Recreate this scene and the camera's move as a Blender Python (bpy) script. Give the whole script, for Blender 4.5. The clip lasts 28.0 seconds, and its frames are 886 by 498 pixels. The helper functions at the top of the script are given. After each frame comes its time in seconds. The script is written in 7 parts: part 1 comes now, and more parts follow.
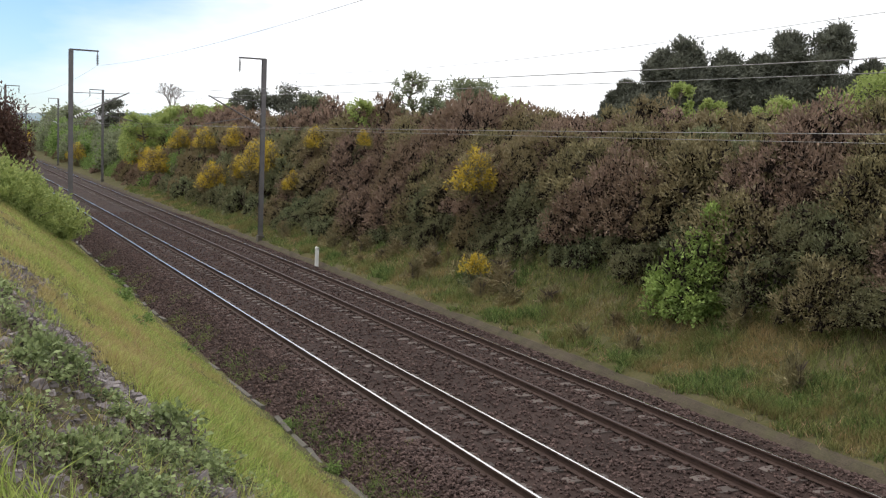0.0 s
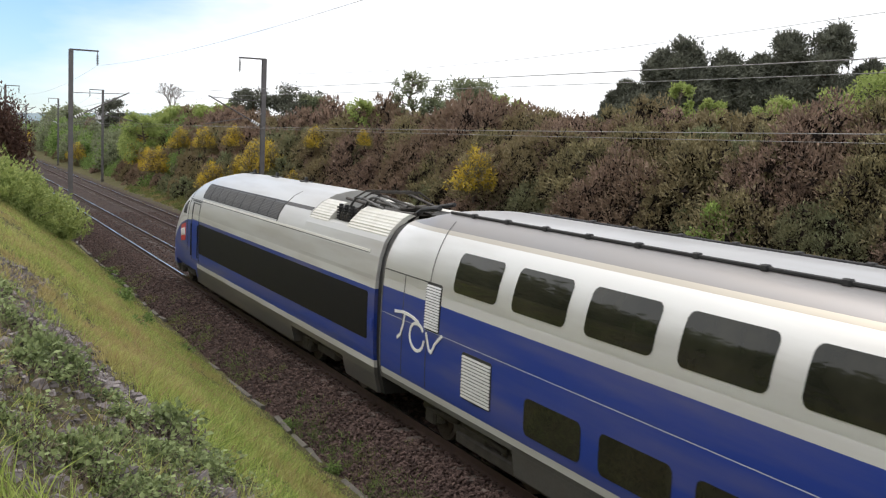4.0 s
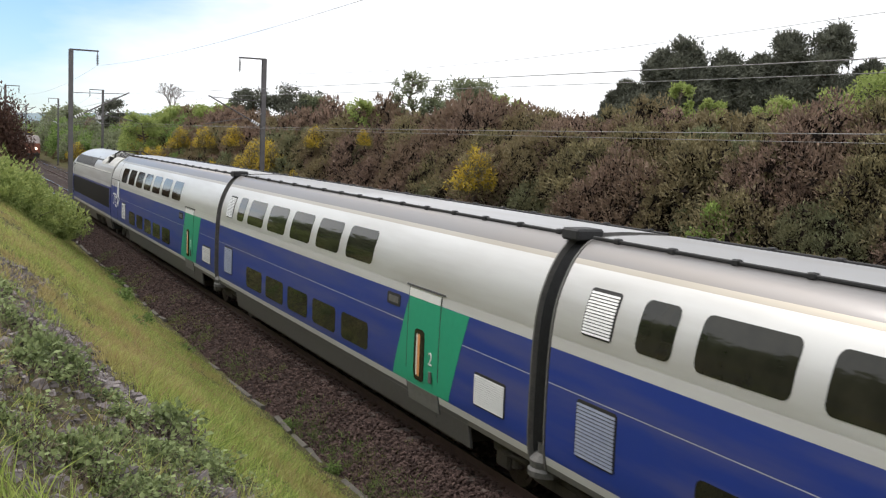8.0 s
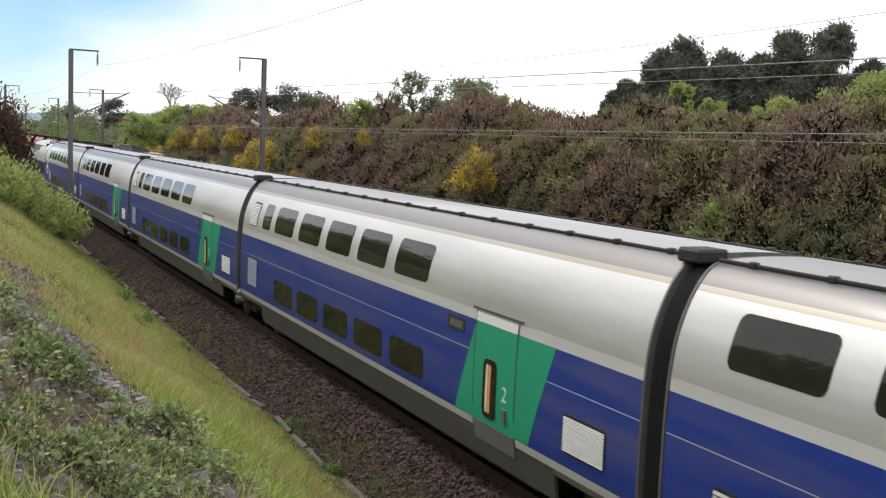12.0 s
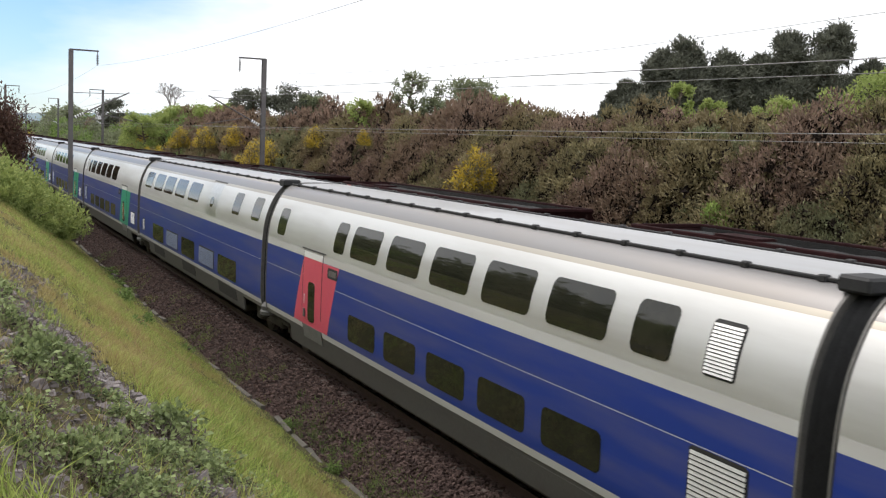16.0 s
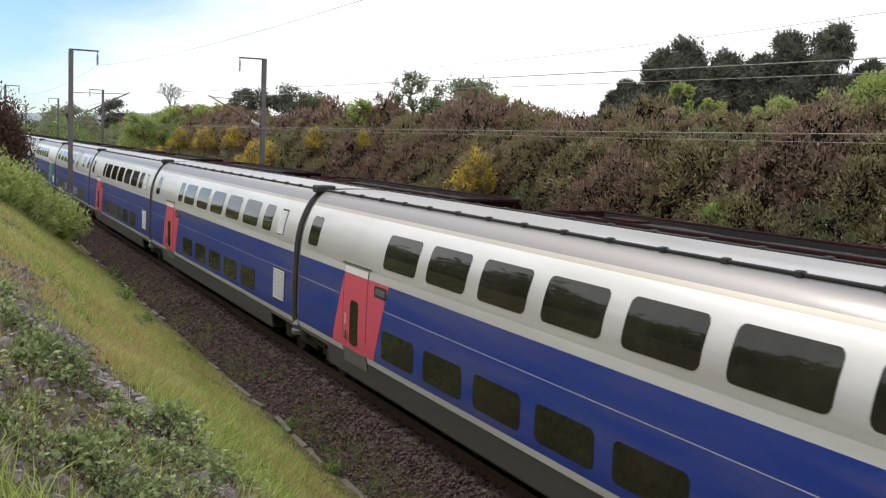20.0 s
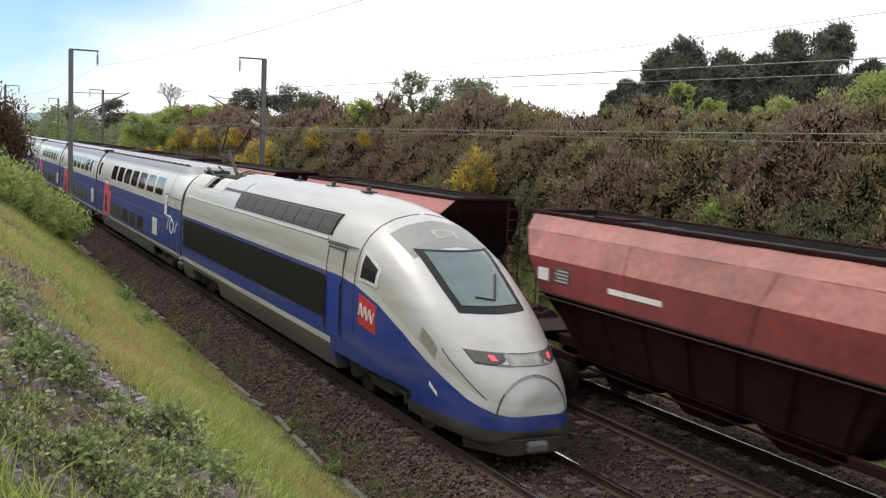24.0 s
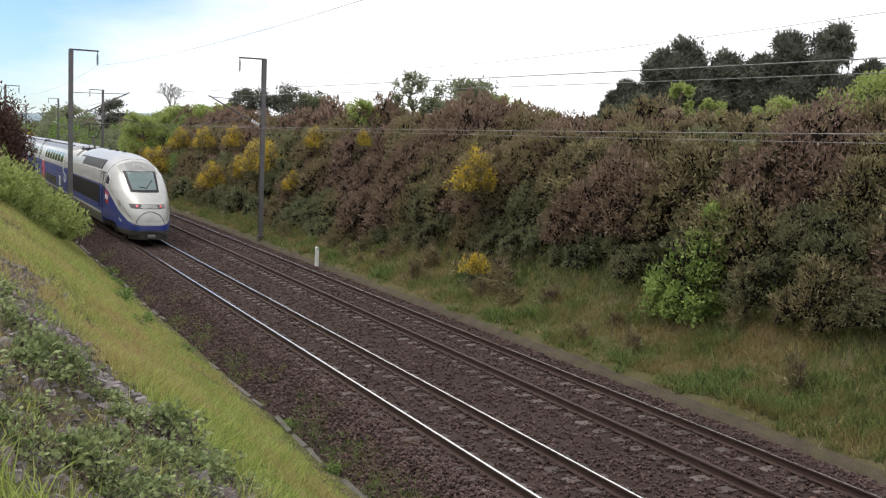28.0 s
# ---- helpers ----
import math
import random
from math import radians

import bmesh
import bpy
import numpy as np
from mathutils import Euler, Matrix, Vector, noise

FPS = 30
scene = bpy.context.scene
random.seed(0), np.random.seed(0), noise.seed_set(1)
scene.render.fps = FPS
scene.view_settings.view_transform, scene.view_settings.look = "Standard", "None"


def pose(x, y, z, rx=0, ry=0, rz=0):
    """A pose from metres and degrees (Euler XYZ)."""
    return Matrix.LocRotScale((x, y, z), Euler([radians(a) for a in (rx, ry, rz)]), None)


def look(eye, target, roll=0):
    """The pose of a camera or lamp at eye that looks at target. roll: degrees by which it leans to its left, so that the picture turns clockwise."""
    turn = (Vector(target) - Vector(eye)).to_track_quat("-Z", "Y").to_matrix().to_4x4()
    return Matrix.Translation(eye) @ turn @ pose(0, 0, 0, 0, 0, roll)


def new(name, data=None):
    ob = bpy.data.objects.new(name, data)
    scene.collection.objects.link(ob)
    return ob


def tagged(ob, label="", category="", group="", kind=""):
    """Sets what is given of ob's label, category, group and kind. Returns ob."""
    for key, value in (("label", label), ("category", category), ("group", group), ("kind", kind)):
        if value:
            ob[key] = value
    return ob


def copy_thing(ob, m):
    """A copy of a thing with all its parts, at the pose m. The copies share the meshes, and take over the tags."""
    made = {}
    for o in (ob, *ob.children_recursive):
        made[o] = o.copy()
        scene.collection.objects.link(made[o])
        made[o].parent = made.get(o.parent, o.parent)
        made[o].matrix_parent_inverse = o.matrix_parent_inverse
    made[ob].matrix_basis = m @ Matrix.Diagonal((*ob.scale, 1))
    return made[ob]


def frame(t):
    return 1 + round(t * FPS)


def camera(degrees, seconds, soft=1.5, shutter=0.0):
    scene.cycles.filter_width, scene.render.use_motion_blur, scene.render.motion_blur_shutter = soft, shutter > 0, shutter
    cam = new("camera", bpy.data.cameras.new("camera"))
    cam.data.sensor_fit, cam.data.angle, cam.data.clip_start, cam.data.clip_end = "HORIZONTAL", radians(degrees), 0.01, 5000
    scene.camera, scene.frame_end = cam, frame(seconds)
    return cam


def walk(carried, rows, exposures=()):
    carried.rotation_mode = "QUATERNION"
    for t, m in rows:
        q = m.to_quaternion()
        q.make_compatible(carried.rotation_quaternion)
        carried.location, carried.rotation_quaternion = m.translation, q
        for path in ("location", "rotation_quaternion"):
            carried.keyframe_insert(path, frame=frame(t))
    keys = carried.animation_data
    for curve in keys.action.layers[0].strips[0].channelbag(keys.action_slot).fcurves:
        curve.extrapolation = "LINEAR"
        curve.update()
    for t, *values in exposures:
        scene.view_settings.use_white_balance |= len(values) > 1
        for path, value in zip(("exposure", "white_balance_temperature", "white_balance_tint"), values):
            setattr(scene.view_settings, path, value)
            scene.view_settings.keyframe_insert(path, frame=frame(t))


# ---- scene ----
# ---- camera: stands still on the slope above the line ----
cam = camera(46.05, 28.0, soft=1.2, shutter=0.12)
EYE = (0.0, 0.0, 5.286)
YAW, DIP, LEAN = 0.45209, 0.10186, 2.377
cam_pose = look(EYE, (math.sin(YAW), math.cos(YAW), EYE[2] - math.tan(DIP)), LEAN)
walk(cam, [(0, cam_pose), (28, cam_pose)], exposures=[(0, 0.13), (28, 0.13)])

# ---- sky and sun ----
SUN_EL, SUN_AZ = radians(50), radians(-30)      # azimuth from +y towards +x
world = bpy.data.worlds.new("sky")
scene.world = world
world.use_nodes = True


def node(nt, kind, ins=None, **props):
    n = nt.nodes.new(kind)
    for k, v in props.items():
        if k == "operation":
            n.operation = v
        elif k == "blend_type":
            n.blend_type = v
        elif k == "data_type":
            n.data_type = v
        elif k == "sky_type":
            n.sky_type = v
        elif k == "noise_dimensions":
            n.noise_dimensions = v
        elif k == "feature":
            n.feature = v
    for k, v in (ins or {}).items():
        if isinstance(v, bpy.types.NodeSocket):
            nt.links.new(v, n.inputs[k])
        else:
            n.inputs[k].default_value = v
    return n


def build_sky():
    nt = world.node_tree
    nt.nodes.clear()
    sky = node(nt, "ShaderNodeTexSky", sky_type="NISHITA")
    sky.sun_disc = False
    sky.sun_elevation, sky.sun_rotation = SUN_EL, SUN_AZ
    sky.air_density, sky.dust_density = 1.0, 0.3
    co = node(nt, "ShaderNodeTexCoord").outputs["Generated"]
    stretch = node(nt, "ShaderNodeMapping", {"Vector": co, "Scale": (1.0, 1.0, 3.2), "Location": (0.35, 0.1, 0.0)})
    n1 = node(nt, "ShaderNodeTexNoise", {"Vector": stretch.outputs[0], "Scale": 2.1, "Detail": 6.0, "Roughness": 0.55})
    xyz = node(nt, "ShaderNodeSeparateXYZ", {"Vector": co})
    # a clear gap low in the sky over the far end of the line
    gap = node(nt, "ShaderNodeVectorMath", {0: co, 1: (0.02, 0.985, 0.12)}, operation="DISTANCE")
    near = node(nt, "ShaderNodeMapRange", {"Value": gap.outputs["Value"], "From Min": 0.0, "From Max": 0.38, "To Min": -0.40, "To Max": 0.30})
    low = node(nt, "ShaderNodeMapRange", {"Value": xyz.outputs["Z"], "From Min": 0.03, "From Max": 0.14, "To Min": 0.03, "To Max": 0.0})
    tot = node(nt, "ShaderNodeMath", {0: n1.outputs[0], 1: near.outputs[0]}, operation="ADD")
    tot = node(nt, "ShaderNodeMath", {0: tot.outputs[0], 1: low.outputs[0]}, operation="ADD")
    cover = node(nt, "ShaderNodeMapRange", {"Value": tot.outputs[0], "From Min": 0.30, "From Max": 0.62})
    blue = node(nt, "ShaderNodeMix", {0: 1.0, 6: sky.outputs[0], 7: SKY_TINT}, data_type="RGBA", blend_type="MULTIPLY")
    mix = node(nt, "ShaderNodeMix", {0: cover.outputs[0], 6: blue.outputs[2], 7: CLOUD}, data_type="RGBA")
    bg = node(nt, "ShaderNodeBackground", {"Color": mix.outputs[2], "Strength": SKY_STRENGTH})
    out = node(nt, "ShaderNodeOutputWorld")
    nt.links.new(bg.outputs[0], out.inputs[0])


SKY_STRENGTH, SKY_TINT, CLOUD = 0.15, (0.50, 0.63, 0.85, 1), (7.6, 7.7, 7.9, 1)
build_sky()
sun = new("sun", bpy.data.lights.new("sun", "SUN"))
sun.data.energy, sun.data.angle, sun.data.color = 1.5, radians(14), (1.0, 0.925, 0.85)
sun.matrix_world = look((math.sin(SUN_AZ) * 60, math.cos(SUN_AZ) * 60, math.tan(SUN_EL) * 60), (0, 0, 0))

# ---- materials ----


def surf(name, c1, c2, rough=0.8, metal=0.0, scale=8.0, bump=0.0, fine=60.0, islands=False, objects=False, dirt=None, dirt_scale=1.5, dirt_amount=0.4, coat=0.0, spec=0.5):
    """A surface whose colour wanders between c1 and c2 at two scales, with relief."""
    m = bpy.data.materials.new(name)
    m.use_nodes = True
    nt = m.node_tree
    p = nt.nodes["Principled BSDF"]
    co = node(nt, "ShaderNodeTexCoord").outputs["Object"]
    a = node(nt, "ShaderNodeTexNoise", {"Vector": co, "Scale": scale, "Detail": 5.0, "Roughness": 0.6})
    b = node(nt, "ShaderNodeTexNoise", {"Vector": co, "Scale": fine, "Detail": 3.0})
    f = node(nt, "ShaderNodeMath", {0: a.outputs[0], 1: b.outputs[0]}, operation="ADD")
    f = node(nt, "ShaderNodeMapRange", {"Value": f.outputs[0], "From Min": 0.65, "From Max": 1.35})
    fac = f.outputs[0]
    if islands or objects:
        src = node(nt, "ShaderNodeNewGeometry").outputs["Random Per Island"] if islands else node(nt, "ShaderNodeObjectInfo").outputs["Random"]
        fac = node(nt, "ShaderNodeMath", {0: node(nt, "ShaderNodeMath", {0: fac, 1: 0.4}, operation="MULTIPLY").outputs[0],
                                          1: node(nt, "ShaderNodeMath", {0: src, 1: 0.6}, operation="MULTIPLY").outputs[0]}, operation="ADD").outputs[0]
    col = node(nt, "ShaderNodeMix", {0: fac, 6: (*c1, 1), 7: (*c2, 1)}, data_type="RGBA").outputs[2]
    if dirt:
        d = node(nt, "ShaderNodeTexNoise", {"Vector": co, "Scale": dirt_scale, "Detail": 7.0, "Roughness": 0.65})
        d = node(nt, "ShaderNodeMapRange", {"Value": d.outputs[0], "From Min": 0.45, "From Max": 0.75, "To Max": dirt_amount})
        col = node(nt, "ShaderNodeMix", {0: d.outputs[0], 6: col, 7: (*dirt, 1)}, data_type="RGBA").outputs[2]
    nt.links.new(col, p.inputs["Base Color"])
    p.inputs["Roughness"].default_value, p.inputs["Metallic"].default_value = rough, metal
    p.inputs["Coat Weight"].default_value = coat
    p.inputs["Specular IOR Level"].default_value = spec
    if bump:
        h = node(nt, "ShaderNodeBump", {"Height": b.outputs[0], "Strength": min(1, bump), "Distance": 0.02})
        nt.links.new(h.outputs[0], p.inputs["Normal"])
    return m


def leafy(name, c1, c2, c3=None, trans=0.25, clump=0.0):
    """Leaves: each takes its own shade between c1 and c2; whole plants lean to c3."""
    m = bpy.data.materials.new(name)
    m.use_nodes = True
    nt = m.node_tree
    p = nt.nodes["Principled BSDF"]
    r = node(nt, "ShaderNodeNewGeometry").outputs["Random Per Island"]
    if clump:
        # whole sprays share a shade, each leaf strays from it a little
        pos = node(nt, "ShaderNodeTexCoord").outputs["Object"]
        n = node(nt, "ShaderNodeTexNoise", {"Vector": pos, "Scale": clump, "Detail": 2.0})
        n = node(nt, "ShaderNodeMapRange", {"Value": n.outputs[0], "From Min": 0.32, "From Max": 0.68, "To Max": 0.62})
        r = node(nt, "ShaderNodeMath", {0: n.outputs[0], 1: node(nt, "ShaderNodeMath", {0: r, 1: 0.38}, operation="MULTIPLY").outputs[0]}, operation="ADD").outputs[0]
    col = node(nt, "ShaderNodeMix", {0: r, 6: (*c1, 1), 7: (*c2, 1)}, data_type="RGBA").outputs[2]
    if c3:
        o = node(nt, "ShaderNodeObjectInfo").outputs["Random"]
        pos = node(nt, "ShaderNodeTexCoord").outputs["Object"]
        n = node(nt, "ShaderNodeTexNoise", {"Vector": pos, "Scale": 0.9, "Detail": 2.0})
        f = node(nt, "ShaderNodeMath", {0: o, 1: n.outputs[0]}, operation="ADD")
        f = node(nt, "ShaderNodeMapRange", {"Value": f.outputs[0], "From Min": 0.6, "From Max": 1.4, "To Max": 0.85})
        col = node(nt, "ShaderNodeMix", {0: f.outputs[0], 6: col, 7: (*c3, 1)}, data_type="RGBA").outputs[2]
    nt.links.new(col, p.inputs["Base Color"])
    p.inputs["Roughness"].default_value = 0.7
    p.inputs["Specular IOR Level"].default_value = 0.25
    tr = node(nt, "ShaderNodeBsdfTranslucent", {"Color": col})
    mx = node(nt, "ShaderNodeMixShader", {0: trans})
    nt.links.new(p.outputs[0], mx.inputs[1])
    nt.links.new(tr.outputs[0], mx.inputs[2])
    nt.links.new(mx.outputs[0], nt.nodes["Material Output"].inputs[0])
    return m


def glow(name, c, k):
    m = bpy.data.materials.new(name)
    m.use_nodes = True
    p = m.node_tree.nodes["Principled BSDF"]
    p.inputs["Base Color"].default_value = (*c, 1)
    p.inputs["Emission Color"].default_value = (*c, 1)
    p.inputs["Emission Strength"].default_value = k
    return m


# ---- mesh helpers ----


def mesh_of(name, verts, faces, material, smooth=False):
    me = bpy.data.meshes.new(name)
    me.from_pydata([tuple(v) for v in verts], [], [tuple(f) for f in faces])
    for m in (material if isinstance(material, (list, tuple)) else [material]):
        me.materials.append(m)
    if smooth:
        me.shade_smooth()
    return me


def part(name, bm, material, parent=None, label="", smooth=False, at=None):
    """Links a bmesh (or a mesh) as one object under its thing."""
    if isinstance(bm, bmesh.types.BMesh):
        me = bpy.data.meshes.new(name)
        bmesh.ops.recalc_face_normals(bm, faces=bm.faces[:])
        bm.to_mesh(me)
        bm.free()
        for m in (material if isinstance(material, (list, tuple)) else [material]):
            me.materials.append(m)
        if smooth:
            me.shade_smooth()
    else:
        me = bm
    ob = new(name, me)
    if parent:
        ob.parent = parent
    if at is not None:
        ob.matrix_basis = at
    if label:
        ob["label"] = label
    return ob


def box(bm, x0, x1, y0, y1, z0, z1, bevel=0.0):
    g = bmesh.ops.create_cube(bm, size=1.0, matrix=Matrix.Translation(((x0 + x1) / 2, (y0 + y1) / 2, (z0 + z1) / 2)) @ Matrix.Diagonal((x1 - x0, y1 - y0, z1 - z0, 1)))
    if bevel:
        ed = list({e for v in g["verts"] for e in v.link_edges})
        bmesh.ops.bevel(bm, geom=ed, offset=bevel, segments=1, affect="EDGES")
    return bm


def boxes(*rows, bevel=0.0):
    bm = bmesh.new()
    for r in rows:
        box(bm, *r, bevel=bevel)
    return bm


def rod(bm, a, b, r, n=8, r2=None):
    a, b = Vector(a), Vector(b)
    d = b - a
    m = Matrix.Translation((a + b) / 2) @ d.to_track_quat("Z", "Y").to_matrix().to_4x4()
    bmesh.ops.create_cone(bm, cap_ends=True, segments=n, radius1=r, radius2=r if r2 is None else r2, depth=d.length, matrix=m)
    return bm


def rods(*rows, n=8):
    bm = bmesh.new()
    for a, b, r in rows:
        rod(bm, a, b, r, n)
    return bm


def loft(sections, cap=True):
    """A bmesh through rings of equal length."""
    bm = bmesh.new()
    rings = [[bm.verts.new(p) for p in s] for s in sections]
    n = len(rings[0])
    for r, q in zip(rings, rings[1:]):
        for i in range(n):
            bm.faces.new((r[i], r[(i + 1) % n], q[(i + 1) % n], q[i]))
    if cap:
        bm.faces.new(rings[0])
        bm.faces.new(rings[-1][::-1])
    return bm


def thing(name, label, category, group="", kind="", at=None):
    ob = new(name)
    ob.empty_display_size = 0.2
    if at is not None:
        ob.matrix_basis = at
    return tagged(ob, label, category, group, kind)


# ---- the lie of the land ----
XN, XF = 8.913, 12.618          # centre lines of the near and the far track
LAND_X = (-900, -60, -20, -6, -1.5, 0.0, 2.2, 4.2, 5.4, 5.95, 6.6, 15.0, 15.45, 16.3, 17.2, 18.2, 19.2, 20.2, 21.6, 23.2, 26, 60, 900)
LAND_Z = (6.0, 5.2, 4.9, 4.6, 4.15, 3.72, 2.35, 0.75, -0.15, -0.52, -0.75, -0.60, -0.30, -0.18, 0.08, 0.48, 1.15, 2.4, 4.1, 5.2, 5.5, 5.6, 6.0)


def land(x, y):
    """Height of the ground."""
    h = float(np.interp(x, LAND_X, LAND_Z))
    side = min(1.0, max(0.0, (abs(x - 10.8) - 5.6) / 3))
    h += side * (0.22 * noise.noise((x * 0.35, y * 0.22, 3.1)) + 0.09 * noise.noise((x * 1.1, y * 0.9, 7.7)))
    d = math.hypot(x, y)
    if d > 300:
        k = min(1.0, (d - 300) / 2400)
        az = math.atan2(x, y)
        h += k * k * 8 * noise.noise((az * 5, 0.4, 0))
    return h


# ---- ground ----
EARTH = surf("earth_and_short_grass", (0.050, 0.062, 0.020), (0.115, 0.095, 0.045), rough=1.0, scale=0.8, fine=14, bump=0.6, dirt=(0.16, 0.13, 0.10), dirt_scale=0.5, dirt_amount=0.5, spec=0.1)
BALLAST = surf("ballast_stone", (0.019, 0.0115, 0.0098), (0.064, 0.043, 0.037), rough=0.95, scale=1.2, fine=26, bump=1.0, dirt=(0.045, 0.026, 0.021), dirt_scale=0.7, dirt_amount=0.6, spec=0.2)
STONE = surf("crushed_stone", (0.012, 0.007, 0.0065), (0.16, 0.108, 0.096), rough=0.95, scale=3, fine=40, islands=True, spec=0.2)
RUBBLE = surf("grey_rubble", (0.025, 0.021, 0.021), (0.36, 0.32, 0.315), rough=0.95, scale=5, fine=40, islands=True, spec=0.2)
CONCRETE = surf("weathered_concrete", (0.060, 0.054, 0.046), (0.15, 0.135, 0.115), rough=0.9, scale=5, fine=50, bump=0.5, dirt=(0.10, 0.09, 0.07), dirt_amount=0.7)
SLEEPER = surf("stained_concrete_sleeper", (0.045, 0.034, 0.030), (0.150, 0.120, 0.106), rough=0.95, scale=4, fine=40, bump=0.3, objects=True, dirt=(0.035, 0.025, 0.022), dirt_amount=0.8)
RAIL_SIDE = surf("rusty_rail_web", (0.035, 0.018, 0.014), (0.075, 0.042, 0.032), rough=0.85, scale=2, fine=60)
RAIL_TOP = surf("polished_rail_head", (0.80, 0.78, 0.77), (0.92, 0.90, 0.89), rough=0.16, metal=1.0, scale=6, fine=60)
RAIL_MID = surf("worn_grey_rail_head", (0.42, 0.40, 0.39), (0.55, 0.52, 0.51), rough=0.22, metal=1.0, scale=6, fine=60)
RAIL_DULL = surf("dull_rail_head", (0.045, 0.028, 0.025), (0.08, 0.054, 0.049), rough=0.55, metal=0.4, scale=6, fine=60)
STEEL = surf("galvanised_mast", (0.115, 0.11, 0.115), (0.19, 0.18, 0.185), rough=0.6, metal=0.5, scale=3, fine=40, dirt=(0.12, 0.09, 0.07), dirt_amount=0.3)
WIRE = surf("weathered_copper_wire", (0.20, 0.20, 0.20), (0.30, 0.29, 0.28), rough=0.6, metal=0.4)
INSULATOR = surf("white_glazed_insulator", (0.72, 0.74, 0.74), (0.82, 0.83, 0.82), rough=0.25)
WHITE_POST = surf("white_painted_post", (0.70, 0.70, 0.68), (0.82, 0.82, 0.80), rough=0.6, dirt=(0.4, 0.38, 0.33), dirt_amount=0.3)


def steps(a, b, first, grow):
    out = [a]
    d = first
    while out[-1] < b:
        out.append(out[-1] + d)
        d *= grow
    return out


def ground():
    ys = [-v for v in steps(8, 700, 2.0, 1.35)][::-1] + steps(-4, 70, 0.55, 1.0) + steps(72, 3600, 1.2, 1.06)
    xs = [-v for v in steps(6, 1500, 1.0, 1.3)][::-1] + steps(-5.5, 27, 0.42, 1.0) + steps(28, 2600, 1.2, 1.14)
    vs = [(x, y, land(x, y)) for y in ys for x in xs]
    n = len(xs)
    fs = [(j * n + i, j * n + i + 1, j * n + n + i + 1, j * n + n + i) for j in range(len(ys) - 1) for i in range(n - 1)]
    ob = new("ground", mesh_of("ground", vs, fs, EARTH, smooth=True))
    tagged(ob, "grassy cutting slopes with bare brown earth beside the railway", "ground", kind="structure")


ground()


def ballast_z(x):
    return float(np.interp(x, (6.25, 7.3, 7.6, 14.0, 14.35, 15.25), (-0.72, -0.24, -0.20, -0.20, -0.24, -0.52)))


def ballast_bed():
    xs = [6.2 + 0.15 * i for i in range(62)]
    ys = steps(-60, 8, 2, 1.0) + steps(8.5, 60, 0.3, 1.0) + steps(60.5, 330, 1.5, 1.02)
    vs = []
    for y in ys:
        for x in xs:
            vs.append((x, y, ballast_z(x) + 0.035 * noise.noise((x * 3.3, y * 3.3, 0)) + 0.02 * noise.noise((x * 9, y * 9, 2))))
    n = len(xs)
    fs = [(j * n + i, j * n + i + 1, j * n + n + i + 1, j * n + n + i) for j in range(len(ys) - 1) for i in range(n - 1)]
    bed = new("ballast_bed", mesh_of("ballast_bed", vs, fs, BALLAST))
    tagged(bed, "bed of dark brown crushed stone ballast under both tracks", "ballast", kind="structure")
    # loose stones lying on the bed
    rnd = random.Random(5)
    vs, fs = [], []
    for k in range(52000):
        y = 9.5 + 62 * rnd.random() ** 1.7
        x = rnd.uniform(6.25, 15.4) if rnd.random() < 0.62 else rnd.uniform(6.2, 8.1)
        s = rnd.uniform(0.022, 0.052)
        z = ballast_z(x) + 0.012 + 0.02 * noise.noise((x * 3.3, y * 3.3, 0))
        b = len(vs)
        a = rnd.uniform(0, 6.28)
        for q in range(3):
            w = a + q * 2.09 + rnd.uniform(-0.4, 0.4)
            vs.append((x + s * math.cos(w), y + s * math.sin(w), z - 0.2 * s))
        for q in range(3):
            w = a + 1.05 + q * 2.09 + rnd.uniform(-0.4, 0.4)
            vs.append((x + 0.8 * s * math.cos(w), y + 0.8 * s * math.sin(w), z + s * rnd.uniform(0.3, 0.9)))
        fs += [(b, b + 1, b + 3), (b + 1, b + 4, b + 3), (b + 1, b + 2, b + 4), (b + 2, b + 5, b + 4), (b + 2, b, b + 5), (b, b + 3, b + 5), (b + 3, b + 4, b + 5)]
    st = new("loose_stones", mesh_of("loose_stones", vs, fs, STONE))
    st.parent = bed
    tagged(st, "loose crushed stones in brown and grey", kind="stuff")


ballast_bed()


def rail_mesh(head):
    # a flat-bottom rail's section, swept along the line; its head is at height 0
    sec = [(-0.075, -0.172), (-0.075, -0.160), (-0.012, -0.140), (-0.009, -0.048), (-0.036, -0.036), (-0.036, -0.011), (-0.030, -0.0026), (-0.018, -0.0007), (0.0, 0.0),
           (0.018, -0.0007), (0.030, -0.0026), (0.036, -0.011), (0.036, -0.036), (0.009, -0.048), (0.012, -0.140), (0.075, -0.160), (0.075, -0.172)]
    ys = [-90, 0, 30, 80, 180, 420]
    bm = loft([[(x, y, z) for x, z in sec] for y in ys])
    me = bpy.data.meshes.new("rail")
    bmesh.ops.recalc_face_normals(bm, faces=bm.faces[:])
    for f in bm.faces:
        f.material_index = 1 if f.normal.z > 0.5 and f.calc_center_median().z > -0.0050 else 0
    bm.to_mesh(me)
    bm.free()
    me.materials.append(RAIL_SIDE)
    me.materials.append(head)
    return me


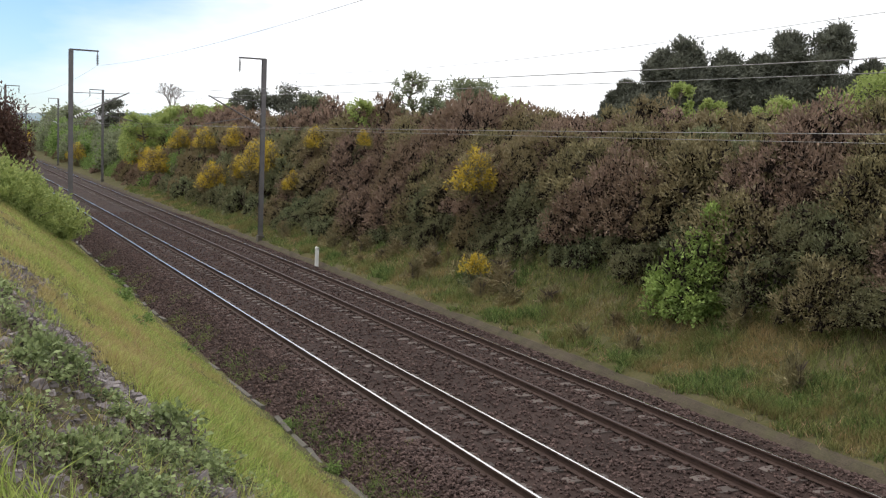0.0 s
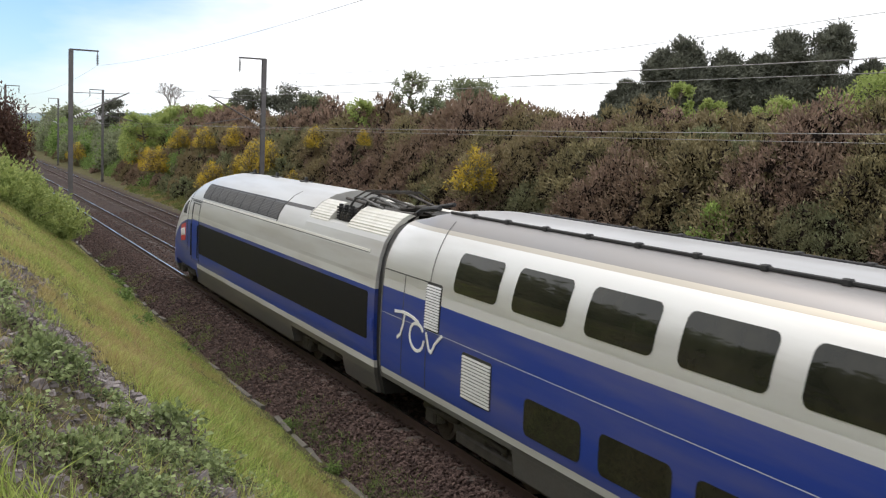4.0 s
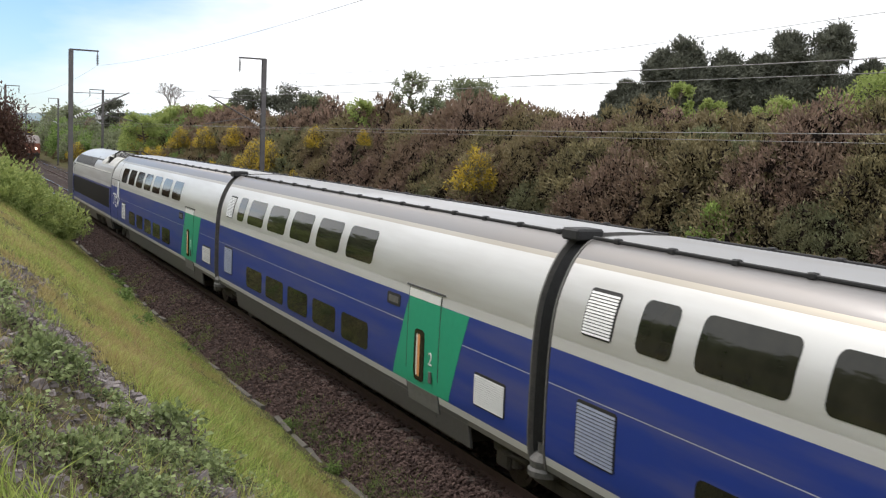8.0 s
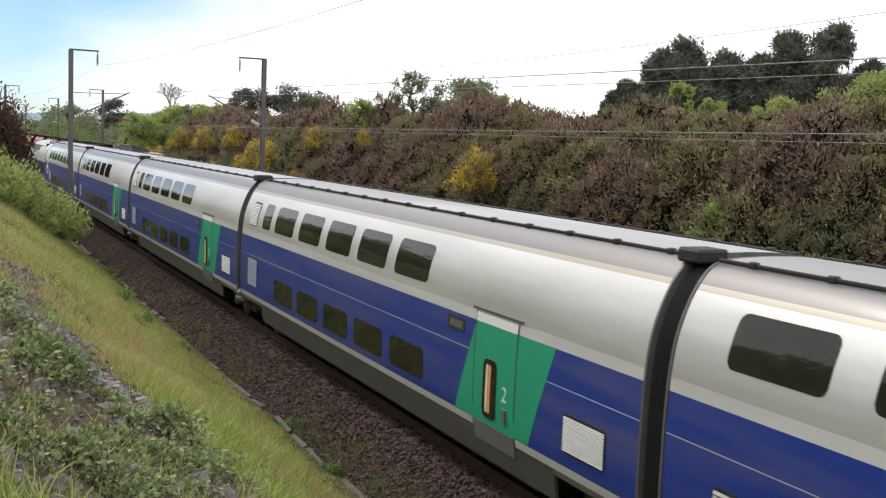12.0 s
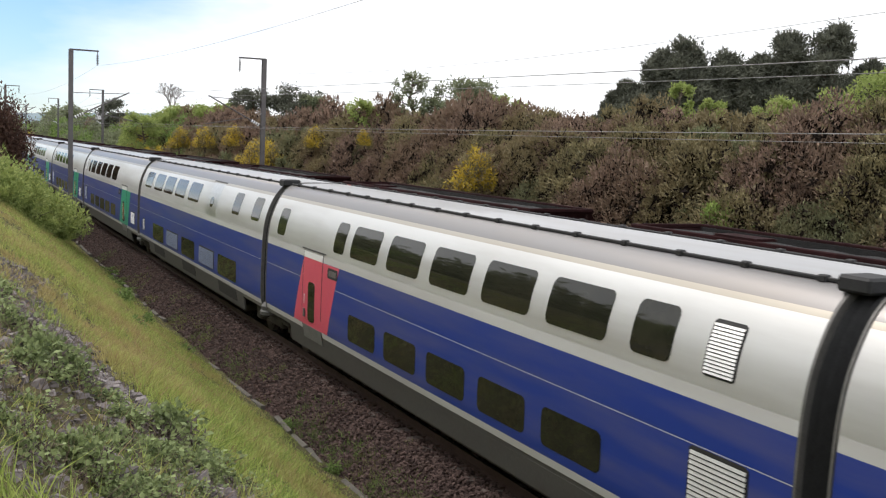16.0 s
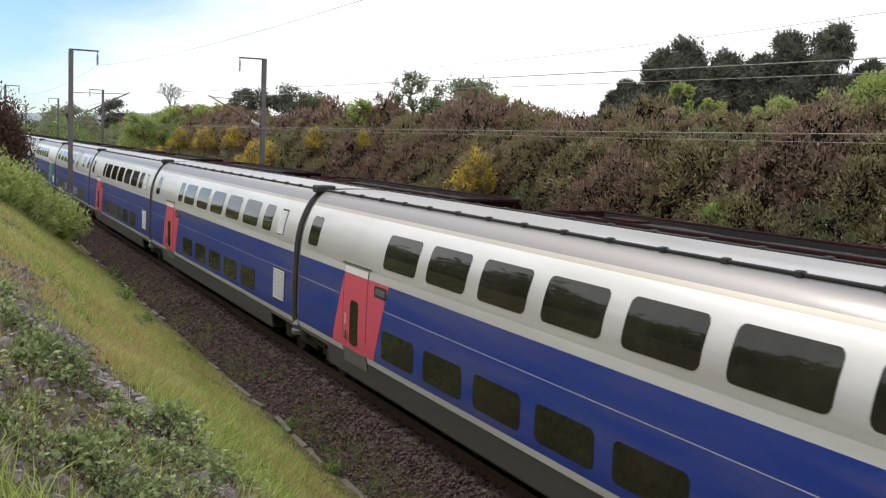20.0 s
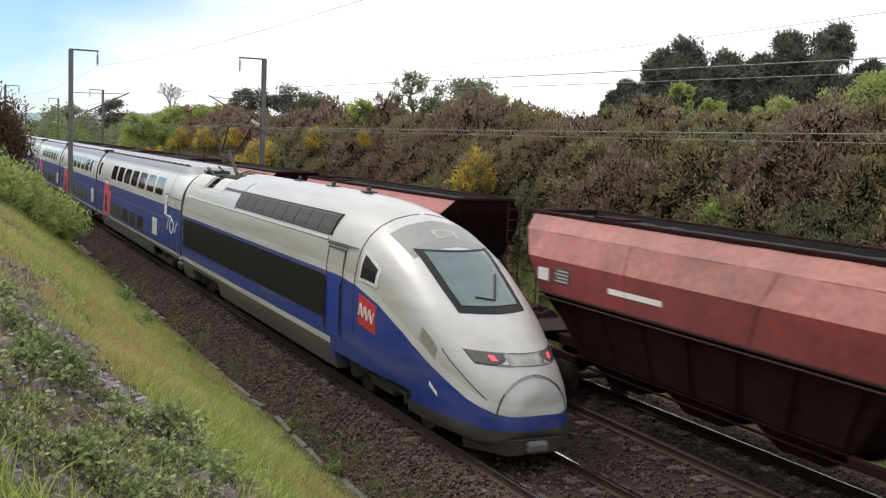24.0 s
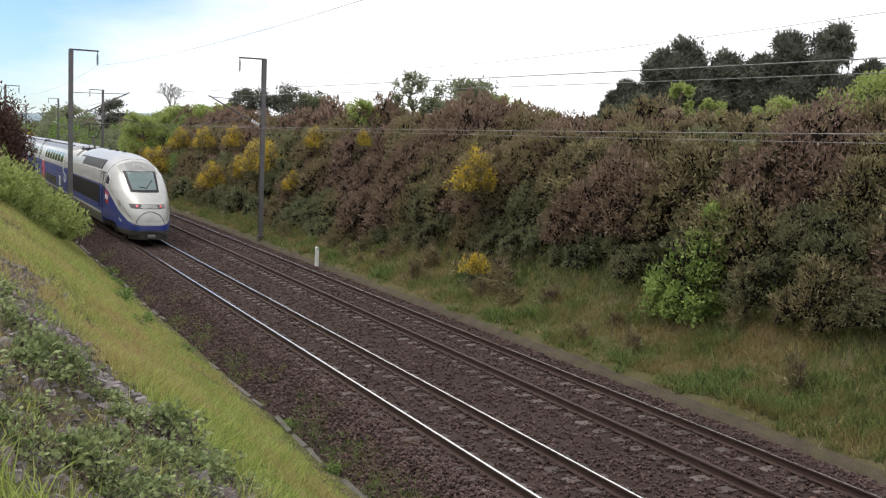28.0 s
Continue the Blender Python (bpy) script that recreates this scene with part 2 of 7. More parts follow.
def sleeper_mesh():
    bm = bmesh.new()
    # twin-block concrete sleeper: two blocks and the tie bar between them
    for s in (-1, 1):
        prof = [(-0.145, -0.22), (0.145, -0.22), (0.125, 0.0), (-0.125, 0.0)]
        xs = (0.34, 0.40, 1.12, 1.20)
        sec = []
        for i, x in enumerate(xs):
            k = 0.82 if i in (0, 3) else 1.0
            sec.append([(s * x, y * k, z if z < 0 else (-0.012 if i in (0, 3) else 0)) for y, z in prof])
        rings = [[bm.verts.new(p) for p in q] for q in sec]
        for r, q in zip(rings, rings[1:]):
            for i in range(4):
                bm.faces.new((r[i], r[(i + 1) % 4], q[(i + 1) % 4], q[i]))
        bm.faces.new(rings[0])
        bm.faces.new(rings[-1])
    box(bm, -0.34, 0.34, -0.03, 0.03, -0.16, -0.10)
    me = bpy.data.meshes.new("sleeper")
    bmesh.ops.recalc_face_normals(bm, faces=bm.faces[:])
    bm.to_mesh(me)
    bm.free()
    me.materials.append(SLEEPER)
    return me


def track(name, x, head_l, head_r, label):
    tr = thing(name, label, "railway track", "railway tracks", kind="structure", at=pose(x, 0, 0))
    for s, head in ((-1, head_l), (1, head_r)):
        part("rail", rail_mesh(head), None, tr, at=pose(s * 0.7525, 0, 0))
    sl = sleeper_mesh()
    rnd = random.Random(int(x * 10))
    clips = []
    for k in range(270):
        y = 7.5 + 0.6 * k
        part("sleeper", sl, None, tr, at=pose(rnd.uniform(-0.01, 0.01), y + rnd.uniform(-0.02, 0.02), -0.176 + rnd.uniform(-0.014, 0.006), 0, 0, rnd.uniform(-1, 1)))
        for s in (-0.7525, 0.7525):
            for d in (-0.105, 0.105):
                clips.append((s + d - 0.035, s + d + 0.035, y - 0.05, y + 0.05, -0.178, -0.135))
    vs, fs = [], []
    for a, b, c, d, e, f in clips[:560]:
        i = len(vs)
        vs += [(a, c, e), (b, c, e), (b, d, e), (a, d, e), (a, c, f), (b, c, f), (b, d, f), (a, d, f)]
        fs += [(i + 4, i + 5, i + 6, i + 7), (i, i + 1, i + 5, i + 4), (i + 1, i + 2, i + 6, i + 5), (i + 2, i + 3, i + 7, i + 6), (i + 3, i, i + 4, i + 7)]
    cl = part("fastenings", mesh_of("fastenings", vs, fs, RAIL_SIDE), None, tr)
    tagged(cl, "rusty rail clips on the sleepers", kind="stuff")


track("track_near", XN, RAIL_TOP, RAIL_TOP, "railway track of polished steel rails on concrete sleepers")
track("track_far", XF, RAIL_DULL, RAIL_MID, "railway track with dull brown rails on concrete sleepers")


def channel():
    """The low concrete edge between the grass slope and the ballast, in lengths."""
    rnd = random.Random(8)
    edge = thing("drain_edge", "broken line of low weathered concrete drain edging", "drain edge", kind="structure")
    bm = boxes((-0.055, 0.055, -0.485, 0.485, -0.30, 0.05), bevel=0.012)
    me = bpy.data.meshes.new("edge_stone")
    bm.to_mesh(me)
    bm.free()
    me.materials.append(CONCRETE)
    y = 9.0
    while y < 64:
        if rnd.random() < 0.66:
            part("edge_stone", me, None, edge, at=pose(6.27 + rnd.uniform(-0.03, 0.03), y, -0.60 + rnd.uniform(-0.07, 0.05), rnd.uniform(-5, 5), rnd.uniform(-22, 14), rnd.uniform(-6, 6)))
        y += 1.0 + (rnd.random() < 0.12) * 0.5
    # sandy cess path on the far side
    ys = steps(5, 240, 1.0, 1.01)
    vs, fs = [], []
    for y in ys:
        w = 0.16 * noise.noise((y * 0.5, 0, 0)) + 0.08 * noise.noise((y * 1.9, 4, 0))
        for k, x in enumerate((15.16, 15.26 + w * 0.3, 15.40 + w * 0.6, 15.56 + w)):
            vs.append((x, y, land(x, y) + (-0.01, 0.02, 0.02, -0.03)[k]))
    for j in range(len(ys) - 1):
        for i in range(3):
            a = j * 4 + i
            fs.append((a, a + 1, a + 5, a + 4))
    p = new("cess_path", mesh_of("cess_path", vs, fs, surf("sandy_grit", (0.050, 0.042, 0.032), (0.115, 0.095, 0.070), rough=1.0, scale=2, fine=30, bump=0.5, dirt=(0.10, 0.10, 0.05), dirt_amount=0.6, spec=0.1)))
    tagged(p, "narrow path of pale sandy grit beside the ballast", "path", kind="structure")


channel()


def i_beam(bm, x, y, z0, z1, w, d, t=0.02):
    a, b, c = w / 2, d / 2, t / 2
    out = [(-a, -b), (a, -b), (a, -b + t), (c, -b + t), (c, b - t), (a, b - t), (a, b), (-a, b), (-a, b - t), (-c, b - t), (-c, -b + t), (-a, -b + t)]
    lo = [bm.verts.new((x + p, y + q, z0)) for p, q in out]
    hi = [bm.verts.new((x + p, y + q, z1)) for p, q in out]
    for i in range(12):
        bm.faces.new((lo[i], lo[(i + 1) % 12], hi[(i + 1) % 12], hi[i]))
    bm.faces.new(hi)


def mast(x, y, side, top, label):
    """An overhead-line mast; side is +1 where its arms reach towards +x."""
    m = thing("catenary_mast", label, "mast", "overhead line masts", at=pose(x, y, 0))
    base = land(x, y)
    part("foundation", boxes((-0.17, 0.17, -0.18, 0.18, base - 0.3 if base < 0 else -0.4, -0.04), bevel=0.03), CONCRETE, m)
    bm = bmesh.new()
    i_beam(bm, 0, 0, -0.04, top, 0.22, 0.24)
    part("post", bm, STEEL, m)
    part("feeder_arm", boxes((min(0, side * 1.3) - 0.06, max(0, side * 1.3) + 0.06, -0.04, 0.04, top - 0.06, top + 0.02)), STEEL, m)
    bm = bmesh.new()
    rod(bm, (side * 1.3, 0, top - 0.06), (side * 1.3, 0, top - 0.75), 0.025, 8)
    for k in range(4):
        rod(bm, (side * 1.3, 0, top - 0.25 - 0.12 * k), (side * 1.3, 0, top - 0.30 - 0.12 * k), 0.07, 10)
    part("hanging_insulator", bm, STEEL, m)
    reach = abs((XN if side > 0 else XF) - x)
    # hinged bracket: raking tube with insulators, top tie and steady arm
    part("bracket_tube", rods(((side * 0.1, 0, 5.75), (side * (reach + 0.1), 0, 7.2), 0.035)), STEEL, m)
    part("top_tie", rods(((side * 0.1, 0, 7.05), (side * (reach - 0.1), 0, 7.12), 0.018)), STEEL, m)
    part("steady_arm", rods(((side * 0.9, 0, 6.15), (side * (reach + 0.3), 0, 5.72), 0.02)), STEEL, m)
    bm = bmesh.new()
    d = Vector((reach, 0, 1.45)).normalized()
    for k in range(4):
        a = Vector((0.22, 0, 5.80)) + d * 0.13 * k
        b = a + d * 0.06
        rod(bm, (side * a.x, 0, a.z), (side * b.x, 0, b.z), 0.085, 12)
    part("bracket_insulator", bm, INSULATOR, m, "white ribbed insulator")


for y in (57.0, 116.0, 172.0):
    mast(6.1, y, 1, 9.25, "grey steel mast with bracket arm and white insulators")
for y in (54.2, 114.5, 160.0, 222.0, -6.0):
    mast(15.43, y, -1, 9.26, "grey steel mast with bracket arm beside the ballast")
mast(6.1, -3.0, 1, 9.25, "grey steel mast with bracket arm and white insulators")


def wire(name, pts, r, label):
    cu = bpy.data.curves.new(name, "CURVE")
    cu.dimensions, cu.bevel_depth, cu.bevel_resolution = "3D", r, 1
    sp = cu.splines.new("POLY")
    sp.points.add(len(pts) - 1)
    for p, q in zip(sp.points, pts):
        p.co = (*q, 1)
    cu.materials.append(WIRE)
    tmp = bpy.data.objects.new(name, cu)
    scene.collection.objects.link(tmp)
    dg = bpy.context.evaluated_depsgraph_get()
    me = bpy.data.meshes.new_from_object(tmp.evaluated_get(dg))
    bpy.data.objects.remove(tmp)
    return me


def span(x, ys, z, sag, first=None, first_sag=None, n=14):
    """A wire from support to support; first: its height at the support behind the camera."""
    zs = [z if first is None else first] + [z] * (len(ys) - 1)
    out = []
    for i, (a, b) in enumerate(zip(ys, ys[1:])):
        s = first_sag if i == 0 and first_sag is not None else sag
        for k in range(n):
            t = k / n
            out.append((x, a + (b - a) * t, zs[i] + (zs[i + 1] - zs[i]) * t - 4 * s * t * (1 - t)))
    return out + [(x, ys[-1], z)]


def overhead(name, x, ys, first, label):
    w = thing(name, label, "overhead line", "overhead lines")
    part("contact_wire", wire("contact_wire", span(x, ys, 5.62, 0.10), 0.006, ""), None, w)
    part("messenger_wire", wire("messenger_wire", span(x, ys, 7.15, 0.55, first, 0.06), 0.007, ""), None, w)
    bm = bmesh.new()
    for a, b in zip(ys[1:], ys[2:]):
        n = 8
        for k in range(1, n):
            t = k / n
            y = a + (b - a) * t
            rod(bm, (x, y, 5.62 - 0.4 * t * (1 - t)), (x, y, 7.15 - 2.2 * t * (1 - t)), 0.0035, 5)
    tagged(part("droppers", bm, WIRE, w), "thin droppers between the wires", kind="stuff")


overhead("overhead_line", XF, [-6.0, 54.2, 114.5, 160.0, 222.0], 6.42, "thin contact and messenger wires over the far track")
overhead("overhead_line", XN, [-3.0, 57.0, 116.0, 172.0, 230.0], 6.22, "thin contact and messenger wires over the near track")
for x, ys, sag in ((14.13, [-6.0, 54.2, 114.5, 160.0, 222.0], 0.9), (7.4, [-3.0, 57.0, 116.0, 172.0, 230.0], 0.58)):
    f = new("feeder_wire", wire("feeder_wire", span(x, ys, 8.5, sag), 0.005, ""))
    tagged(f, "thin feeder wire sagging between the masts", "wire", "feeder wires")


def marker():
    p = thing("marker_post", "short white painted post with a dark top", "post", at=pose(15.1, 43.9, 0))
    b = land(15.1, 43.9)
    bm = boxes((-0.075, 0.075, -0.06, 0.06, b - 0.1, 0.40), bevel=0.015)
    part("post", bm, WHITE_POST, p)
    part("cap", rods(((0.0, -0.07, 0.36), (0, 0.07, 0.36), 0.085), n=14), WHITE_POST, p)
    part("badge", rods(((0.03, -0.078, 0.35), (0.03, -0.070, 0.35), 0.035), n=12), STEEL, p, "small dark badge")


marker()
# ---- the double-deck passenger train ----
PZ = (0.45, 0.9, 1.2, 2.0, 2.6, 3.0, 3.3, 3.6, 3.85, 4.03, 4.085, 4.10, 4.105)
PW = (1.33, 1.40, 1.445, 1.448, 1.43, 1.39, 1.32, 1.20, 1.05, 0.85, 0.55, 0.22, 0.0)
def rounded(zs, ws, n=3):
    """Smooths the coach profile with a spline through its points."""
    s = np.concatenate([[0], np.cumsum(np.hypot(np.diff(zs), np.diff(ws)))])
    out = []
    zs, ws = list(zs), list(ws)
    for i in range(len(zs) - 1):
        p = [(zs[max(0, min(len(zs) - 1, j))], ws[max(0, min(len(zs) - 1, j))]) for j in (i - 1, i, i + 1, i + 2)]
        for k in range(n):
            t = k / n
            out.append(tuple(0.5 * (2 * b + (c - a) * t + (2 * a - 5 * b + 4 * c - d) * t * t + (3 * b - a - 3 * c + d) * t ** 3) for a, b, c, d in zip(*p)))
    out.append((zs[-1], ws[-1]))
    return tuple(a for a, b in out), tuple(b for a, b in out)


PZ, PW = rounded(PZ, PW)
SILVER, WHITE, BLUE, SKIRT, ROOF = (0.71, 0.71, 0.70), (0.58, 0.58, 0.565), (0.012, 0.040, 0.265), (0.105, 0.105, 0.10), (0.21, 0.206, 0.21)


def half_width(z, drop=0.0):
    return float(np.interp(z, PZ, PW))


def livery(name, power=False):
    """Paint laid on in level bands, sky sheen included on the coach crown; on the power car the blue sweeps down
    towards the nose.
    """
    m = bpy.data.materials.new(name)
    m.use_nodes = True
    nt = m.node_tree
    p = nt.nodes["Principled BSDF"]
    co = node(nt, "ShaderNodeTexCoord").outputs["Object"]
    xyz = node(nt, "ShaderNodeSeparateXYZ", {"Vector": co})
    z = xyz.outputs["Z"]
    low = z
    if power:
        n = node(nt, "ShaderNodeMapRange", {"Value": xyz.outputs["Y"], "From Min": 0.0, "From Max": -8.0})
        ramp = node(nt, "ShaderNodeValToRGB", {"Fac": n.outputs[0]})
        stops = ((0.0, 0.80), (0.06, 0.86), (0.125, 1.00), (0.25, 1.38), (0.375, 1.80), (0.5, 2.15), (0.64, 2.37), (0.77, 2.45))
        el = ramp.color_ramp.elements
        while len(el) < len(stops):
            el.new(0.5)
        for e, (a, b) in zip(el, stops):
            e.position, e.color = a, (b / 4, b / 4, b / 4, 1)
        edge = node(nt, "ShaderNodeMath", {0: ramp.outputs[0], 1: 4.0}, operation="MULTIPLY").outputs[0]
        # heights counted from the sweep, so that the bands follow it
        low = node(nt, "ShaderNodeMath", {0: node(nt, "ShaderNodeMath", {0: z, 1: edge}, operation="SUBTRACT").outputs[0], 1: 2.58}, operation="ADD").outputs[0]
    wear = node(nt, "ShaderNodeTexNoise", {"Vector": node(nt, "ShaderNodeMapping", {"Vector": co, "Scale": (1, 0.15, 1.5)}).outputs[0], "Scale": 2.0, "Detail": 6.0})
    col = None
    bands = [(z, 0.78 if power else 0.93, SKIRT, WHITE), (z, 0.90 if power else 1.05, None, BLUE), (low, 2.58, None, WHITE), (low, 2.74, None, SILVER)]
    if power:
        bands = [(z, 0.60, (0.055, 0.055, 0.054), BLUE), (low, 2.58, None, WHITE), (low, 2.74, None, (0.48, 0.48, 0.468))]
    # the palest band, above 4.05, paints the sky's reflection on the flat crown
    if not power:
        bands += [(z, 3.73, None, (0.44, 0.41, 0.355)), (z, 3.80, None, ROOF), (z, 4.05, None, (0.42, 0.42, 0.43))]
    for src, at, base, top in bands:
        f = node(nt, "ShaderNodeMath", {0: src, 1: at}, operation="GREATER_THAN").outputs[0]
        col = node(nt, "ShaderNodeMix", {0: f, 6: (*base, 1) if col is None else col, 7: (*top, 1)}, data_type="RGBA").outputs[2]
    if power:
        # the white line above the skirt starts behind the cab
        a = node(nt, "ShaderNodeMath", {0: z, 1: 1.06}, operation="LESS_THAN").outputs[0]
        b = node(nt, "ShaderNodeMath", {0: z, 1: 0.92}, operation="GREATER_THAN").outputs[0]
        c = node(nt, "ShaderNodeMath", {0: xyz.outputs["Y"], 1: -6.6}, operation="LESS_THAN").outputs[0]
        d = node(nt, "ShaderNodeMath", {0: node(nt, "ShaderNodeMath", {0: a, 1: b}, operation="MULTIPLY").outputs[0], 1: c}, operation="MULTIPLY").outputs[0]
        col = node(nt, "ShaderNodeMix", {0: d, 6: col, 7: (*WHITE, 1)}, data_type="RGBA").outputs[2]
        a = node(nt, "ShaderNodeMath", {0: node(nt, "ShaderNodeMath", {0: z, 1: 0.92}, operation="LESS_THAN").outputs[0], 1: c}, operation="MULTIPLY").outputs[0]
        col = node(nt, "ShaderNodeMix", {0: a, 6: col, 7: (0.075, 0.075, 0.073, 1)}, data_type="RGBA").outputs[2]
    else:
        a = node(nt, "ShaderNodeMath", {0: z, 1: 2.088}, operation="GREATER_THAN").outputs[0]
        b = node(nt, "ShaderNodeMath", {0: z, 1: 2.101}, operation="LESS_THAN").outputs[0]
        d = node(nt, "ShaderNodeMath", {0: a, 1: b}, operation="MULTIPLY").outputs[0]
        col = node(nt, "ShaderNodeMix", {0: d, 6: col, 7: (0.45, 0.47, 0.52, 1)}, data_type="RGBA").outputs[2]
    dirt = node(nt, "ShaderNodeMapRange", {"Value": wear.outputs[0], "From Min": 0.42, "From Max": 0.8, "To Max": 0.45 if power else 0.30})
    col = node(nt, "ShaderNodeMix", {0: dirt.outputs[0], 6: col, 7: (0.24, 0.20, 0.155, 1)}, data_type="RGBA").outputs[2]
    nt.links.new(col, p.inputs["Base Color"])
    metal = node(nt, "ShaderNodeMath", {0: node(nt, "ShaderNodeMath", {0: low, 1: 2.74}, operation="GREATER_THAN").outputs[0], 1: 0.10 if power else 0.60}, operation="MULTIPLY")
    nt.links.new(metal.outputs[0], p.inputs["Metallic"])
    p.inputs["Roughness"].default_value = 0.45 if not power else 0.40
    p.inputs["Coat Weight"].default_value, p.inputs["Coat Roughness"].default_value = 0.25, 0.12
    b = node(nt, "ShaderNodeBump", {"Height": wear.outputs[0], "Strength": 0.11, "Distance": 0.02})
    nt.links.new(b.outputs[0], p.inputs["Normal"])
    return m


TRAILER_PAINT, POWER_PAINT = livery("silver_and_blue_coach_paint"), livery("white_and_blue_power_car_paint", True)
GREY_SKIRT = surf("grey_skirt_paint", (0.068, 0.067, 0.063), (0.10, 0.099, 0.095), rough=0.5, scale=1.5, fine=20, dirt=(0.06, 0.05, 0.045), dirt_amount=0.6)
RUBBER = surf("black_rubber", (0.012, 0.012, 0.013), (0.03, 0.03, 0.032), rough=0.7)
DARK_STEEL = surf("grimy_running_gear", (0.028, 0.025, 0.022), (0.085, 0.074, 0.064), rough=0.75, metal=0.2, scale=5)
SPRING_GREY = surf("grimy_grey_casting", (0.07, 0.07, 0.068), (0.15, 0.145, 0.14), rough=0.6, metal=0.2, scale=5)
GREY_STEEL = surf("grey_cast_steel", (0.10, 0.10, 0.095), (0.20, 0.19, 0.18), rough=0.6, metal=0.3)
WHEEL = surf("worn_wheel_steel", (0.05, 0.04, 0.035), (0.13, 0.11, 0.10), rough=0.5, metal=0.7)
GLASS = surf("tinted_coach_window", (0.010, 0.011, 0.008), (0.03, 0.029, 0.02), rough=0.035, scale=0.9, fine=3, spec=0.42)
BLACK_BAND = surf("matt_black_panel", (0.006, 0.006, 0.008), (0.012, 0.011, 0.014), rough=0.5, spec=0.2)
GREEN = surf("green_door_paint", (0.02, 0.33, 0.19), (0.03, 0.38, 0.22), rough=0.35)
RED = surf("pink_red_door_paint", (0.66, 0.085, 0.14), (0.72, 0.11, 0.17), rough=0.35)
BLUE_P = surf("blue_paint", BLUE, (0.02, 0.055, 0.34), rough=0.35)
GRILLE = surf("pale_grille_metal", (0.55, 0.56, 0.55), (0.70, 0.70, 0.68), rough=0.45, metal=0.3)
PALE_BLUE = surf("pale_blue_grille_bars", (0.20, 0.23, 0.33), (0.30, 0.33, 0.42), rough=0.45)
DULL_BARS = surf("dull_blue_grey_bars", (0.10, 0.13, 0.22), (0.16, 0.19, 0.28), rough=0.5)
LOUVRE = surf("dark_louvre", (0.016, 0.016, 0.016), (0.038, 0.037, 0.036), rough=0.6)
COVER = surf("cream_roof_cover", (0.55, 0.54, 0.49), (0.66, 0.65, 0.60), rough=0.45, dirt=(0.3, 0.25, 0.18), dirt_amount=0.3)
WHITE_MARK = surf("white_marking", (0.75, 0.75, 0.73), (0.82, 0.82, 0.80), rough=0.5)
RED_MARK = surf("red_marking", (0.48, 0.03, 0.035), (0.62, 0.05, 0.05), rough=0.4)
SILVER_P = surf("silver_paint", SILVER, (0.50, 0.50, 0.49), rough=0.34, metal=0.85)
SEAM = surf("dark_seam", (0.05, 0.05, 0.055), (0.09, 0.09, 0.09), rough=0.8)
ROOF_GREY = surf("grey_roof_paint", (0.20, 0.20, 0.205), (0.28, 0.275, 0.28), rough=0.45, dirt=(0.12, 0.11, 0.10), dirt_amount=0.5)
ORANGE_P = surf("orange_interior_strip", (0.75, 0.30, 0.10), (0.85, 0.42, 0.15), rough=0.5)


def side_panel(y0, y1, z0, z1, r=0.06, off=0.008, thick=0.03, slant=0.0, sides=(-1,), width=half_width, nz=8):
    """A rounded panel that follows the curve of a coach side. slant: how far its upper edge runs to -y."""
    bm = bmesh.new()
    zs = [z0 + (z1 - z0) * (0.5 - 0.5 * math.cos(math.pi * k / nz)) for k in range(nz + 1)]
    for s in sides:
        rows = []
        for z in zs:
            d = min(z - z0, z1 - z, r)
            inset = r - math.sqrt(max(0.0, r * r - (r - d) ** 2)) if r > 0 else 0
            sh = -slant * (z - z0) / (z1 - z0)
            x = width(z) + off
            rows.append([(s * x, y0 + inset + sh, z), (s * x, y1 - inset + sh, z)])
        front = [[bm.verts.new(p) for p in q] for q in rows]
        back = [[bm.verts.new((p[0] - s * thick, p[1], p[2])) for p in q] for q in rows]
        for k in range(nz):
            bm.faces.new((front[k][0], front[k][1], front[k + 1][1], front[k + 1][0]))
            bm.faces.new((front[k][0], front[k + 1][0], back[k + 1][0], back[k][0]))
            bm.faces.new((front[k][1], back[k][1], back[k + 1][1], front[k + 1][1]))
        bm.faces.new((front[0][0], back[0][0], back[0][1], front[0][1]))
        bm.faces.new((front[-1][0], front[-1][1], back[-1][1], back[-1][0]))
    return bm


def slats(y0, y1, z0, z1, count, s=-1, off=0.012, width=half_width):
    bm = bmesh.new()
    h = (z1 - z0) / count
    for k in range(count):
        a, b = z0 + h * k, z0 + h * (k + 0.62)
        x0, x1 = width(a) + off + 0.012, width(b) + off
        q = [(s * x0, y0, a), (s * x0, y1, a), (s * x1, y1, b), (s * x1, y0, b)]
        v = [bm.verts.new(p) for p in q] + [bm.verts.new((p[0] - s * 0.02, p[1], p[2])) for p in q]
        bm.faces.new(v[:4])
        for i in range(4):
            bm.faces.new((v[i], v[(i + 1) % 4], v[4 + (i + 1) % 4], v[4 + i]))
    return bm


def grille(car, y0, y1, z0, z1, count, s=-1, bars=None):
    g = part("grille", side_panel(y0, y1, z0, z1, 0.05, 0.006, sides=(s,)), LOUVRE, car, "pale slatted ventilation grille")
    part("slats", slats(y0 + 0.03, y1 - 0.03, z0 + 0.03, z1 - 0.03, count, s), bars or GRILLE, g)


def ring(y, drop=0.0, shrink=0.0):
    """One cross-section of a coach body, from the sill up."""
    rows = [(0.84, half_width(0.84))] + [(z, w) for z, w in zip(PZ, PW) if z > 0.86]
    pts = [(-max(0.0, w - shrink), z - drop * max(0, (z - 3.0) / 1.3)) for z, w in rows]
    full = pts + [(-x, z) for x, z in pts[-2::-1]]
    return [(x, y, z) for x, z in full]


WHEELS = []


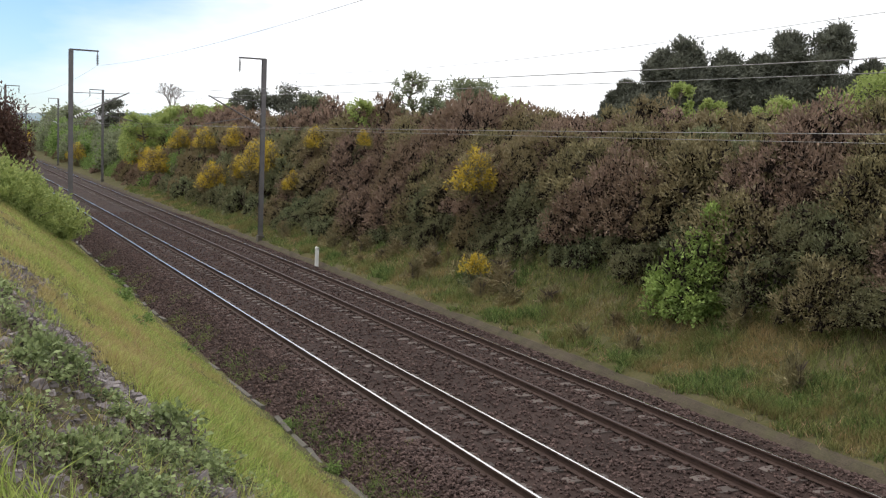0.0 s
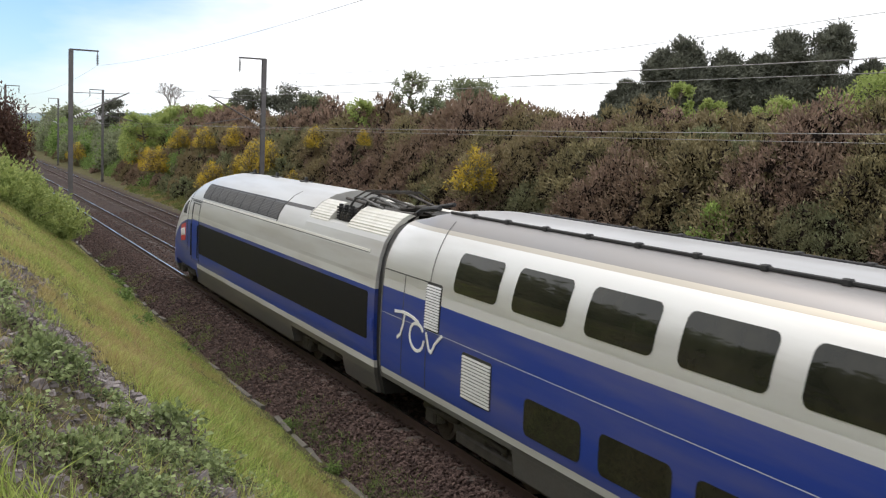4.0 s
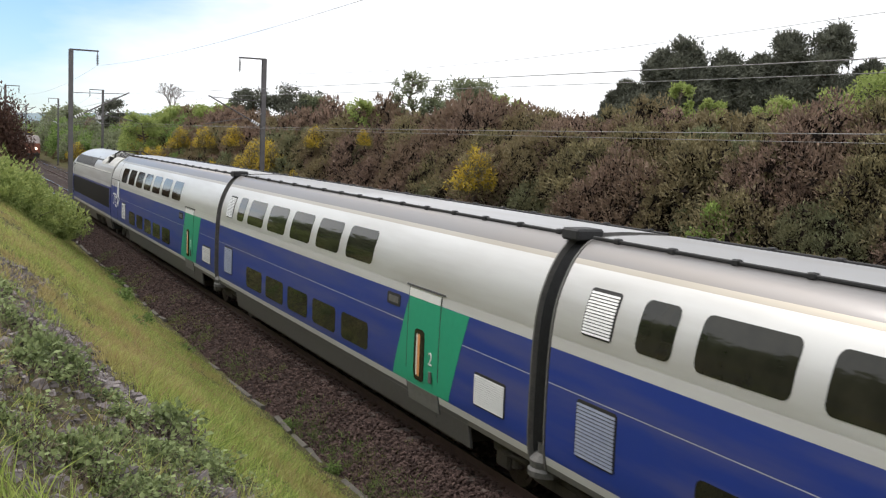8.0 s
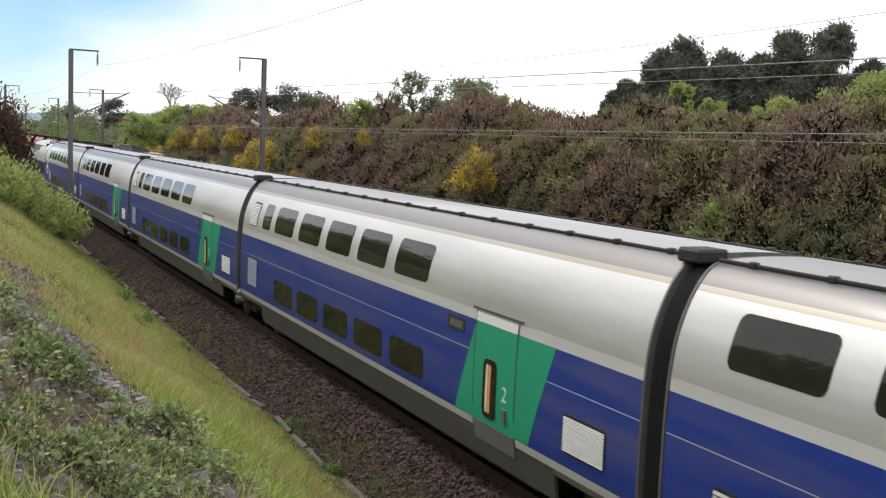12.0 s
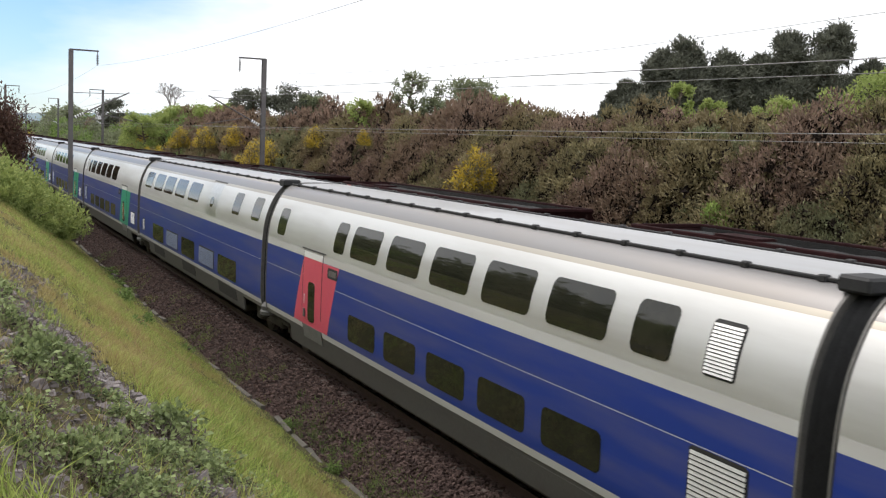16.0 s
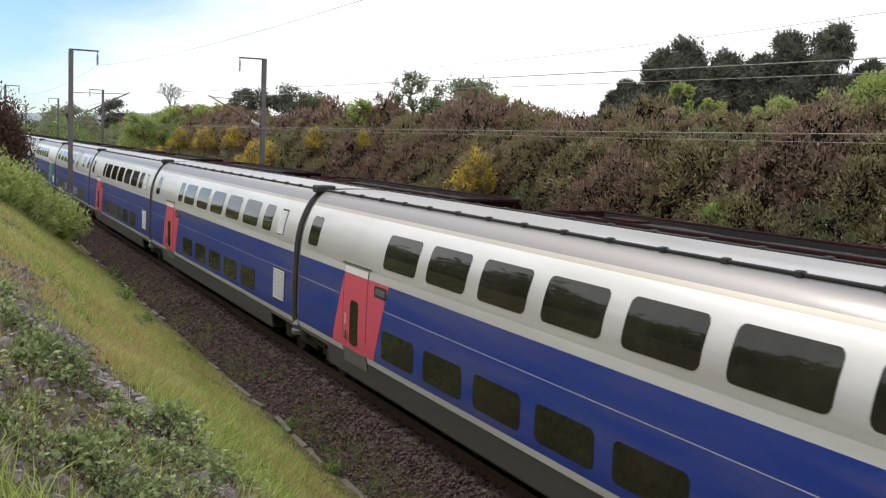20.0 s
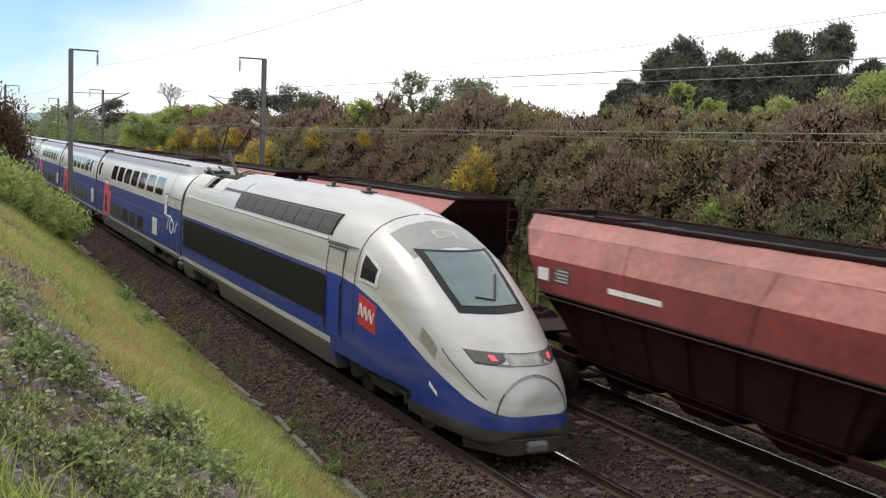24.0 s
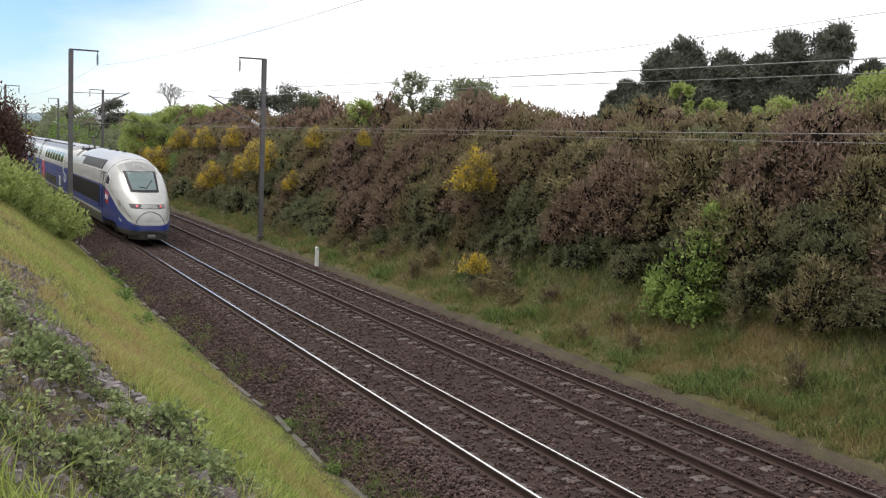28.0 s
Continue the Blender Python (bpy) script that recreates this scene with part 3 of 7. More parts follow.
def wheel_mesh():
    bm = bmesh.new()
    for s in (-1, 1):
        rod(bm, (s * 0.68, 0, 0), (s * 0.79, 0, 0), 0.46, 24)
        rod(bm, (s * 0.66, 0, 0), (s * 0.68, 0, 0), 0.49, 24)
        rod(bm, (s * 0.79, 0, 0), (s * 0.81, 0, 0), 0.36, 20)
        rod(bm, (s * 0.81, 0, 0), (s * 0.85, 0, 0), 0.13, 12)
        for k in range(6):
            a = k * math.pi / 3
            rod(bm, (s * 0.80, 0.2 * math.cos(a), 0.2 * math.sin(a)), (s * 0.83, 0.2 * math.cos(a), 0.2 * math.sin(a)), 0.025, 6)
    rod(bm, (-0.7, 0, 0), (0.7, 0, 0), 0.085, 12)
    me = bpy.data.meshes.new("wheelset")
    bmesh.ops.recalc_face_normals(bm, faces=bm.faces[:])
    bm.to_mesh(me)
    bm.free()
    me.materials.append(WHEEL)
    return me


WHEELSET = wheel_mesh()


def bogie(car, y, base=3.0, air=True):
    bm = bmesh.new()
    for s in (-1, 1):
        x = s * 1.02
        box(bm, x - 0.07, x + 0.07, y - base / 2 - 0.35, y + base / 2 + 0.35, 0.52, 0.70, 0.03)
        box(bm, x - 0.09, x + 0.09, y - 0.6, y + 0.6, 0.40, 0.62, 0.04)
        for e in (-1, 1):
            box(bm, x - 0.10, x + 0.10, y + e * base / 2 - 0.20, y + e * base / 2 + 0.20, 0.32, 0.62, 0.04)
            rod(bm, (x, y + e * (base / 2 - 0.34), 0.42), (x, y + e * (base / 2 - 0.34), 0.78), 0.10, 12)
            rod(bm, (x + s * 0.10, y + e * 0.35, 0.66), (x + s * 0.10, y + e * 1.35, 0.60), 0.045, 10)
    box(bm, -0.95, 0.95, y - 0.35, y + 0.35, 0.42, 0.66)
    b = part("bogie", bm, DARK_STEEL, car, "dark grimy bogie with springs and dampers")
    for e in (-1, 1):
        w = part("wheelset", WHEELSET, None, b, at=pose(0, y + e * base / 2, 0.46))
        WHEELS.append(w)
    if air:
        for s in (-1, 1):
            part("air_spring", loft([[(s * 1.24 + r * math.cos(t), y + r * math.sin(t), z) for t in [k * math.pi / 9 for k in range(18)]]
                                     for r, z in ((0.27, 0.70), (0.27, 0.78), (0.24, 0.82), (0.25, 0.92), (0.18, 1.0), (0.14, 1.02), (0.14, 1.16))]), SPRING_GREY, b, "dark grey air spring")


def text_mesh(word, size, material):
    cu = bpy.data.curves.new("mark", "FONT")
    cu.body, cu.size, cu.extrude = word, size, 0.003
    tmp = bpy.data.objects.new("mark", cu)
    scene.collection.objects.link(tmp)
    me = bpy.data.meshes.new_from_object(tmp.evaluated_get(bpy.context.evaluated_depsgraph_get()))
    bpy.data.objects.remove(tmp)
    me.materials.clear()
    me.materials.append(material)
    return me


DIGIT = {"1": text_mesh("1", 0.32, WHITE_MARK), "2": text_mesh("2", 0.32, WHITE_MARK)}


def coach_door(car, u, colour, digit, panel_after, s=-1):
    """A coach door u metres behind the leading end, on its slanting field of colour. panel_after: the plain panel trails the leaf."""
    name = "green" if colour is GREEN else "pink-red"
    # the field leans: its upper edge lies further back
    y1 = -(u - 0.62)
    d = part("door", side_panel(y1 - 2.32, y1, 1.055, 2.575, 0.0, 0.004, slant=0.62, sides=(s,)), colour, car, name + " coach entrance door")
    leaf = part("leaf", side_panel(-u - 1.28, -u - 0.02, 0.74, 2.72, 0.04, 0.010, sides=(s,)), [colour], d)
    # the leaf carries the livery's bands: sill, colour and upper stripe
    part("leaf_sill", side_panel(-u - 1.28, -u - 0.02, 0.74, 1.05, 0.0, 0.014, sides=(s,)), surf("grey_sill", (0.13, 0.13, 0.125), (0.2, 0.2, 0.19), rough=0.5), d)
    part("leaf_head", side_panel(-u - 1.28, -u - 0.02, 2.58, 2.72, 0.0, 0.014, sides=(s,)), WHITE_MARK, d)
    part("door_window", side_panel(-u - (0.86 if panel_after else 0.75), -u - (0.42 if panel_after else 0.33), 1.16, 2.06, 0.10, 0.018, sides=(s,)), GLASS, d)
    if colour is GREEN:
        part("window_curtain", side_panel(-u - 0.58, -u - 0.49, 1.24, 1.98, 0.02, 0.022, sides=(s,)), ORANGE_P, d, "orange strip seen in the door window")
        part("window_curtain", side_panel(-u - 0.48, -u - 0.43, 1.24, 1.98, 0.02, 0.022, sides=(s,)), WHITE_MARK, d)
    x = half_width(1.5) + 0.02
    hd = 0.14 if panel_after else 0.98
    part("door_handle", boxes((s * x - 0.015, s * x + 0.015, -u - hd - 0.10, -u - hd, 1.22, 1.42), bevel=0.01), GREY_STEEL, d)
    part("drip_rail", side_panel(-u - 1.42, -u + 0.12, 2.755, 2.785, 0.0, 0.02, sides=(s,)), SEAM, d)
    for yy in (-u, -u - 1.30):
        part("seam", side_panel(yy - 0.012, yy + 0.012, 0.74, 2.74, 0.0, 0.007, sides=(s,)), SEAM, d)
    m = part("class_mark", DIGIT[digit], None, d)
    m.matrix_basis = Matrix.Translation((s * (half_width(1.7) + 0.014), -u - hd + 0.06, 1.52)) @ Euler((radians(90), 0, radians(-90 if s < 0 else 90))).to_matrix().to_4x4()
    yd = -u - 1.52 - 0.42 if panel_after else -u + 0.68
    e = part("display", side_panel(yd - 0.30, yd + 0.30, 2.30, 2.52, 0.05, 0.010, sides=(s,)), RUBBER, d, "small dark destination display")
    part("display_glass", side_panel(yd - 0.22, yd + 0.22, 2.35, 2.47, 0.01, 0.014, sides=(s,)), GREY_STEEL, e)


def trailer(name, length, label, front_cut=0.21, rear_cut=0.21, taper_front=False, taper_rear=False):
    """A double-deck coach; its leading end is at y = 0, it runs back to -length."""
    car = thing(name, label, "train coach", "coaches of the passenger train")
    a, b = -front_cut, -length + rear_cut
    ys = [(a, 0.02, 0.03), (a - 0.04, 0.0, 0.0), (b + 0.04, 0.0, 0.0), (b, 0.02, 0.03)]
    if taper_front:
        ys = [(a, 0.30, 0.0), (a - 0.45, 0.22, 0), (a - 0.9, 0.11, 0), (a - 1.3, 0.03, 0), (a - 1.5, 0.0, 0), (b + 0.04, 0.0, 0.0), (b, 0.02, 0.03)]
    if taper_rear:
        ys = [(a, 0.02, 0.03), (a - 0.04, 0.0, 0.0), (b + 1.5, 0.0, 0.0), (b + 1.3, 0.03, 0), (b + 0.9, 0.11, 0), (b + 0.45, 0.22, 0), (b, 0.30, 0.0)]
    part("body", loft([ring(y, d, k) for y, d, k in ys]), TRAILER_PAINT, car, smooth=True).data.set_sharp_from_angle(angle=radians(35))
    # dark end frames and the bellows behind the trailing end
    rings = []
    for k in range(7):
        rings.append(ring(b - 0.058 * k - 0.02, 0.34 if taper_rear else 0.05, 0.16 if k % 2 else 0.07))
    part("gangway_bellows", loft(rings), RUBBER, car, "black ribbed rubber bellows between coaches")
    if not taper_rear:
        part("joint_box", boxes((-1.0, -0.55, b - 0.30, b + 0.12, 4.0, 4.17), bevel=0.03), RUBBER, car, "black cable box over the joint")
    for y in (a + 0.012, b + 0.022):
        part("end_frame", loft([ring(y, 0.33 if (taper_front and y > -1) or (taper_rear and y < -5) else 0.0, -0.012), ring(y - 0.035, 0.33 if (taper_front and y > -1) or (taper_rear and y < -5) else 0.0, -0.012)]), GREY_STEEL, car)
    if taper_front or taper_rear:
        e, d = (a, -1) if taper_front else (b, 1)
        for s in (-1, 1):
            part("panel_seam", side_panel(e + d * 2.03 - 0.012, e + d * 2.03 + 0.012, 1.1, 3.95, 0.0, 0.006, sides=(s,), nz=22), SEAM, car)
            part("panel_seam", side_panel(e + d * 1.0 - 0.01, e + d * 1.0 + 0.01, 1.1, 2.9, 0.0, 0.006, sides=(s,)), SEAM, car)
            part("panel_seam", side_panel(min(e + d * 0.05, e + d * 2.03), max(e + d * 0.05, e + d * 2.03), 2.895, 2.915, 0.0, 0.006, sides=(s,)), SEAM, car)
        part("cable_housing", boxes((-0.55, 0.30, min(e + d * 0.1, e + d * 1.0), max(e + d * 0.1, e + d * 1.0), 3.66, 3.97), bevel=0.05), RUBBER, car, "black cable housing on the roof end")
        part("roof_cable", rods(((-0.45, e + d * 0.3, 4.05), (-0.5, e - d * 0.35, 3.98), 0.05), ((-0.5, e - d * 0.35, 3.98), (-0.45, e - d * 1.1, 3.72), 0.05), ((-0.1, e + d * 0.2, 4.12), (-0.15, e - d * 0.6, 4.0), 0.04)), RUBBER, car)
    # under-floor boxes
    part("underframe", boxes((-1.15, 1.15, -length + 2.9, -2.9, 0.30, 0.5), bevel=0.03), DARK_STEEL, car)
    part("floor_pan", boxes((-1.2, 1.2, b + 0.1, a - 0.1, 0.80, 0.86)), DARK_STEEL, car)
    y0, y1 = (-length + (5.4 if taper_rear else 2.15)), (-5.2 if taper_front else -2.15)
    for s in (-1, 1):
        part("skirt", side_panel(y0, y1, 0.46, 0.925, 0.0, 0.0, 0.05, sides=(s,)), GREY_SKIRT, car, "dark grey side skirt")
        part("box_door", side_panel(y0 + 1.2, y0 + 3.4, 0.52, 0.86, 0.02, 0.004, sides=(s,)), GREY_SKIRT, car)
    # roof walk with the high-voltage line along both shoulders
    for s in (-1, 1):
        bm = bmesh.new()
        lo, hi = (b + 1.5 if taper_rear else b), (a - 1.5 if taper_front else a)
        box(bm, s * 0.80 - 0.022, s * 0.80 + 0.022, lo, hi, 4.045, 4.09, 0.01)
        y = lo + 0.4
        while y < hi:
            box(bm, s * 0.80 - 0.045, s * 0.80 + 0.045, y, y + 0.12, 4.03, 4.11, 0.015)
            y += 1.15
        part("roof_conduit", bm, RUBBER, car, "black roof conduit on clips")
    bogie(car, -length + 0.0)
    return car


def windows(car, spans, z0, z1, name="window", sides=(-1, 1)):
    for s in sides:
        for u0, u1 in spans:
            part(name, side_panel(-u1, -u0, z0, z1, 0.11, 0.007, sides=(s,), nz=12), GLASS, car, smooth=True).data.set_sharp_from_angle(angle=radians(50))


UP, LOW = (2.88, 3.52), (1.20, 1.74)


def second_class(lead):
    car = trailer("passenger_coach", 18.7, "silver and blue double-deck coach with a green door")
    windows(car, [(2.08, 2.76)] + [(3.17 + 1.91 * k, 4.64 + 1.91 * k) for k in range(5)], *UP)
    windows(car, [(3.40 + 1.86 * k, 4.88 + 1.86 * k) for k in range(5)], *LOW)
    grille(car, -1.60, -0.92, 2.88, 3.5, 14)
    grille(car, -1.88, -0.98, 1.28, 2.05, 15, bars=PALE_BLUE)
    grille(car, -17.80, -16.80, 1.25, 1.78, 14)
    coach_door(car, 14.2, GREEN, "2", False)
    return car


def first_class(lead):
    car = trailer("passenger_coach", 18.7, "silver and blue double-deck coach with a pink-red door")
    windows(car, [(0.94, 1.57), (5.02, 5.65)] + [(6.02 + 1.91 * k, 7.47 + 1.91 * k) for k in range(5)] + [(15.62, 16.4)], *UP)
    windows(car, [(6.18 + 1.90 * k, 7.62 + 1.90 * k) for k in range(5)], *LOW)
    grille(car, -17.50, -16.97, 2.88, 3.5, 14)
    grille(car, -17.85, -16.9, 1.28, 2.08, 13)
    coach_door(car, 3.2, RED, "1", True)
    return car


def bar_coach():
    car = trailer("bar_coach", 18.7, "silver and blue double-deck bar coach without a passenger door")
    windows(car, [(1.1, 2.5), (3.05, 4.65), (5.0, 6.6), (7.0, 8.6), (9.15, 10.75), (15.05, 15.85), (17.1, 17.9)], 3.02, 3.62)
    windows(car, [(3.3, 5.4), (8.6, 10.6), (13.8, 15.95)], 1.12, 1.72)
    for u0, u1 in ((3.3, 5.3), (8.5, 10.5), (13.7, 15.8)):
        part("skirt_panel", side_panel(-u1, -u0, 0.58, 0.90, 0.02, 0.006), LOUVRE, car)
    grille(car, -8.0, -6.0, 1.15, 1.72, 10, bars=DULL_BARS)
    grille(car, -13.3, -11.3, 1.15, 1.72, 10, bars=DULL_BARS)
    h = part("service_hatch", side_panel(-13.3, -12.0, 2.76, 3.75, 0.03, 0.004), SILVER_P, car, "silver service hatch with a small round window")
    part("hatch_window", side_panel(-12.75, -12.35, 3.02, 3.32, 0.14, 0.010), GLASS, h)
    part("hatch_rail", side_panel(-13.4, -11.9, 3.78, 3.81, 0.0, 0.015), SEAM, h)
    grille(car, -1.5, -1.1, 1.25, 1.75, 8)
    return car


def swirl(car, y, s=-1):
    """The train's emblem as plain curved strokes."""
    bm = bmesh.new()

    def stroke(pts, w):
        for (a, b), (c, d) in zip(pts, pts[1:]):
            x = half_width(b) + 0.012
            n = Vector((c - a, d - b))
            if n.length == 0:
                continue
            n = Vector((-n.y, n.x)).normalized() * w / 2
            q = [(a + n.x, b + n.y), (c + n.x, d + n.y), (c - n.x, d - n.y), (a - n.x, b - n.y)]
            v = [bm.verts.new((s * x, y + s * p, h)) for p, h in q]
            w2 = [bm.verts.new((s * (x - 0.012), y + s * p, h)) for p, h in q]
            bm.faces.new(v)
            for i in range(4):
                bm.faces.new((v[i], v[(i + 1) % 4], w2[(i + 1) % 4], w2[i]))

    stroke([(-0.95, 2.20), (-0.55, 2.24), (-0.2, 2.22), (0.1, 2.16)], 0.055)
    stroke([(-0.50, 2.22), (-0.56, 2.0), (-0.66, 1.82), (-0.8, 1.74)], 0.055)
    stroke([(0.30 * math.cos(t) + 0.05, 1.90 + 0.24 * math.sin(t)) for t in [0.6 + 0.33 * k for k in range(18)]], 0.055)
    stroke([(0.42, 2.05), (0.56, 1.78), (0.66, 1.74), (0.80, 1.92), (1.05, 2.10)], 0.055)
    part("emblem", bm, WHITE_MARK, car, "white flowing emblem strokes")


def end_coach(rear):
    car = trailer("end_coach", 21.65, "silver and blue double-deck end coach beside the power car", taper_front=not rear, taper_rear=rear,
                  front_cut=0.20, rear_cut=0.06 if rear else 0.20)
    if rear:
        windows(car, [(0.68, 1.35)] + [(5.13 + 1.91 * k, 6.60 + 1.91 * k) for k in range(7)], *UP)
        windows(car, [(5.30 + 1.88 * k, 6.76 + 1.88 * k) for k in range(5)], *LOW)
        coach_door(car, 3.2, RED, "1", True)
        grille(car, -19.25, -18.72, 2.22, 3.0, 16)
        grille(car, -17.4, -16.4, 1.27, 2.0, 13)
        swirl(car, -20.0)
        part("rear_bogie_cover", side_panel(-21.2, -21.0, 0.9, 2.5, 0.0, 0.004), BLUE_P, car)
        bogie(car, -18.35, air=False)
    else:
        windows(car, [(3.10 + 1.91 * k, 4.55 + 1.91 * k) for k in range(7)], *UP)
        windows(car, [(5.6 + 1.88 * k, 7.06 + 1.88 * k) for k in range(5)], *LOW)
        coach_door(car, 17.1, GREEN, "2", False)
        grille(car, -2.72, -2.12, 2.10, 2.92, 16)
        grille(car, -4.6, -3.6, 1.25, 2.0, 13)
        grille(car, -20.9, -19.8, 1.25, 1.78, 9)
        swirl(car, -1.8)
        bogie(car, -3.3, air=False)
    return car


# ---- power cars ----
def blunt(n):
    """The tip of the nose is blunt: stations ahead of 0.9 m are drawn together."""
    return n if n >= 0.9 else 0.32 + n * 0.58 / 0.9


NN = tuple(blunt(n) for n in (0.0, 0.03, 0.1, 0.35, 0.7, 1.1, 1.6, 2.1, 2.7, 3.4, 3.9, 4.8, 5.7, 7.0, 9.0))
NT = (1.10, 1.20, 1.30, 1.52, 1.74, 1.96, 2.21, 2.46, 2.80, 3.20, 3.43, 3.72, 3.90, 4.03, 4.08)
NW = (0.34, 0.45, 0.56, 0.73, 0.87, 0.99, 1.11, 1.20, 1.29, 1.36, 1.40, 1.435, 1.445, 1.448, 1.448)
NB = (0.60, 0.52, 0.45, 0.36, 0.33, 0.32, 0.33, 0.35, 0.38, 0.41, 0.42, 0.42, 0.42, 0.42, 0.42)
BOGIE_CUTS = ((2.7, 6.35), (16.7, 20.2))
QW = (0.0, 0.17, 0.40, 0.62, 0.78, 0.88, 0.945, 0.985, 1.0, 1.0, 0.99, 0.96, 0.90)      # half section from the crown downwards
QZ = (1.0, 0.992, 0.97, 0.925, 0.865, 0.80, 0.72, 0.62, 0.50, 0.36, 0.22, 0.10, 0.0)


def shell_at(n, a):
    """A point of the power car's skin n metres behind the nose; a from 0 (crown) to 1 (sill), negative for the -x side."""
    k = abs(a) * (len(QW) - 1)
    idx = list(range(len(QW)))
    w, z = float(np.interp(k, idx, QW)), float(np.interp(k, idx, QZ))
    top, hw, bot = (float(np.interp(n, NN, t)) for t in (NT, NW, NB))
    if n < 2.2:
        z = z ** (1 + 1.5 * (2.2 - n) / 2.2)
    return Vector(((-1 if a < 0 else 1) * w * hw, -n, bot + z * (top - bot)))


def shell_normal(n, a):
    e = 0.01
    u = shell_at(n + e, a) - shell_at(max(0.32, n - e), a)
    v = shell_at(n, a + e) - shell_at(n, a - e)
    r = u.cross(v)
    r.normalize()
    c = Vector((0, -n, 1.9))
    return r if r.dot(shell_at(n, a) - c) > 0 else -r


def shell_patch(n0, n1, a0, a1, off=0.01, nu=8, nv=8, cut=0.0, thick=0.02):
    """A panel lying on the nose; cut narrows it towards n0."""
    bm = bmesh.new()
    f, b = [], []
    for i in range(nu + 1):
        n = n0 + (n1 - n0) * i / nu
        k = 1 - cut * (1 - i / nu)
        row, back = [], []
        for j in range(nv + 1):
            mid = (a0 + a1) / 2
            a = mid + (a0 + (a1 - a0) * j / nv - mid) * k
            p, q = shell_at(n, a), shell_normal(n, a)
            row.append(bm.verts.new(p + q * off))
            back.append(bm.verts.new(p - q * thick))
        f.append(row)
        b.append(back)
    for i in range(nu):
        for j in range(nv):
            bm.faces.new((f[i][j], f[i][j + 1], f[i + 1][j + 1], f[i + 1][j]))
        bm.faces.new((f[i][0], f[i + 1][0], b[i + 1][0], b[i][0]))
        bm.faces.new((f[i][nv], f[i + 1][nv], b[i + 1][nv], b[i][nv]))
    for j in range(nv):
        bm.faces.new((f[0][j], f[0][j + 1], b[0][j + 1], b[0][j]))
        bm.faces.new((f[nu][j], f[nu][j + 1], b[nu][j + 1], b[nu][j]))
    return bm


def level_patch(z0, z1, a0, a1, off=0.01, nu=8, nv=8, thick=0.02):
    """A panel on the nose whose lower and upper edges run level."""
    bm = bmesh.new()
    f, b = [], []
    for i in range(nu + 1):
        z = z0 + (z1 - z0) * i / nu
        row, back = [], []
        for j in range(nv + 1):
            a = a0 + (a1 - a0) * j / nv
            lo, hi = 0.32, 8.0
            for _ in range(24):
                m = (lo + hi) / 2
                if shell_at(m, a).z < z:
                    lo = m
                else:
                    hi = m
            p, q = shell_at(lo, a), shell_normal(lo, a)
            row.append(bm.verts.new(p + q * off))
            back.append(bm.verts.new(p - q * thick))
        f.append(row)
        b.append(back)
    for i in range(nu):
        for j in range(nv):
            bm.faces.new((f[i][j], f[i][j + 1], f[i + 1][j + 1], f[i + 1][j]))
        bm.faces.new((f[i][0], f[i + 1][0], b[i + 1][0], b[i][0]))
        bm.faces.new((f[i][nv], f[i + 1][nv], b[i + 1][nv], b[i][nv]))
    for j in range(nv):
        bm.faces.new((f[0][j], f[0][j + 1], b[0][j + 1], b[0][j]))
        bm.faces.new((f[nu][j], f[nu][j + 1], b[nu][j + 1], b[nu][j]))
    return bm


SZ0, SZ1 = 2.40, 3.20      # the windscreen's lower and upper edge


def shell_width(z):
    top, bot = 4.08, 0.42
    t = (z - bot) / (top - bot)
    return 1.448 * float(np.interp(-t, [-q for q in QZ], QW))


def pantograph(car, y, raised):
    p = part("pantograph", boxes((-0.55, 0.55, y - 0.75, y + 0.75, 3.72, 3.80), bevel=0.01), DARK_STEEL, car, "raised single-arm pantograph" if raised else "folded single-arm pantograph")
    for sx in (-0.45, 0.45):
        for sy in (-0.6, 0.6):
            bm = bmesh.new()
            rod(bm, (sx, y + sy, 3.5), (sx, y + sy, 3.74), 0.04, 8)
            for k in range(3):
                rod(bm, (sx, y + sy, 3.56 + 0.06 * k), (sx, y + sy, 3.585 + 0.06 * k), 0.085, 10)
            part("insulator", bm, DARK_STEEL, p)
    if raised:
        knee, head = (0, y - 1.55, 4.66), (0, y - 0.25, 5.48)
    else:
        knee, head = (0, y - 1.5, 3.95), (0, y + 0.3, 4.12)
    part("lower_arm", rods(((0, y - 0.25, 3.82), knee, 0.065), ((0.12, y + 0.55, 3.86), (0.1, knee[1], knee[2] - 0.06), 0.02)), DARK_STEEL, p)
    part("upper_arm", rods(((-0.25, knee[1], knee[2]), (-0.38, head[1], head[2]), 0.028), ((0.25, knee[1], knee[2]), (0.38, head[1], head[2]), 0.028), ((-0.25, knee[1], knee[2]), (0.25, knee[1], knee[2]), 0.04)), DARK_STEEL, p)
    bm = bmesh.new()
    for d in (-0.2, 0.2):
        box(bm, -0.55, 0.55, head[1] + d - 0.03, head[1] + d + 0.03, head[2] + 0.02, head[2] + 0.07)
        for s in (-1, 1):
            rod(bm, (s * 0.55, head[1] + d, head[2] + 0.045), (s * 0.82, head[1] + d, head[2] - 0.12), 0.02, 6)
    rod(bm, (-0.4, head[1] - 0.2, head[2]), (-0.4, head[1] + 0.2, head[2]), 0.02, 6)
    rod(bm, (0.4, head[1] - 0.2, head[2]), (0.4, head[1] + 0.2, head[2]), 0.02, 6)
    part("contact_head", bm, DARK_STEEL, p)


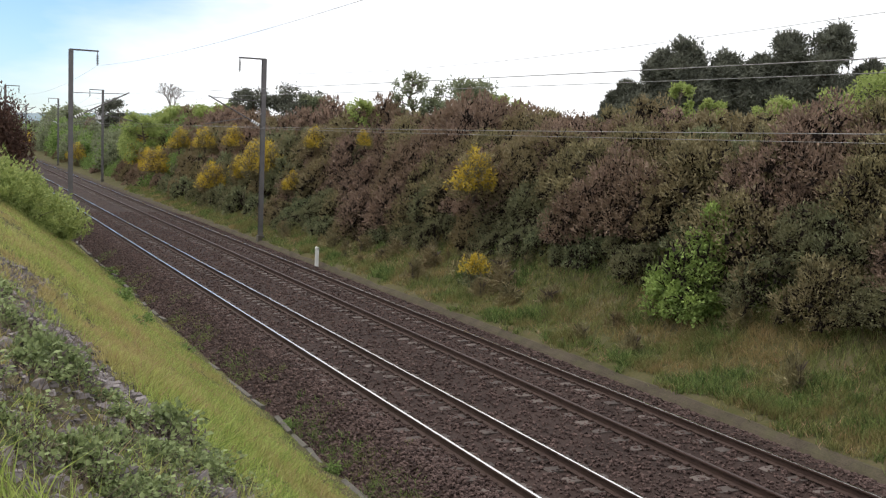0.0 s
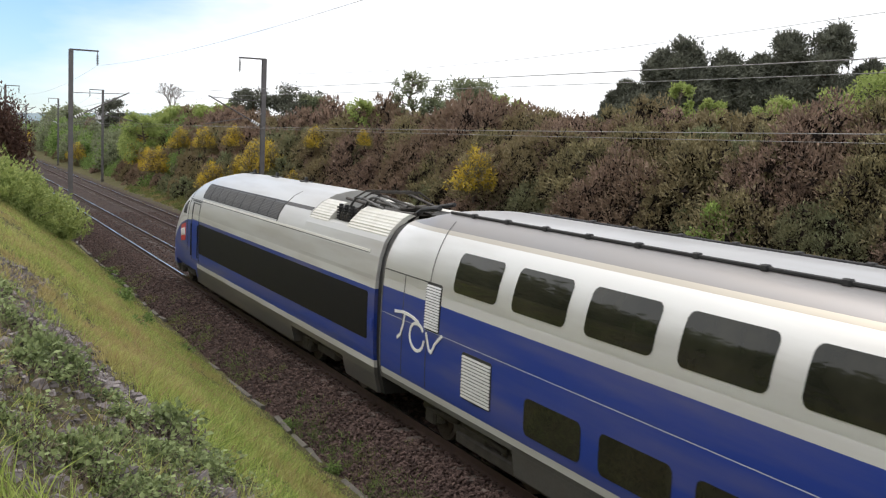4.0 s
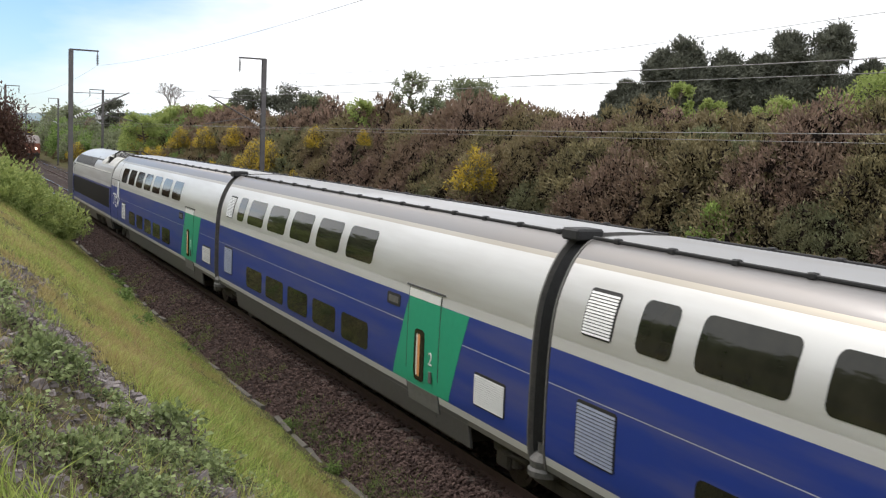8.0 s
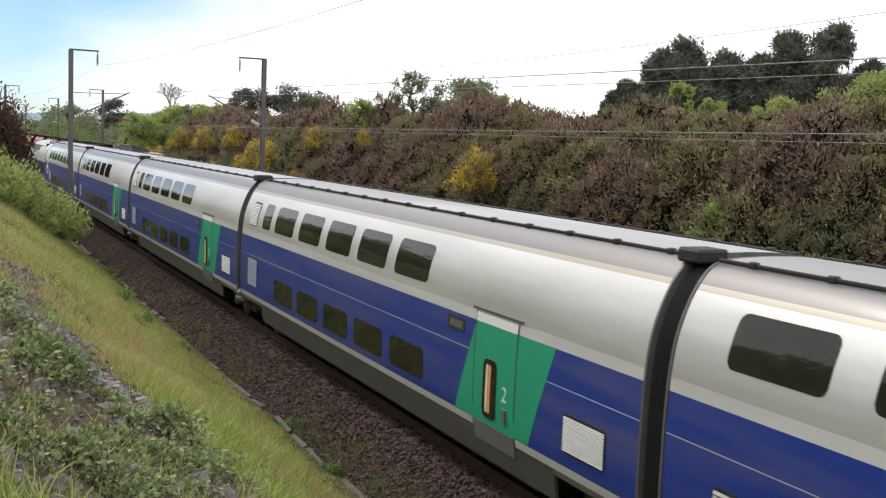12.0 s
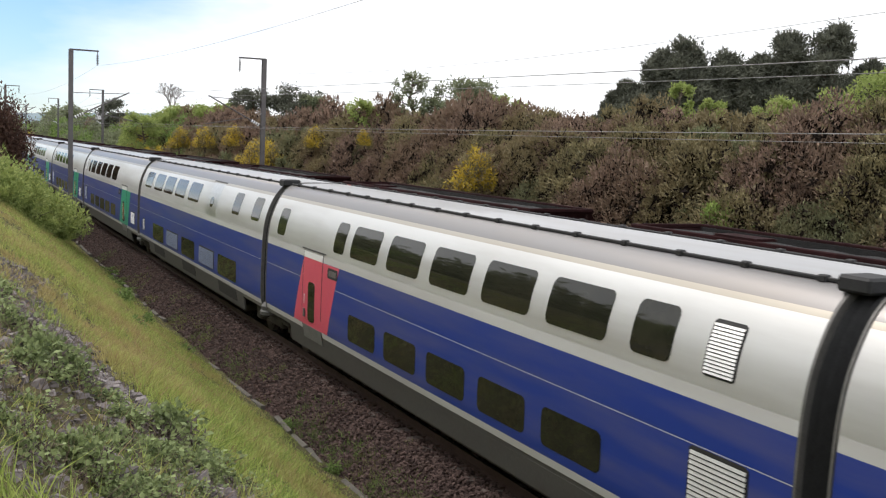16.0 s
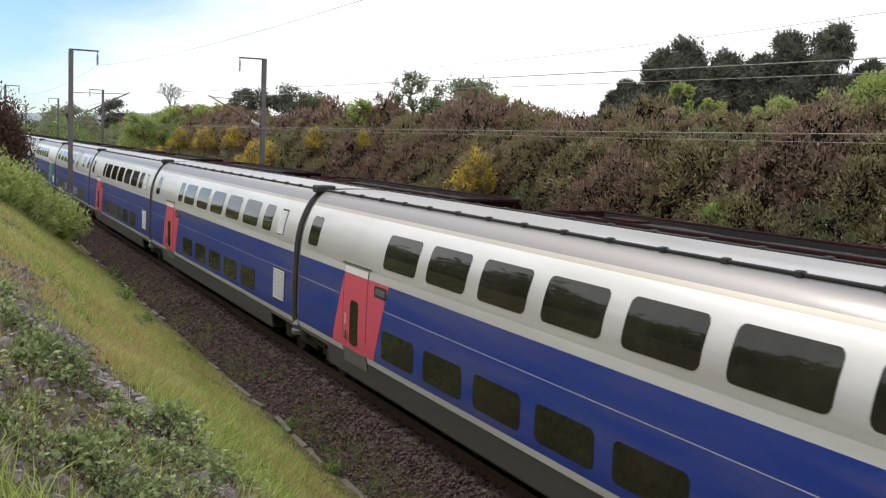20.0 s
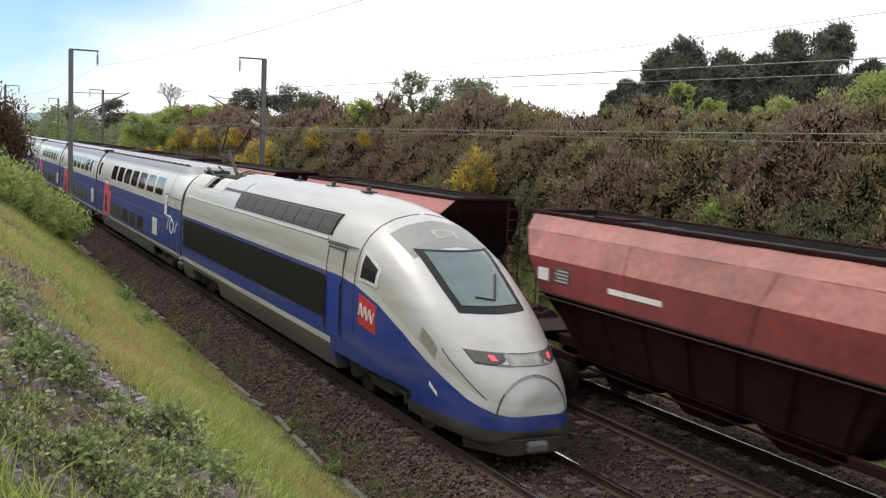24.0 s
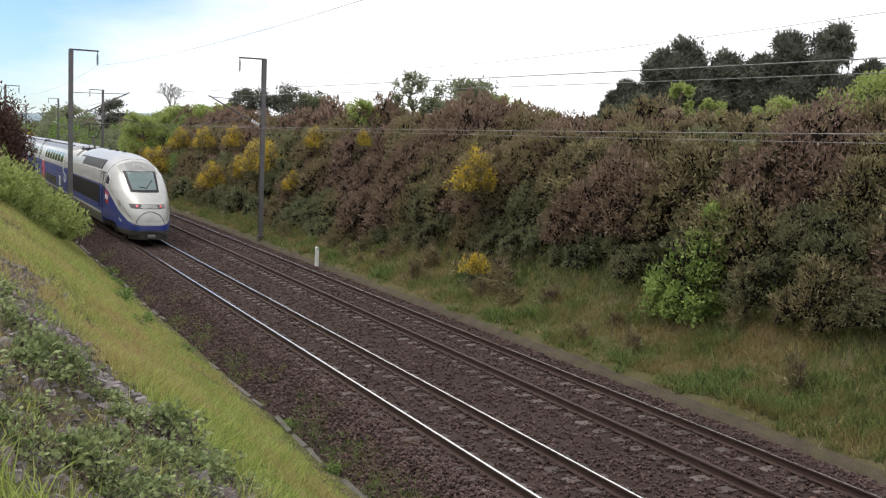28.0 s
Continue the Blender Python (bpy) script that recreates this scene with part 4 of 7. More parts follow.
TAIL = glow("tail_lamp", (0.85, 0.10, 0.13), 0.30)
DARK_LENS = surf("lamp_glass", (0.06, 0.05, 0.055), (0.12, 0.10, 0.105), rough=0.10)
SCREEN = surf("windscreen_glass", (0.09, 0.135, 0.14), (0.13, 0.18, 0.185), rough=0.16, scale=0.7, fine=2)
SCREEN_EDGE = surf("grey_windscreen_surround", (0.20, 0.20, 0.195), (0.27, 0.27, 0.26), rough=0.4)
FRAME_W = surf("pale_window_frame", (0.55, 0.56, 0.55), (0.66, 0.66, 0.65), rough=0.35)


def power_car(raised, tail):
    """A streamlined power car; nose tip at y = 0, body back to -22.1."""
    car = thing("power_car", "white and blue streamlined power car with dark side band", "power car", "power cars")
    L, CUT = (21.72 if raised else 21.98), 17.25
    ns = [0, 0.015, 0.04, 0.09, 0.16, 0.25, 0.35, 0.5, 0.7, 0.9, 1.1, 1.35, 1.6, 1.85, 2.1, 2.4, 2.69, 2.7, 3.0, 3.4, 3.85, 4.3, 4.9, 5.5, 6.0, 6.35, 6.36, 7.0, 8.0, 9.0, 16.69, 16.7, CUT]
    aa = [-1 + 2 * k / 48 for k in range(49)]

    def skin(n, a, top=9.0):
        p = shell_at(n, a)
        cut = any(u <= n <= v for u, v in BOGIE_CUTS)
        p.z = min(top, max(p.z, 0.80) if cut else p.z)
        return p

    bm = loft([[skin(blunt(n), a) for a in aa] for n in ns])
    body = part("body", bm, POWER_PAINT, car, smooth=True)
    body.data.set_sharp_from_angle(angle=radians(40))
    # rear part, with its roof cut down for the roof gear
    low = [[skin(n, a, 3.50) for a in aa] for n in (CUT, 20.2, 20.21, L)]
    part("rear_body", loft(low), POWER_PAINT, car)
    for s in (-1, 1):
        for n0, n1 in ((17.3, 18.55), (19.75, L - 0.02)):
            # ribs run lengthways
            prof = []
            for k in range(17):
                z = 3.44 + 0.0275 * k
                prof.append((shell_width(z) + (0.010 if k % 2 else -0.004), z))
            bm = loft([[(s * x, -n, z) for x, z in prof] + [(s * (x - 0.12), -n, z - 0.03) for x, z in prof[::-1]] for n in (n0, n1)])
            part("roof_fairing", bm, COVER, car, "cream ribbed roof fairing")
    # roof gear: busbars, breakers, insulators, hoses
    bm = bmesh.new()
    box(bm, -0.85, 0.85, -21.4, -17.4, 3.49, 3.54)
    for y in (-17.8, -18.4, -19.2, -20.0, -20.9):
        box(bm, -0.7, -0.25, y - 0.22, y + 0.22, 3.52, 3.72, 0.03)
        rod(bm, (0.4, y, 3.5), (0.4, y, 3.86), 0.07, 10)
    for k in range(4):
        rod(bm, (-0.95, -18.9 - 0.12 * k, 3.60), (-0.95, -18.94 - 0.12 * k, 3.60), 0.12, 12)
    rod(bm, (0.1, -17.3, 3.88), (0.1, -21.6, 3.80), 0.03, 8)
    rod(bm, (-0.35, -17.4, 3.90), (-0.5, -20.0, 3.86), 0.035, 8)
    rod(bm, (-0.6, -18.2, 3.55), (-0.35, -18.9, 3.95), 0.03, 8)
    rod(bm, (-0.35, -18.9, 3.95), (-0.7, -19.6, 3.60), 0.03, 8)
    rod(bm, (-0.55, -20.2, 3.80), (-0.62, -21.9, 3.86), 0.05, 8)
    part("roof_gear", bm, DARK_STEEL, car, "dark high-voltage gear on the roof")
    pantograph(car, -19.6, raised)
    for y in (-18.75, -19.1, -19.45):
        bm = bmesh.new()
        rod(bm, (-0.98, y, 3.48), (-0.98, y, 3.86), 0.05, 10)
        for k in range(5):
            rod(bm, (-0.98, y, 3.53 + 0.06 * k), (-0.98, y, 3.56 + 0.06 * k), 0.10, 12)
        part("roof_insulator", bm, RUBBER, car, "black ribbed insulator")
    for x, y0, h in ((-0.75, -18.55, 4.02), (-0.55, -18.9, 4.05), (-0.30, -18.7, 4.08)):
        pts = [Vector((x, y0 - 0.16 * k, 3.66 + (h - 3.66) * math.sin(min(1.0, k / 4) * 1.57) - 0.02 * max(0, k - 6))) for k in range(14)]
        part("roof_hose", rods(*((p, q, 0.028) for p, q in zip(pts, pts[1:]))), GREY_SKIRT, car, "dark grey roof hose")
    # louvres, side band, doors
    for s in (-1, 1):
        v = part("louvre_bank", side_panel(-15.1, -6.95, 3.20, 3.66, 0.02, 0.004, sides=(s,), width=shell_width), BLACK_BAND, car, "bank of dark ventilation louvres")
        for k in range(9):
            y = -6.98 - 0.902 * (k + 1)
            part("louvre", slats(y + 0.03, y + 0.87, 3.225, 3.635, 11, s, 0.006, shell_width), LOUVRE, v)
        part("side_band", side_panel(-L + 0.24 if raised else -L + 0.34, -6.95, 1.42, 2.36, 0.05, 0.005, sides=(s,), width=shell_width), BLACK_BAND, car, "long black panel along the side")
        part("waist_groove", side_panel(-21.44, -5.3, 3.085, 3.10, 0.0, 0.004, sides=(s,), width=shell_width), SEAM, car)
        part("waist_ridge", side_panel(-21.44, -7.1, 3.105, 3.15, 0.0, 0.014, sides=(s,), width=shell_width), COVER, car, "pale raised waist ridge")
        part("side_hatch", side_panel(-L + 0.05, -L + (0.34 if raised else 0.18), 1.62, 1.86, 0.02, 0.012, sides=(s,), width=shell_width), BLUE_P, car)
        part("upper_slot", side_panel(-17.2, -15.15, 3.585, 3.66, 0.0, 0.003, sides=(s,), width=shell_width), SEAM, car)
        part("roof_seam", side_panel(-15.14, -15.10, 3.15, 3.92, 0.0, 0.010, sides=(s,), width=shell_width, nz=24), SEAM, car)
        dr = part("cab_door", side_panel(-6.85, -5.95, 1.15, 2.43, 0.02, 0.006, sides=(s,), width=shell_width), BLUE_P, car, "blue cab door")
        for y in (-5.93, -6.87):
            part("handrail", rods(((s * 1.475, y, 1.25), (s * 1.475, y, 2.3), 0.016)), RUBBER, dr)
        for yy in (-5.90, -6.90):
            part("seam", side_panel(yy - 0.012, yy + 0.012, 1.12, 2.98, 0.0, 0.008, sides=(s,), width=shell_width, nz=14), SEAM, dr)
        part("seam", side_panel(-6.91, -5.89, 2.965, 2.99, 0.0, 0.008, sides=(s,), width=shell_width), SEAM, dr)
        part("drip_rail", side_panel(-7.0, -5.8, 3.04, 3.07, 0.0, 0.02, sides=(s,), width=shell_width), SEAM, dr)
        sgn = s
        w = part("cab_window", shell_patch(4.16, 5.06, sgn * 0.42, sgn * 0.585, 0.012, 6, 6, 0.38), FRAME_W, car, "small side cab window")
        part("pane", shell_patch(4.30, 4.95, sgn * 0.44, sgn * 0.566, 0.02, 6, 6, 0.38), BLACK_BAND, w)
        lg = part("emblem_plate", shell_patch(4.10, 4.95, sgn * 0.635, sgn * 0.745, 0.006, 4, 4), RED_MARK, car, "red square emblem with white strokes")
        bm = bmesh.new()
        wave = []
        for k in range(33):
            f = k / 32
            n = 4.90 - 0.74 * f
            wave.append(shell_at(n, sgn * (0.69 + 0.022 * math.cos(f * 22.0))) + shell_normal(n, sgn * 0.69) * 0.012)
        for p, q in zip(wave, wave[1:]):
            rod(bm, p, q, 0.020, 6)
        part("strokes", bm, WHITE_MARK, lg)
        part("number_bar", shell_patch(1.80, 2.05, sgn * 0.725, sgn * 0.745, 0.006, 2, 2), WHITE_MARK, car, "small white number bar")
        part("nose_hatch", shell_patch(1.95, 2.45, sgn * 0.50, sgn * 0.585, 0.004, 3, 3), SILVER_P, car)
        part("lamp_surround", level_patch(1.595, 1.785, sgn * 0.15, sgn * 0.34, 0.010, 5, 8), SEAM, car)
        lamp = part("lamp_glass", level_patch(1.615, 1.770, sgn * 0.162, sgn * 0.33, 0.016, 5, 8), DARK_LENS, car, "clear lamp glass")
        if tail:
            part("tail_lamp", level_patch(1.655, 1.735, sgn * 0.215, sgn * 0.245, 0.024, 3, 4), TAIL, lamp, "glowing red tail lamp")
        part("side_seam", shell_patch(5.22, 5.245, sgn * 0.02, sgn * 0.80, 0.009, 1, 40), SEAM, car)
        part("nose_seam", shell_patch(0.50, 0.52, sgn * 0.01, sgn * 0.62, 0.009, 1, 30), SEAM, car)
        part("bonnet_seam", shell_patch(0.7, 1.85, sgn * 0.47, sgn * 0.478, 0.009, 16, 1), SEAM, car)
    fr = part("windscreen_frame", level_patch(SZ0 - 0.10, SZ1 + 0.04, -0.225, 0.225, 0.014, 14, 12), BLACK_BAND, car, "black windscreen surround")
    part("brow_panel", shell_patch(3.62, 4.75, -0.255, 0.255, 0.006, 8, 12, 0.0), SCREEN_EDGE, car, "grey panel above the windscreen")
    part("windscreen", level_patch(SZ0, SZ1, -0.190, 0.190, 0.022, 12, 12), SCREEN, fr, "pale reflective windscreen")
    part("roof_hatch", shell_patch(3.95, 4.3, -0.075, 0.075, 0.016, 3, 4), COVER, fr)
    part("roof_hatch_lid", shell_patch(3.98, 4.27, -0.066, 0.066, 0.021, 3, 4), SCREEN_EDGE, fr)
    part("wiper", rods((shell_at(2.1, -0.03) + Vector((0, 0, 0.05)), shell_at(2.85, -0.15) + Vector((0, 0.02, 0.05)), 0.018), (shell_at(2.1, -0.03) + Vector((0, 0, 0.05)), shell_at(2.22, 0.10) + Vector((0, 0, 0.05)), 0.014)), RUBBER, fr)
    ng = part("nose_grille", level_patch(1.60, 1.78, -0.135, 0.135, 0.010, 4, 8), SCREEN_EDGE, car)
    for k in range(10):
        a = -0.126 + 0.0262 * k
        part("grille_bar", level_patch(1.615, 1.765, a, a + 0.014, 0.018, 3, 1), FRAME_W, ng)
    part("coupler_cover", boxes((-0.20, 0.20, -0.8, -0.2, 0.22, 0.42), bevel=0.05), GREY_STEEL, car)
    part("underframe", boxes((-1.1, 1.1, -17.2, -7.4, 0.24, 0.46), bevel=0.04), DARK_STEEL, car)
    part("snow_plough", loft([[(-0.9, -1.2, 0.15), (0.9, -1.2, 0.15), (0.95, -1.2, 0.42), (-0.95, -1.2, 0.42)], [(-0.5, -0.35, 0.18), (0.5, -0.35, 0.18), (0.55, -0.3, 0.45), (-0.55, -0.3, 0.45)]]), DARK_STEEL, car)
    for k, y in enumerate((-8.2, -10.6, -13.3)):
        part("roof_aerial", boxes((-0.10, 0.10, y - 0.28, y + 0.28, 4.07, 4.10), (-0.03, 0.03, y - 0.08, y + 0.08, 4.09, 4.20), bevel=0.008), LOUVRE, car)
    # black gap behind the body
    part("end_gap", loft([[Vector((p.x * 0.95, -L - d, min(p.z, 3.75) * 0.985 + 0.02)) for p in [shell_at(10, a) for a in aa]] for d in (0.0, (22.12 if raised else 22.17) - L)]), RUBBER, car)
    bogie(car, -4.4, air=False)
    bogie(car, -18.4, air=False)
    return car


JOINT = [5.05] + [-16.6 - 18.7 * k for k in range(7)] + [-150.5]
NOSE_FRONT, NOSE_REAR = 27.2, -172.36


def passenger_train():
    cars = [(power_car(False, False), NOSE_FRONT, 0), (end_coach(False), JOINT[0], 0)]
    a, b = second_class(0), first_class(0)
    sec = [a, copy_thing(a, pose(0, 0, 0)), copy_thing(a, pose(0, 0, 0))]
    fst = [b, copy_thing(b, pose(0, 0, 0))]
    for k, c in enumerate(sec):
        cars.append((c, JOINT[1 + k], 0))
    cars.append((bar_coach(), JOINT[4], 0))
    for k, c in enumerate(fst):
        cars.append((c, JOINT[5 + k], 0))
    cars.append((end_coach(True), JOINT[7], 0))
    cars.append((power_car(True, True), NOSE_REAR, 180))
    return cars


PASSENGER = passenger_train()

# ---- the goods train ----
# light from above is put into the reds: upper plates paler, lower darker
HOPPER_RED = surf("skylit_faded_red_hopper_paint", (0.30, 0.085, 0.072), (0.47, 0.195, 0.165), rough=0.6, scale=0.7, fine=9, objects=False, dirt=(0.12, 0.062, 0.052), dirt_scale=0.6, dirt_amount=0.7)
HOPPER_LOW = surf("shaded_red_hopper_paint", (0.19, 0.030, 0.030), (0.28, 0.055, 0.050), rough=0.5, scale=0.9, fine=12, dirt=(0.05, 0.022, 0.02), dirt_scale=1.2, dirt_amount=0.6)
# near-black brown: shade on end walls and underside is put into the colour
HOPPER_DARK = surf("shade_darkened_brown_steel", (0.014, 0.006, 0.0065), (0.038, 0.0135, 0.0145), rough=0.85, scale=2, fine=20, dirt=(0.016, 0.007, 0.0065), dirt_amount=0.7, spec=0.08)
HOPPER_RUST = surf("rusty_brown_steel", (0.020, 0.0105, 0.010), (0.072, 0.034, 0.030), rough=0.9, scale=3, fine=25, dirt=(0.025, 0.014, 0.013), dirt_amount=0.6, spec=0.15)
COAL = surf("black_stone_load", (0.006, 0.006, 0.0065), (0.022, 0.021, 0.021), rough=0.95, scale=6, fine=30, bump=1.0)
PLATE = surf("dark_marking_plate", (0.06, 0.055, 0.05), (0.10, 0.09, 0.085), rough=0.6)
YELLOW_P = surf("yellow_spray_paint", (0.50, 0.34, 0.11), (0.60, 0.46, 0.22), rough=0.6, scale=3, dirt=(0.36, 0.18, 0.13), dirt_amount=0.8)
GOLD_P = surf("deep_yellow_spray_paint", (0.62, 0.38, 0.03), (0.74, 0.48, 0.06), rough=0.6, scale=3, dirt=(0.30, 0.13, 0.06), dirt_amount=0.7)
GREY_P = surf("pale_grey_marking", (0.42, 0.38, 0.36), (0.52, 0.48, 0.45), rough=0.7)
HOSE_Y = surf("yellow_brake_hose", (0.55, 0.42, 0.10), (0.65, 0.52, 0.2), rough=0.6)
TANK = surf("rusty_air_tank", (0.07, 0.028, 0.024), (0.12, 0.05, 0.042), rough=0.5)

# half-section of the hopper from the top rim down: distance from the centre, height, half-length
HOP = ((0.82, 3.86, 5.92), (1.12, 3.52, 5.70), (1.36, 3.00, 5.20), (1.36, 2.33, 4.62))


def hopper_ring(k, w, z, h, inner=0.0):
    return [(-w + inner, -h + inner, z), (w - inner, -h + inner, z), (w - inner, h - inner, z), (-w + inner, h - inner, z)]


def quads(faces, material, name, parent, label="", thick=0.02, out=None):
    """Flat plates with thickness, each given by its corners; grown inwards towards the wagon's middle."""
    bm = bmesh.new()
    for q in faces:
        q = [Vector(p) for p in q]
        n = (q[1] - q[0]).cross(q[2] - q[0]).normalized()
        c = sum(q, Vector()) / len(q)
        if n.dot(c - Vector((0, c.y * 0.3, 2.4))) < 0:
            n = -n
        v = [bm.verts.new(p) for p in q]
        w = [bm.verts.new(p - n * thick) for p in q]
        bm.faces.new(v)
        bm.faces.new(w[::-1])
        for i in range(len(q)):
            bm.faces.new((v[i], v[(i + 1) % len(q)], w[(i + 1) % len(q)], w[i]))
    bmesh.ops.remove_doubles(bm, verts=bm.verts[:], dist=0.002)
    return part(name, bm, material, parent, label)


def goods_bogie(car, y):
    b = thing_part = part("bogie", boxes((-0.95, 0.95, y - 0.18, y + 0.18, 0.45, 0.75), bevel=0.03), HOPPER_DARK, car, "dark cast-steel bogie")
    for s in (-1, 1):
        x = s * 1.02
        bm = bmesh.new()
        box(bm, x - 0.07, x + 0.07, y - 1.15, y + 1.15, 0.58, 0.74, 0.03)
        box(bm, x - 0.08, x + 0.08, y - 0.30, y + 0.30, 0.28, 0.62, 0.05)
        for e in (-1, 1):
            rod(bm, (x, y + e * 0.30, 0.36), (x, y + e * 0.72, 0.62), 0.05, 8)
            box(bm, x - 0.09, x + 0.10, y + e * 0.9 - 0.17, y + e * 0.9 + 0.17, 0.30, 0.60, 0.04)
            rod(bm, (x + s * 0.05, y + e * 0.9, 0.46), (x + s * 0.20, y + e * 0.9, 0.46), 0.11, 12)
            for d in (-0.24, 0.24):
                rod(bm, (x, y + e * 0.9 + d, 0.42), (x, y + e * 0.9 + d, 0.66), 0.07, 10)
        part("side_frame", bm, HOPPER_RUST, b)
    for e in (-1, 1):
        part("wheelset", WHEELSET, None, b, at=pose(0, y + e * 0.9, 0.46))


def hopper_wagon(label, seed):
    car = thing("hopper_wagon", label, "hopper wagon", "wagons of the goods train")
    rnd = random.Random(seed)
    (w0, z0, h0), (w1, z1, h1), (w2, z2, h2), (w3, z3, h3) = HOP
    for s in (-1, 1):
        nb = 8
        # plates along the side, slightly dented
        bm = bmesh.new()
        for (wa, za, ha), (wb, zb, hb) in zip(HOP[:2], HOP[1:3]):
            rows = []
            for w, z, h in ((wa, za, ha), ((wa + wb) / 2, (za + zb) / 2, (ha + hb) / 2), (wb, zb, hb)):
                rows.append([bm.verts.new((s * (w + (rnd.uniform(-0.018, 0.012) if 0 < k < nb * 2 else 0)), -h + 2 * h * k / (nb * 2), z)) for k in range(nb * 2 + 1)])
            for a, b in zip(rows, rows[1:]):
                for k in range(nb * 2):
                    bm.faces.new((a[k], a[k + 1], b[k + 1], b[k]))
        part("upper_side", bm, HOPPER_RED, car, "faded red upper side plates, painted paler for skylight, dented")
        quads([[(s * w2, -h2, z2), (s * w2, h2, z2), (s * w3, h3, z3), (s * w3, -h3, z3)]], HOPPER_LOW, "lower_side", car, "red lower side plate painted darker for shade")
        part("top_rim", boxes((s * w0 - 0.05, s * w0 + 0.05, -h0, h0, z0 - 0.03, z0 + 0.05), bevel=0.015), HOPPER_DARK, car)
        part("side_ledge", boxes((s * (w3 + 0.01) - 0.04, s * (w3 + 0.01) + 0.04, -h3, h3, z3 - 0.05, z3), bevel=0.01), HOPPER_RUST, car)
        # the trough below the sides, ribbed, over three discharge chutes
        part("trough", loft([[(s * w3 * 0.96, -4.35, z3 - 0.05), (s * w3 * 0.96, 4.35, z3 - 0.05), (s * 0.1, 4.35, z3 - 0.05), (s * 0.1, -4.35, z3 - 0.05)],
                             [(s * 1.06, -3.5, 1.16), (s * 1.06, 3.5, 1.16), (s * 0.1, 3.5, 1.16), (s * 0.1, -3.5, 1.16)]]), HOPPER_DARK, car, "lower trough coloured near-black for deep shade")
        for k in range(7):
            c = -3.3 + 1.1 * k
            part("rib", rods(((s * (w3 * 0.96 + 0.02), c * 1.18, z3 - 0.06), (s * 1.08, c, 1.16), 0.04), n=6), HOPPER_DARK, car)
        for c in (-2.3, 0.0, 2.3):
            part("chute", loft([[(s * 1.04, c - 0.95, 1.17), (s * 1.04, c + 0.95, 1.17), (s * 0.1, c + 0.95, 1.17), (s * 0.1, c - 0.95, 1.17)],
                                [(s * 0.8, c - 0.5, 0.72), (s * 0.8, c + 0.5, 0.72), (s * 0.1, c + 0.5, 0.72), (s * 0.1, c - 0.5, 0.72)]]), HOPPER_DARK, car, "discharge chute coloured near-black for deep shade")
        for ya, yb in ((-7.05, -3.5), (3.5, 7.05)):
            part("sole_bar", boxes((s * 1.12 - 0.05, s * 1.12 + 0.05, ya, yb, 0.98, 1.14), bevel=0.02), HOPPER_DARK, car, "dark brown sole bar")
        part("grab_rail", rods(((s * 1.42, -4.5, 2.22), (s * 1.42, 4.5, 2.22), 0.02), ((s * 1.42, -4.5, 2.22), (s * 1.30, -4.75, 1.9), 0.02), ((s * 1.42, 4.5, 2.22), (s * 1.30, 4.75, 1.9), 0.02)), HOPPER_RUST, car)
        for e in (-1, 1):
            if e < 0:
                part("corner_brace", rods(((s * 1.30, e * 4.4, 2.3), (s * 1.12, e * 6.1, 1.14), 0.06)), HOPPER_RUST, car)
            bm = bmesh.new()
            rod(bm, (s * 0.875, e * 7.15, 1.06), (s * 0.875, e * 7.50, 1.06), 0.11, 14)
            rod(bm, (s * 0.875, e * 7.50, 1.06), (s * 0.875, e * 7.78, 1.06), 0.07, 12)
            rod(bm, (s * 0.875, e * 7.78, 1.06), (s * 0.875, e * 7.83, 1.06), 0.24, 18)
            part("buffer", bm, HOPPER_RUST, car)
            part("handrail", rods(((s * 1.2, e * 6.6, 1.2), (s * 1.2, e * 6.6, 2.05), 0.018), ((s * 1.2, e * 6.6, 2.05), (s * 1.2, e * 5.9, 2.05), 0.018)), HOPPER_RUST, car)
    for e in (-1, 1):
        # end walls lean in and curve under the body
        quads([[(-w0, e * h0, z0), (w0, e * h0, z0), (w1, e * h1, z1), (-w1, e * h1, z1)],
               [(-w1, e * h1, z1), (w1, e * h1, z1), (w2, e * h2, z2), (-w2, e * h2, z2)],
               [(-w2, e * h2, z2), (w2, e * h2, z2), (w3, e * h3, z3), (-w3, e * h3, z3)],
               [(-w3, e * h3, z3), (w3, e * h3, z3), (1.0, e * 3.3, 1.2), (-1.0, e * 3.3, 1.2)]], HOPPER_DARK, "end_wall", car, "sloping end wall coloured dark for its shade")
        part("end_rim", boxes((-0.86, 0.86, e * h0 - 0.05, e * h0 + 0.05, z0 - 0.03, z0 + 0.05), bevel=0.015), HOPPER_DARK, car)
        bm = bmesh.new()
        for d in (0.62, 0.98):
            rod(bm, (d, e * 6.02, 1.2), (d, e * 6.02, 3.8), 0.018, 6)
        for k in range(9):
            rod(bm, (0.62, e * 6.02, 1.4 + 0.28 * k), (0.98, e * 6.02, 1.4 + 0.28 * k), 0.014, 6)
        part("ladder", bm, HOPPER_RUST, car)
        part("end_platform", boxes((-1.25, 1.25, e * 6.4 - 0.75, e * 6.4 + 0.75, 1.18, 1.24), (-1.3, 1.3, e * 7.1 - 0.06, e * 7.1 + 0.06, 0.90, 1.24), bevel=0.01), HOPPER_RUST, car, "rusty end platform")
        part("draw_hook", boxes((-0.09, 0.09, e * 7.45 - 0.36, e * 7.45 + 0.36, 0.98, 1.12), bevel=0.02), DARK_STEEL, car)
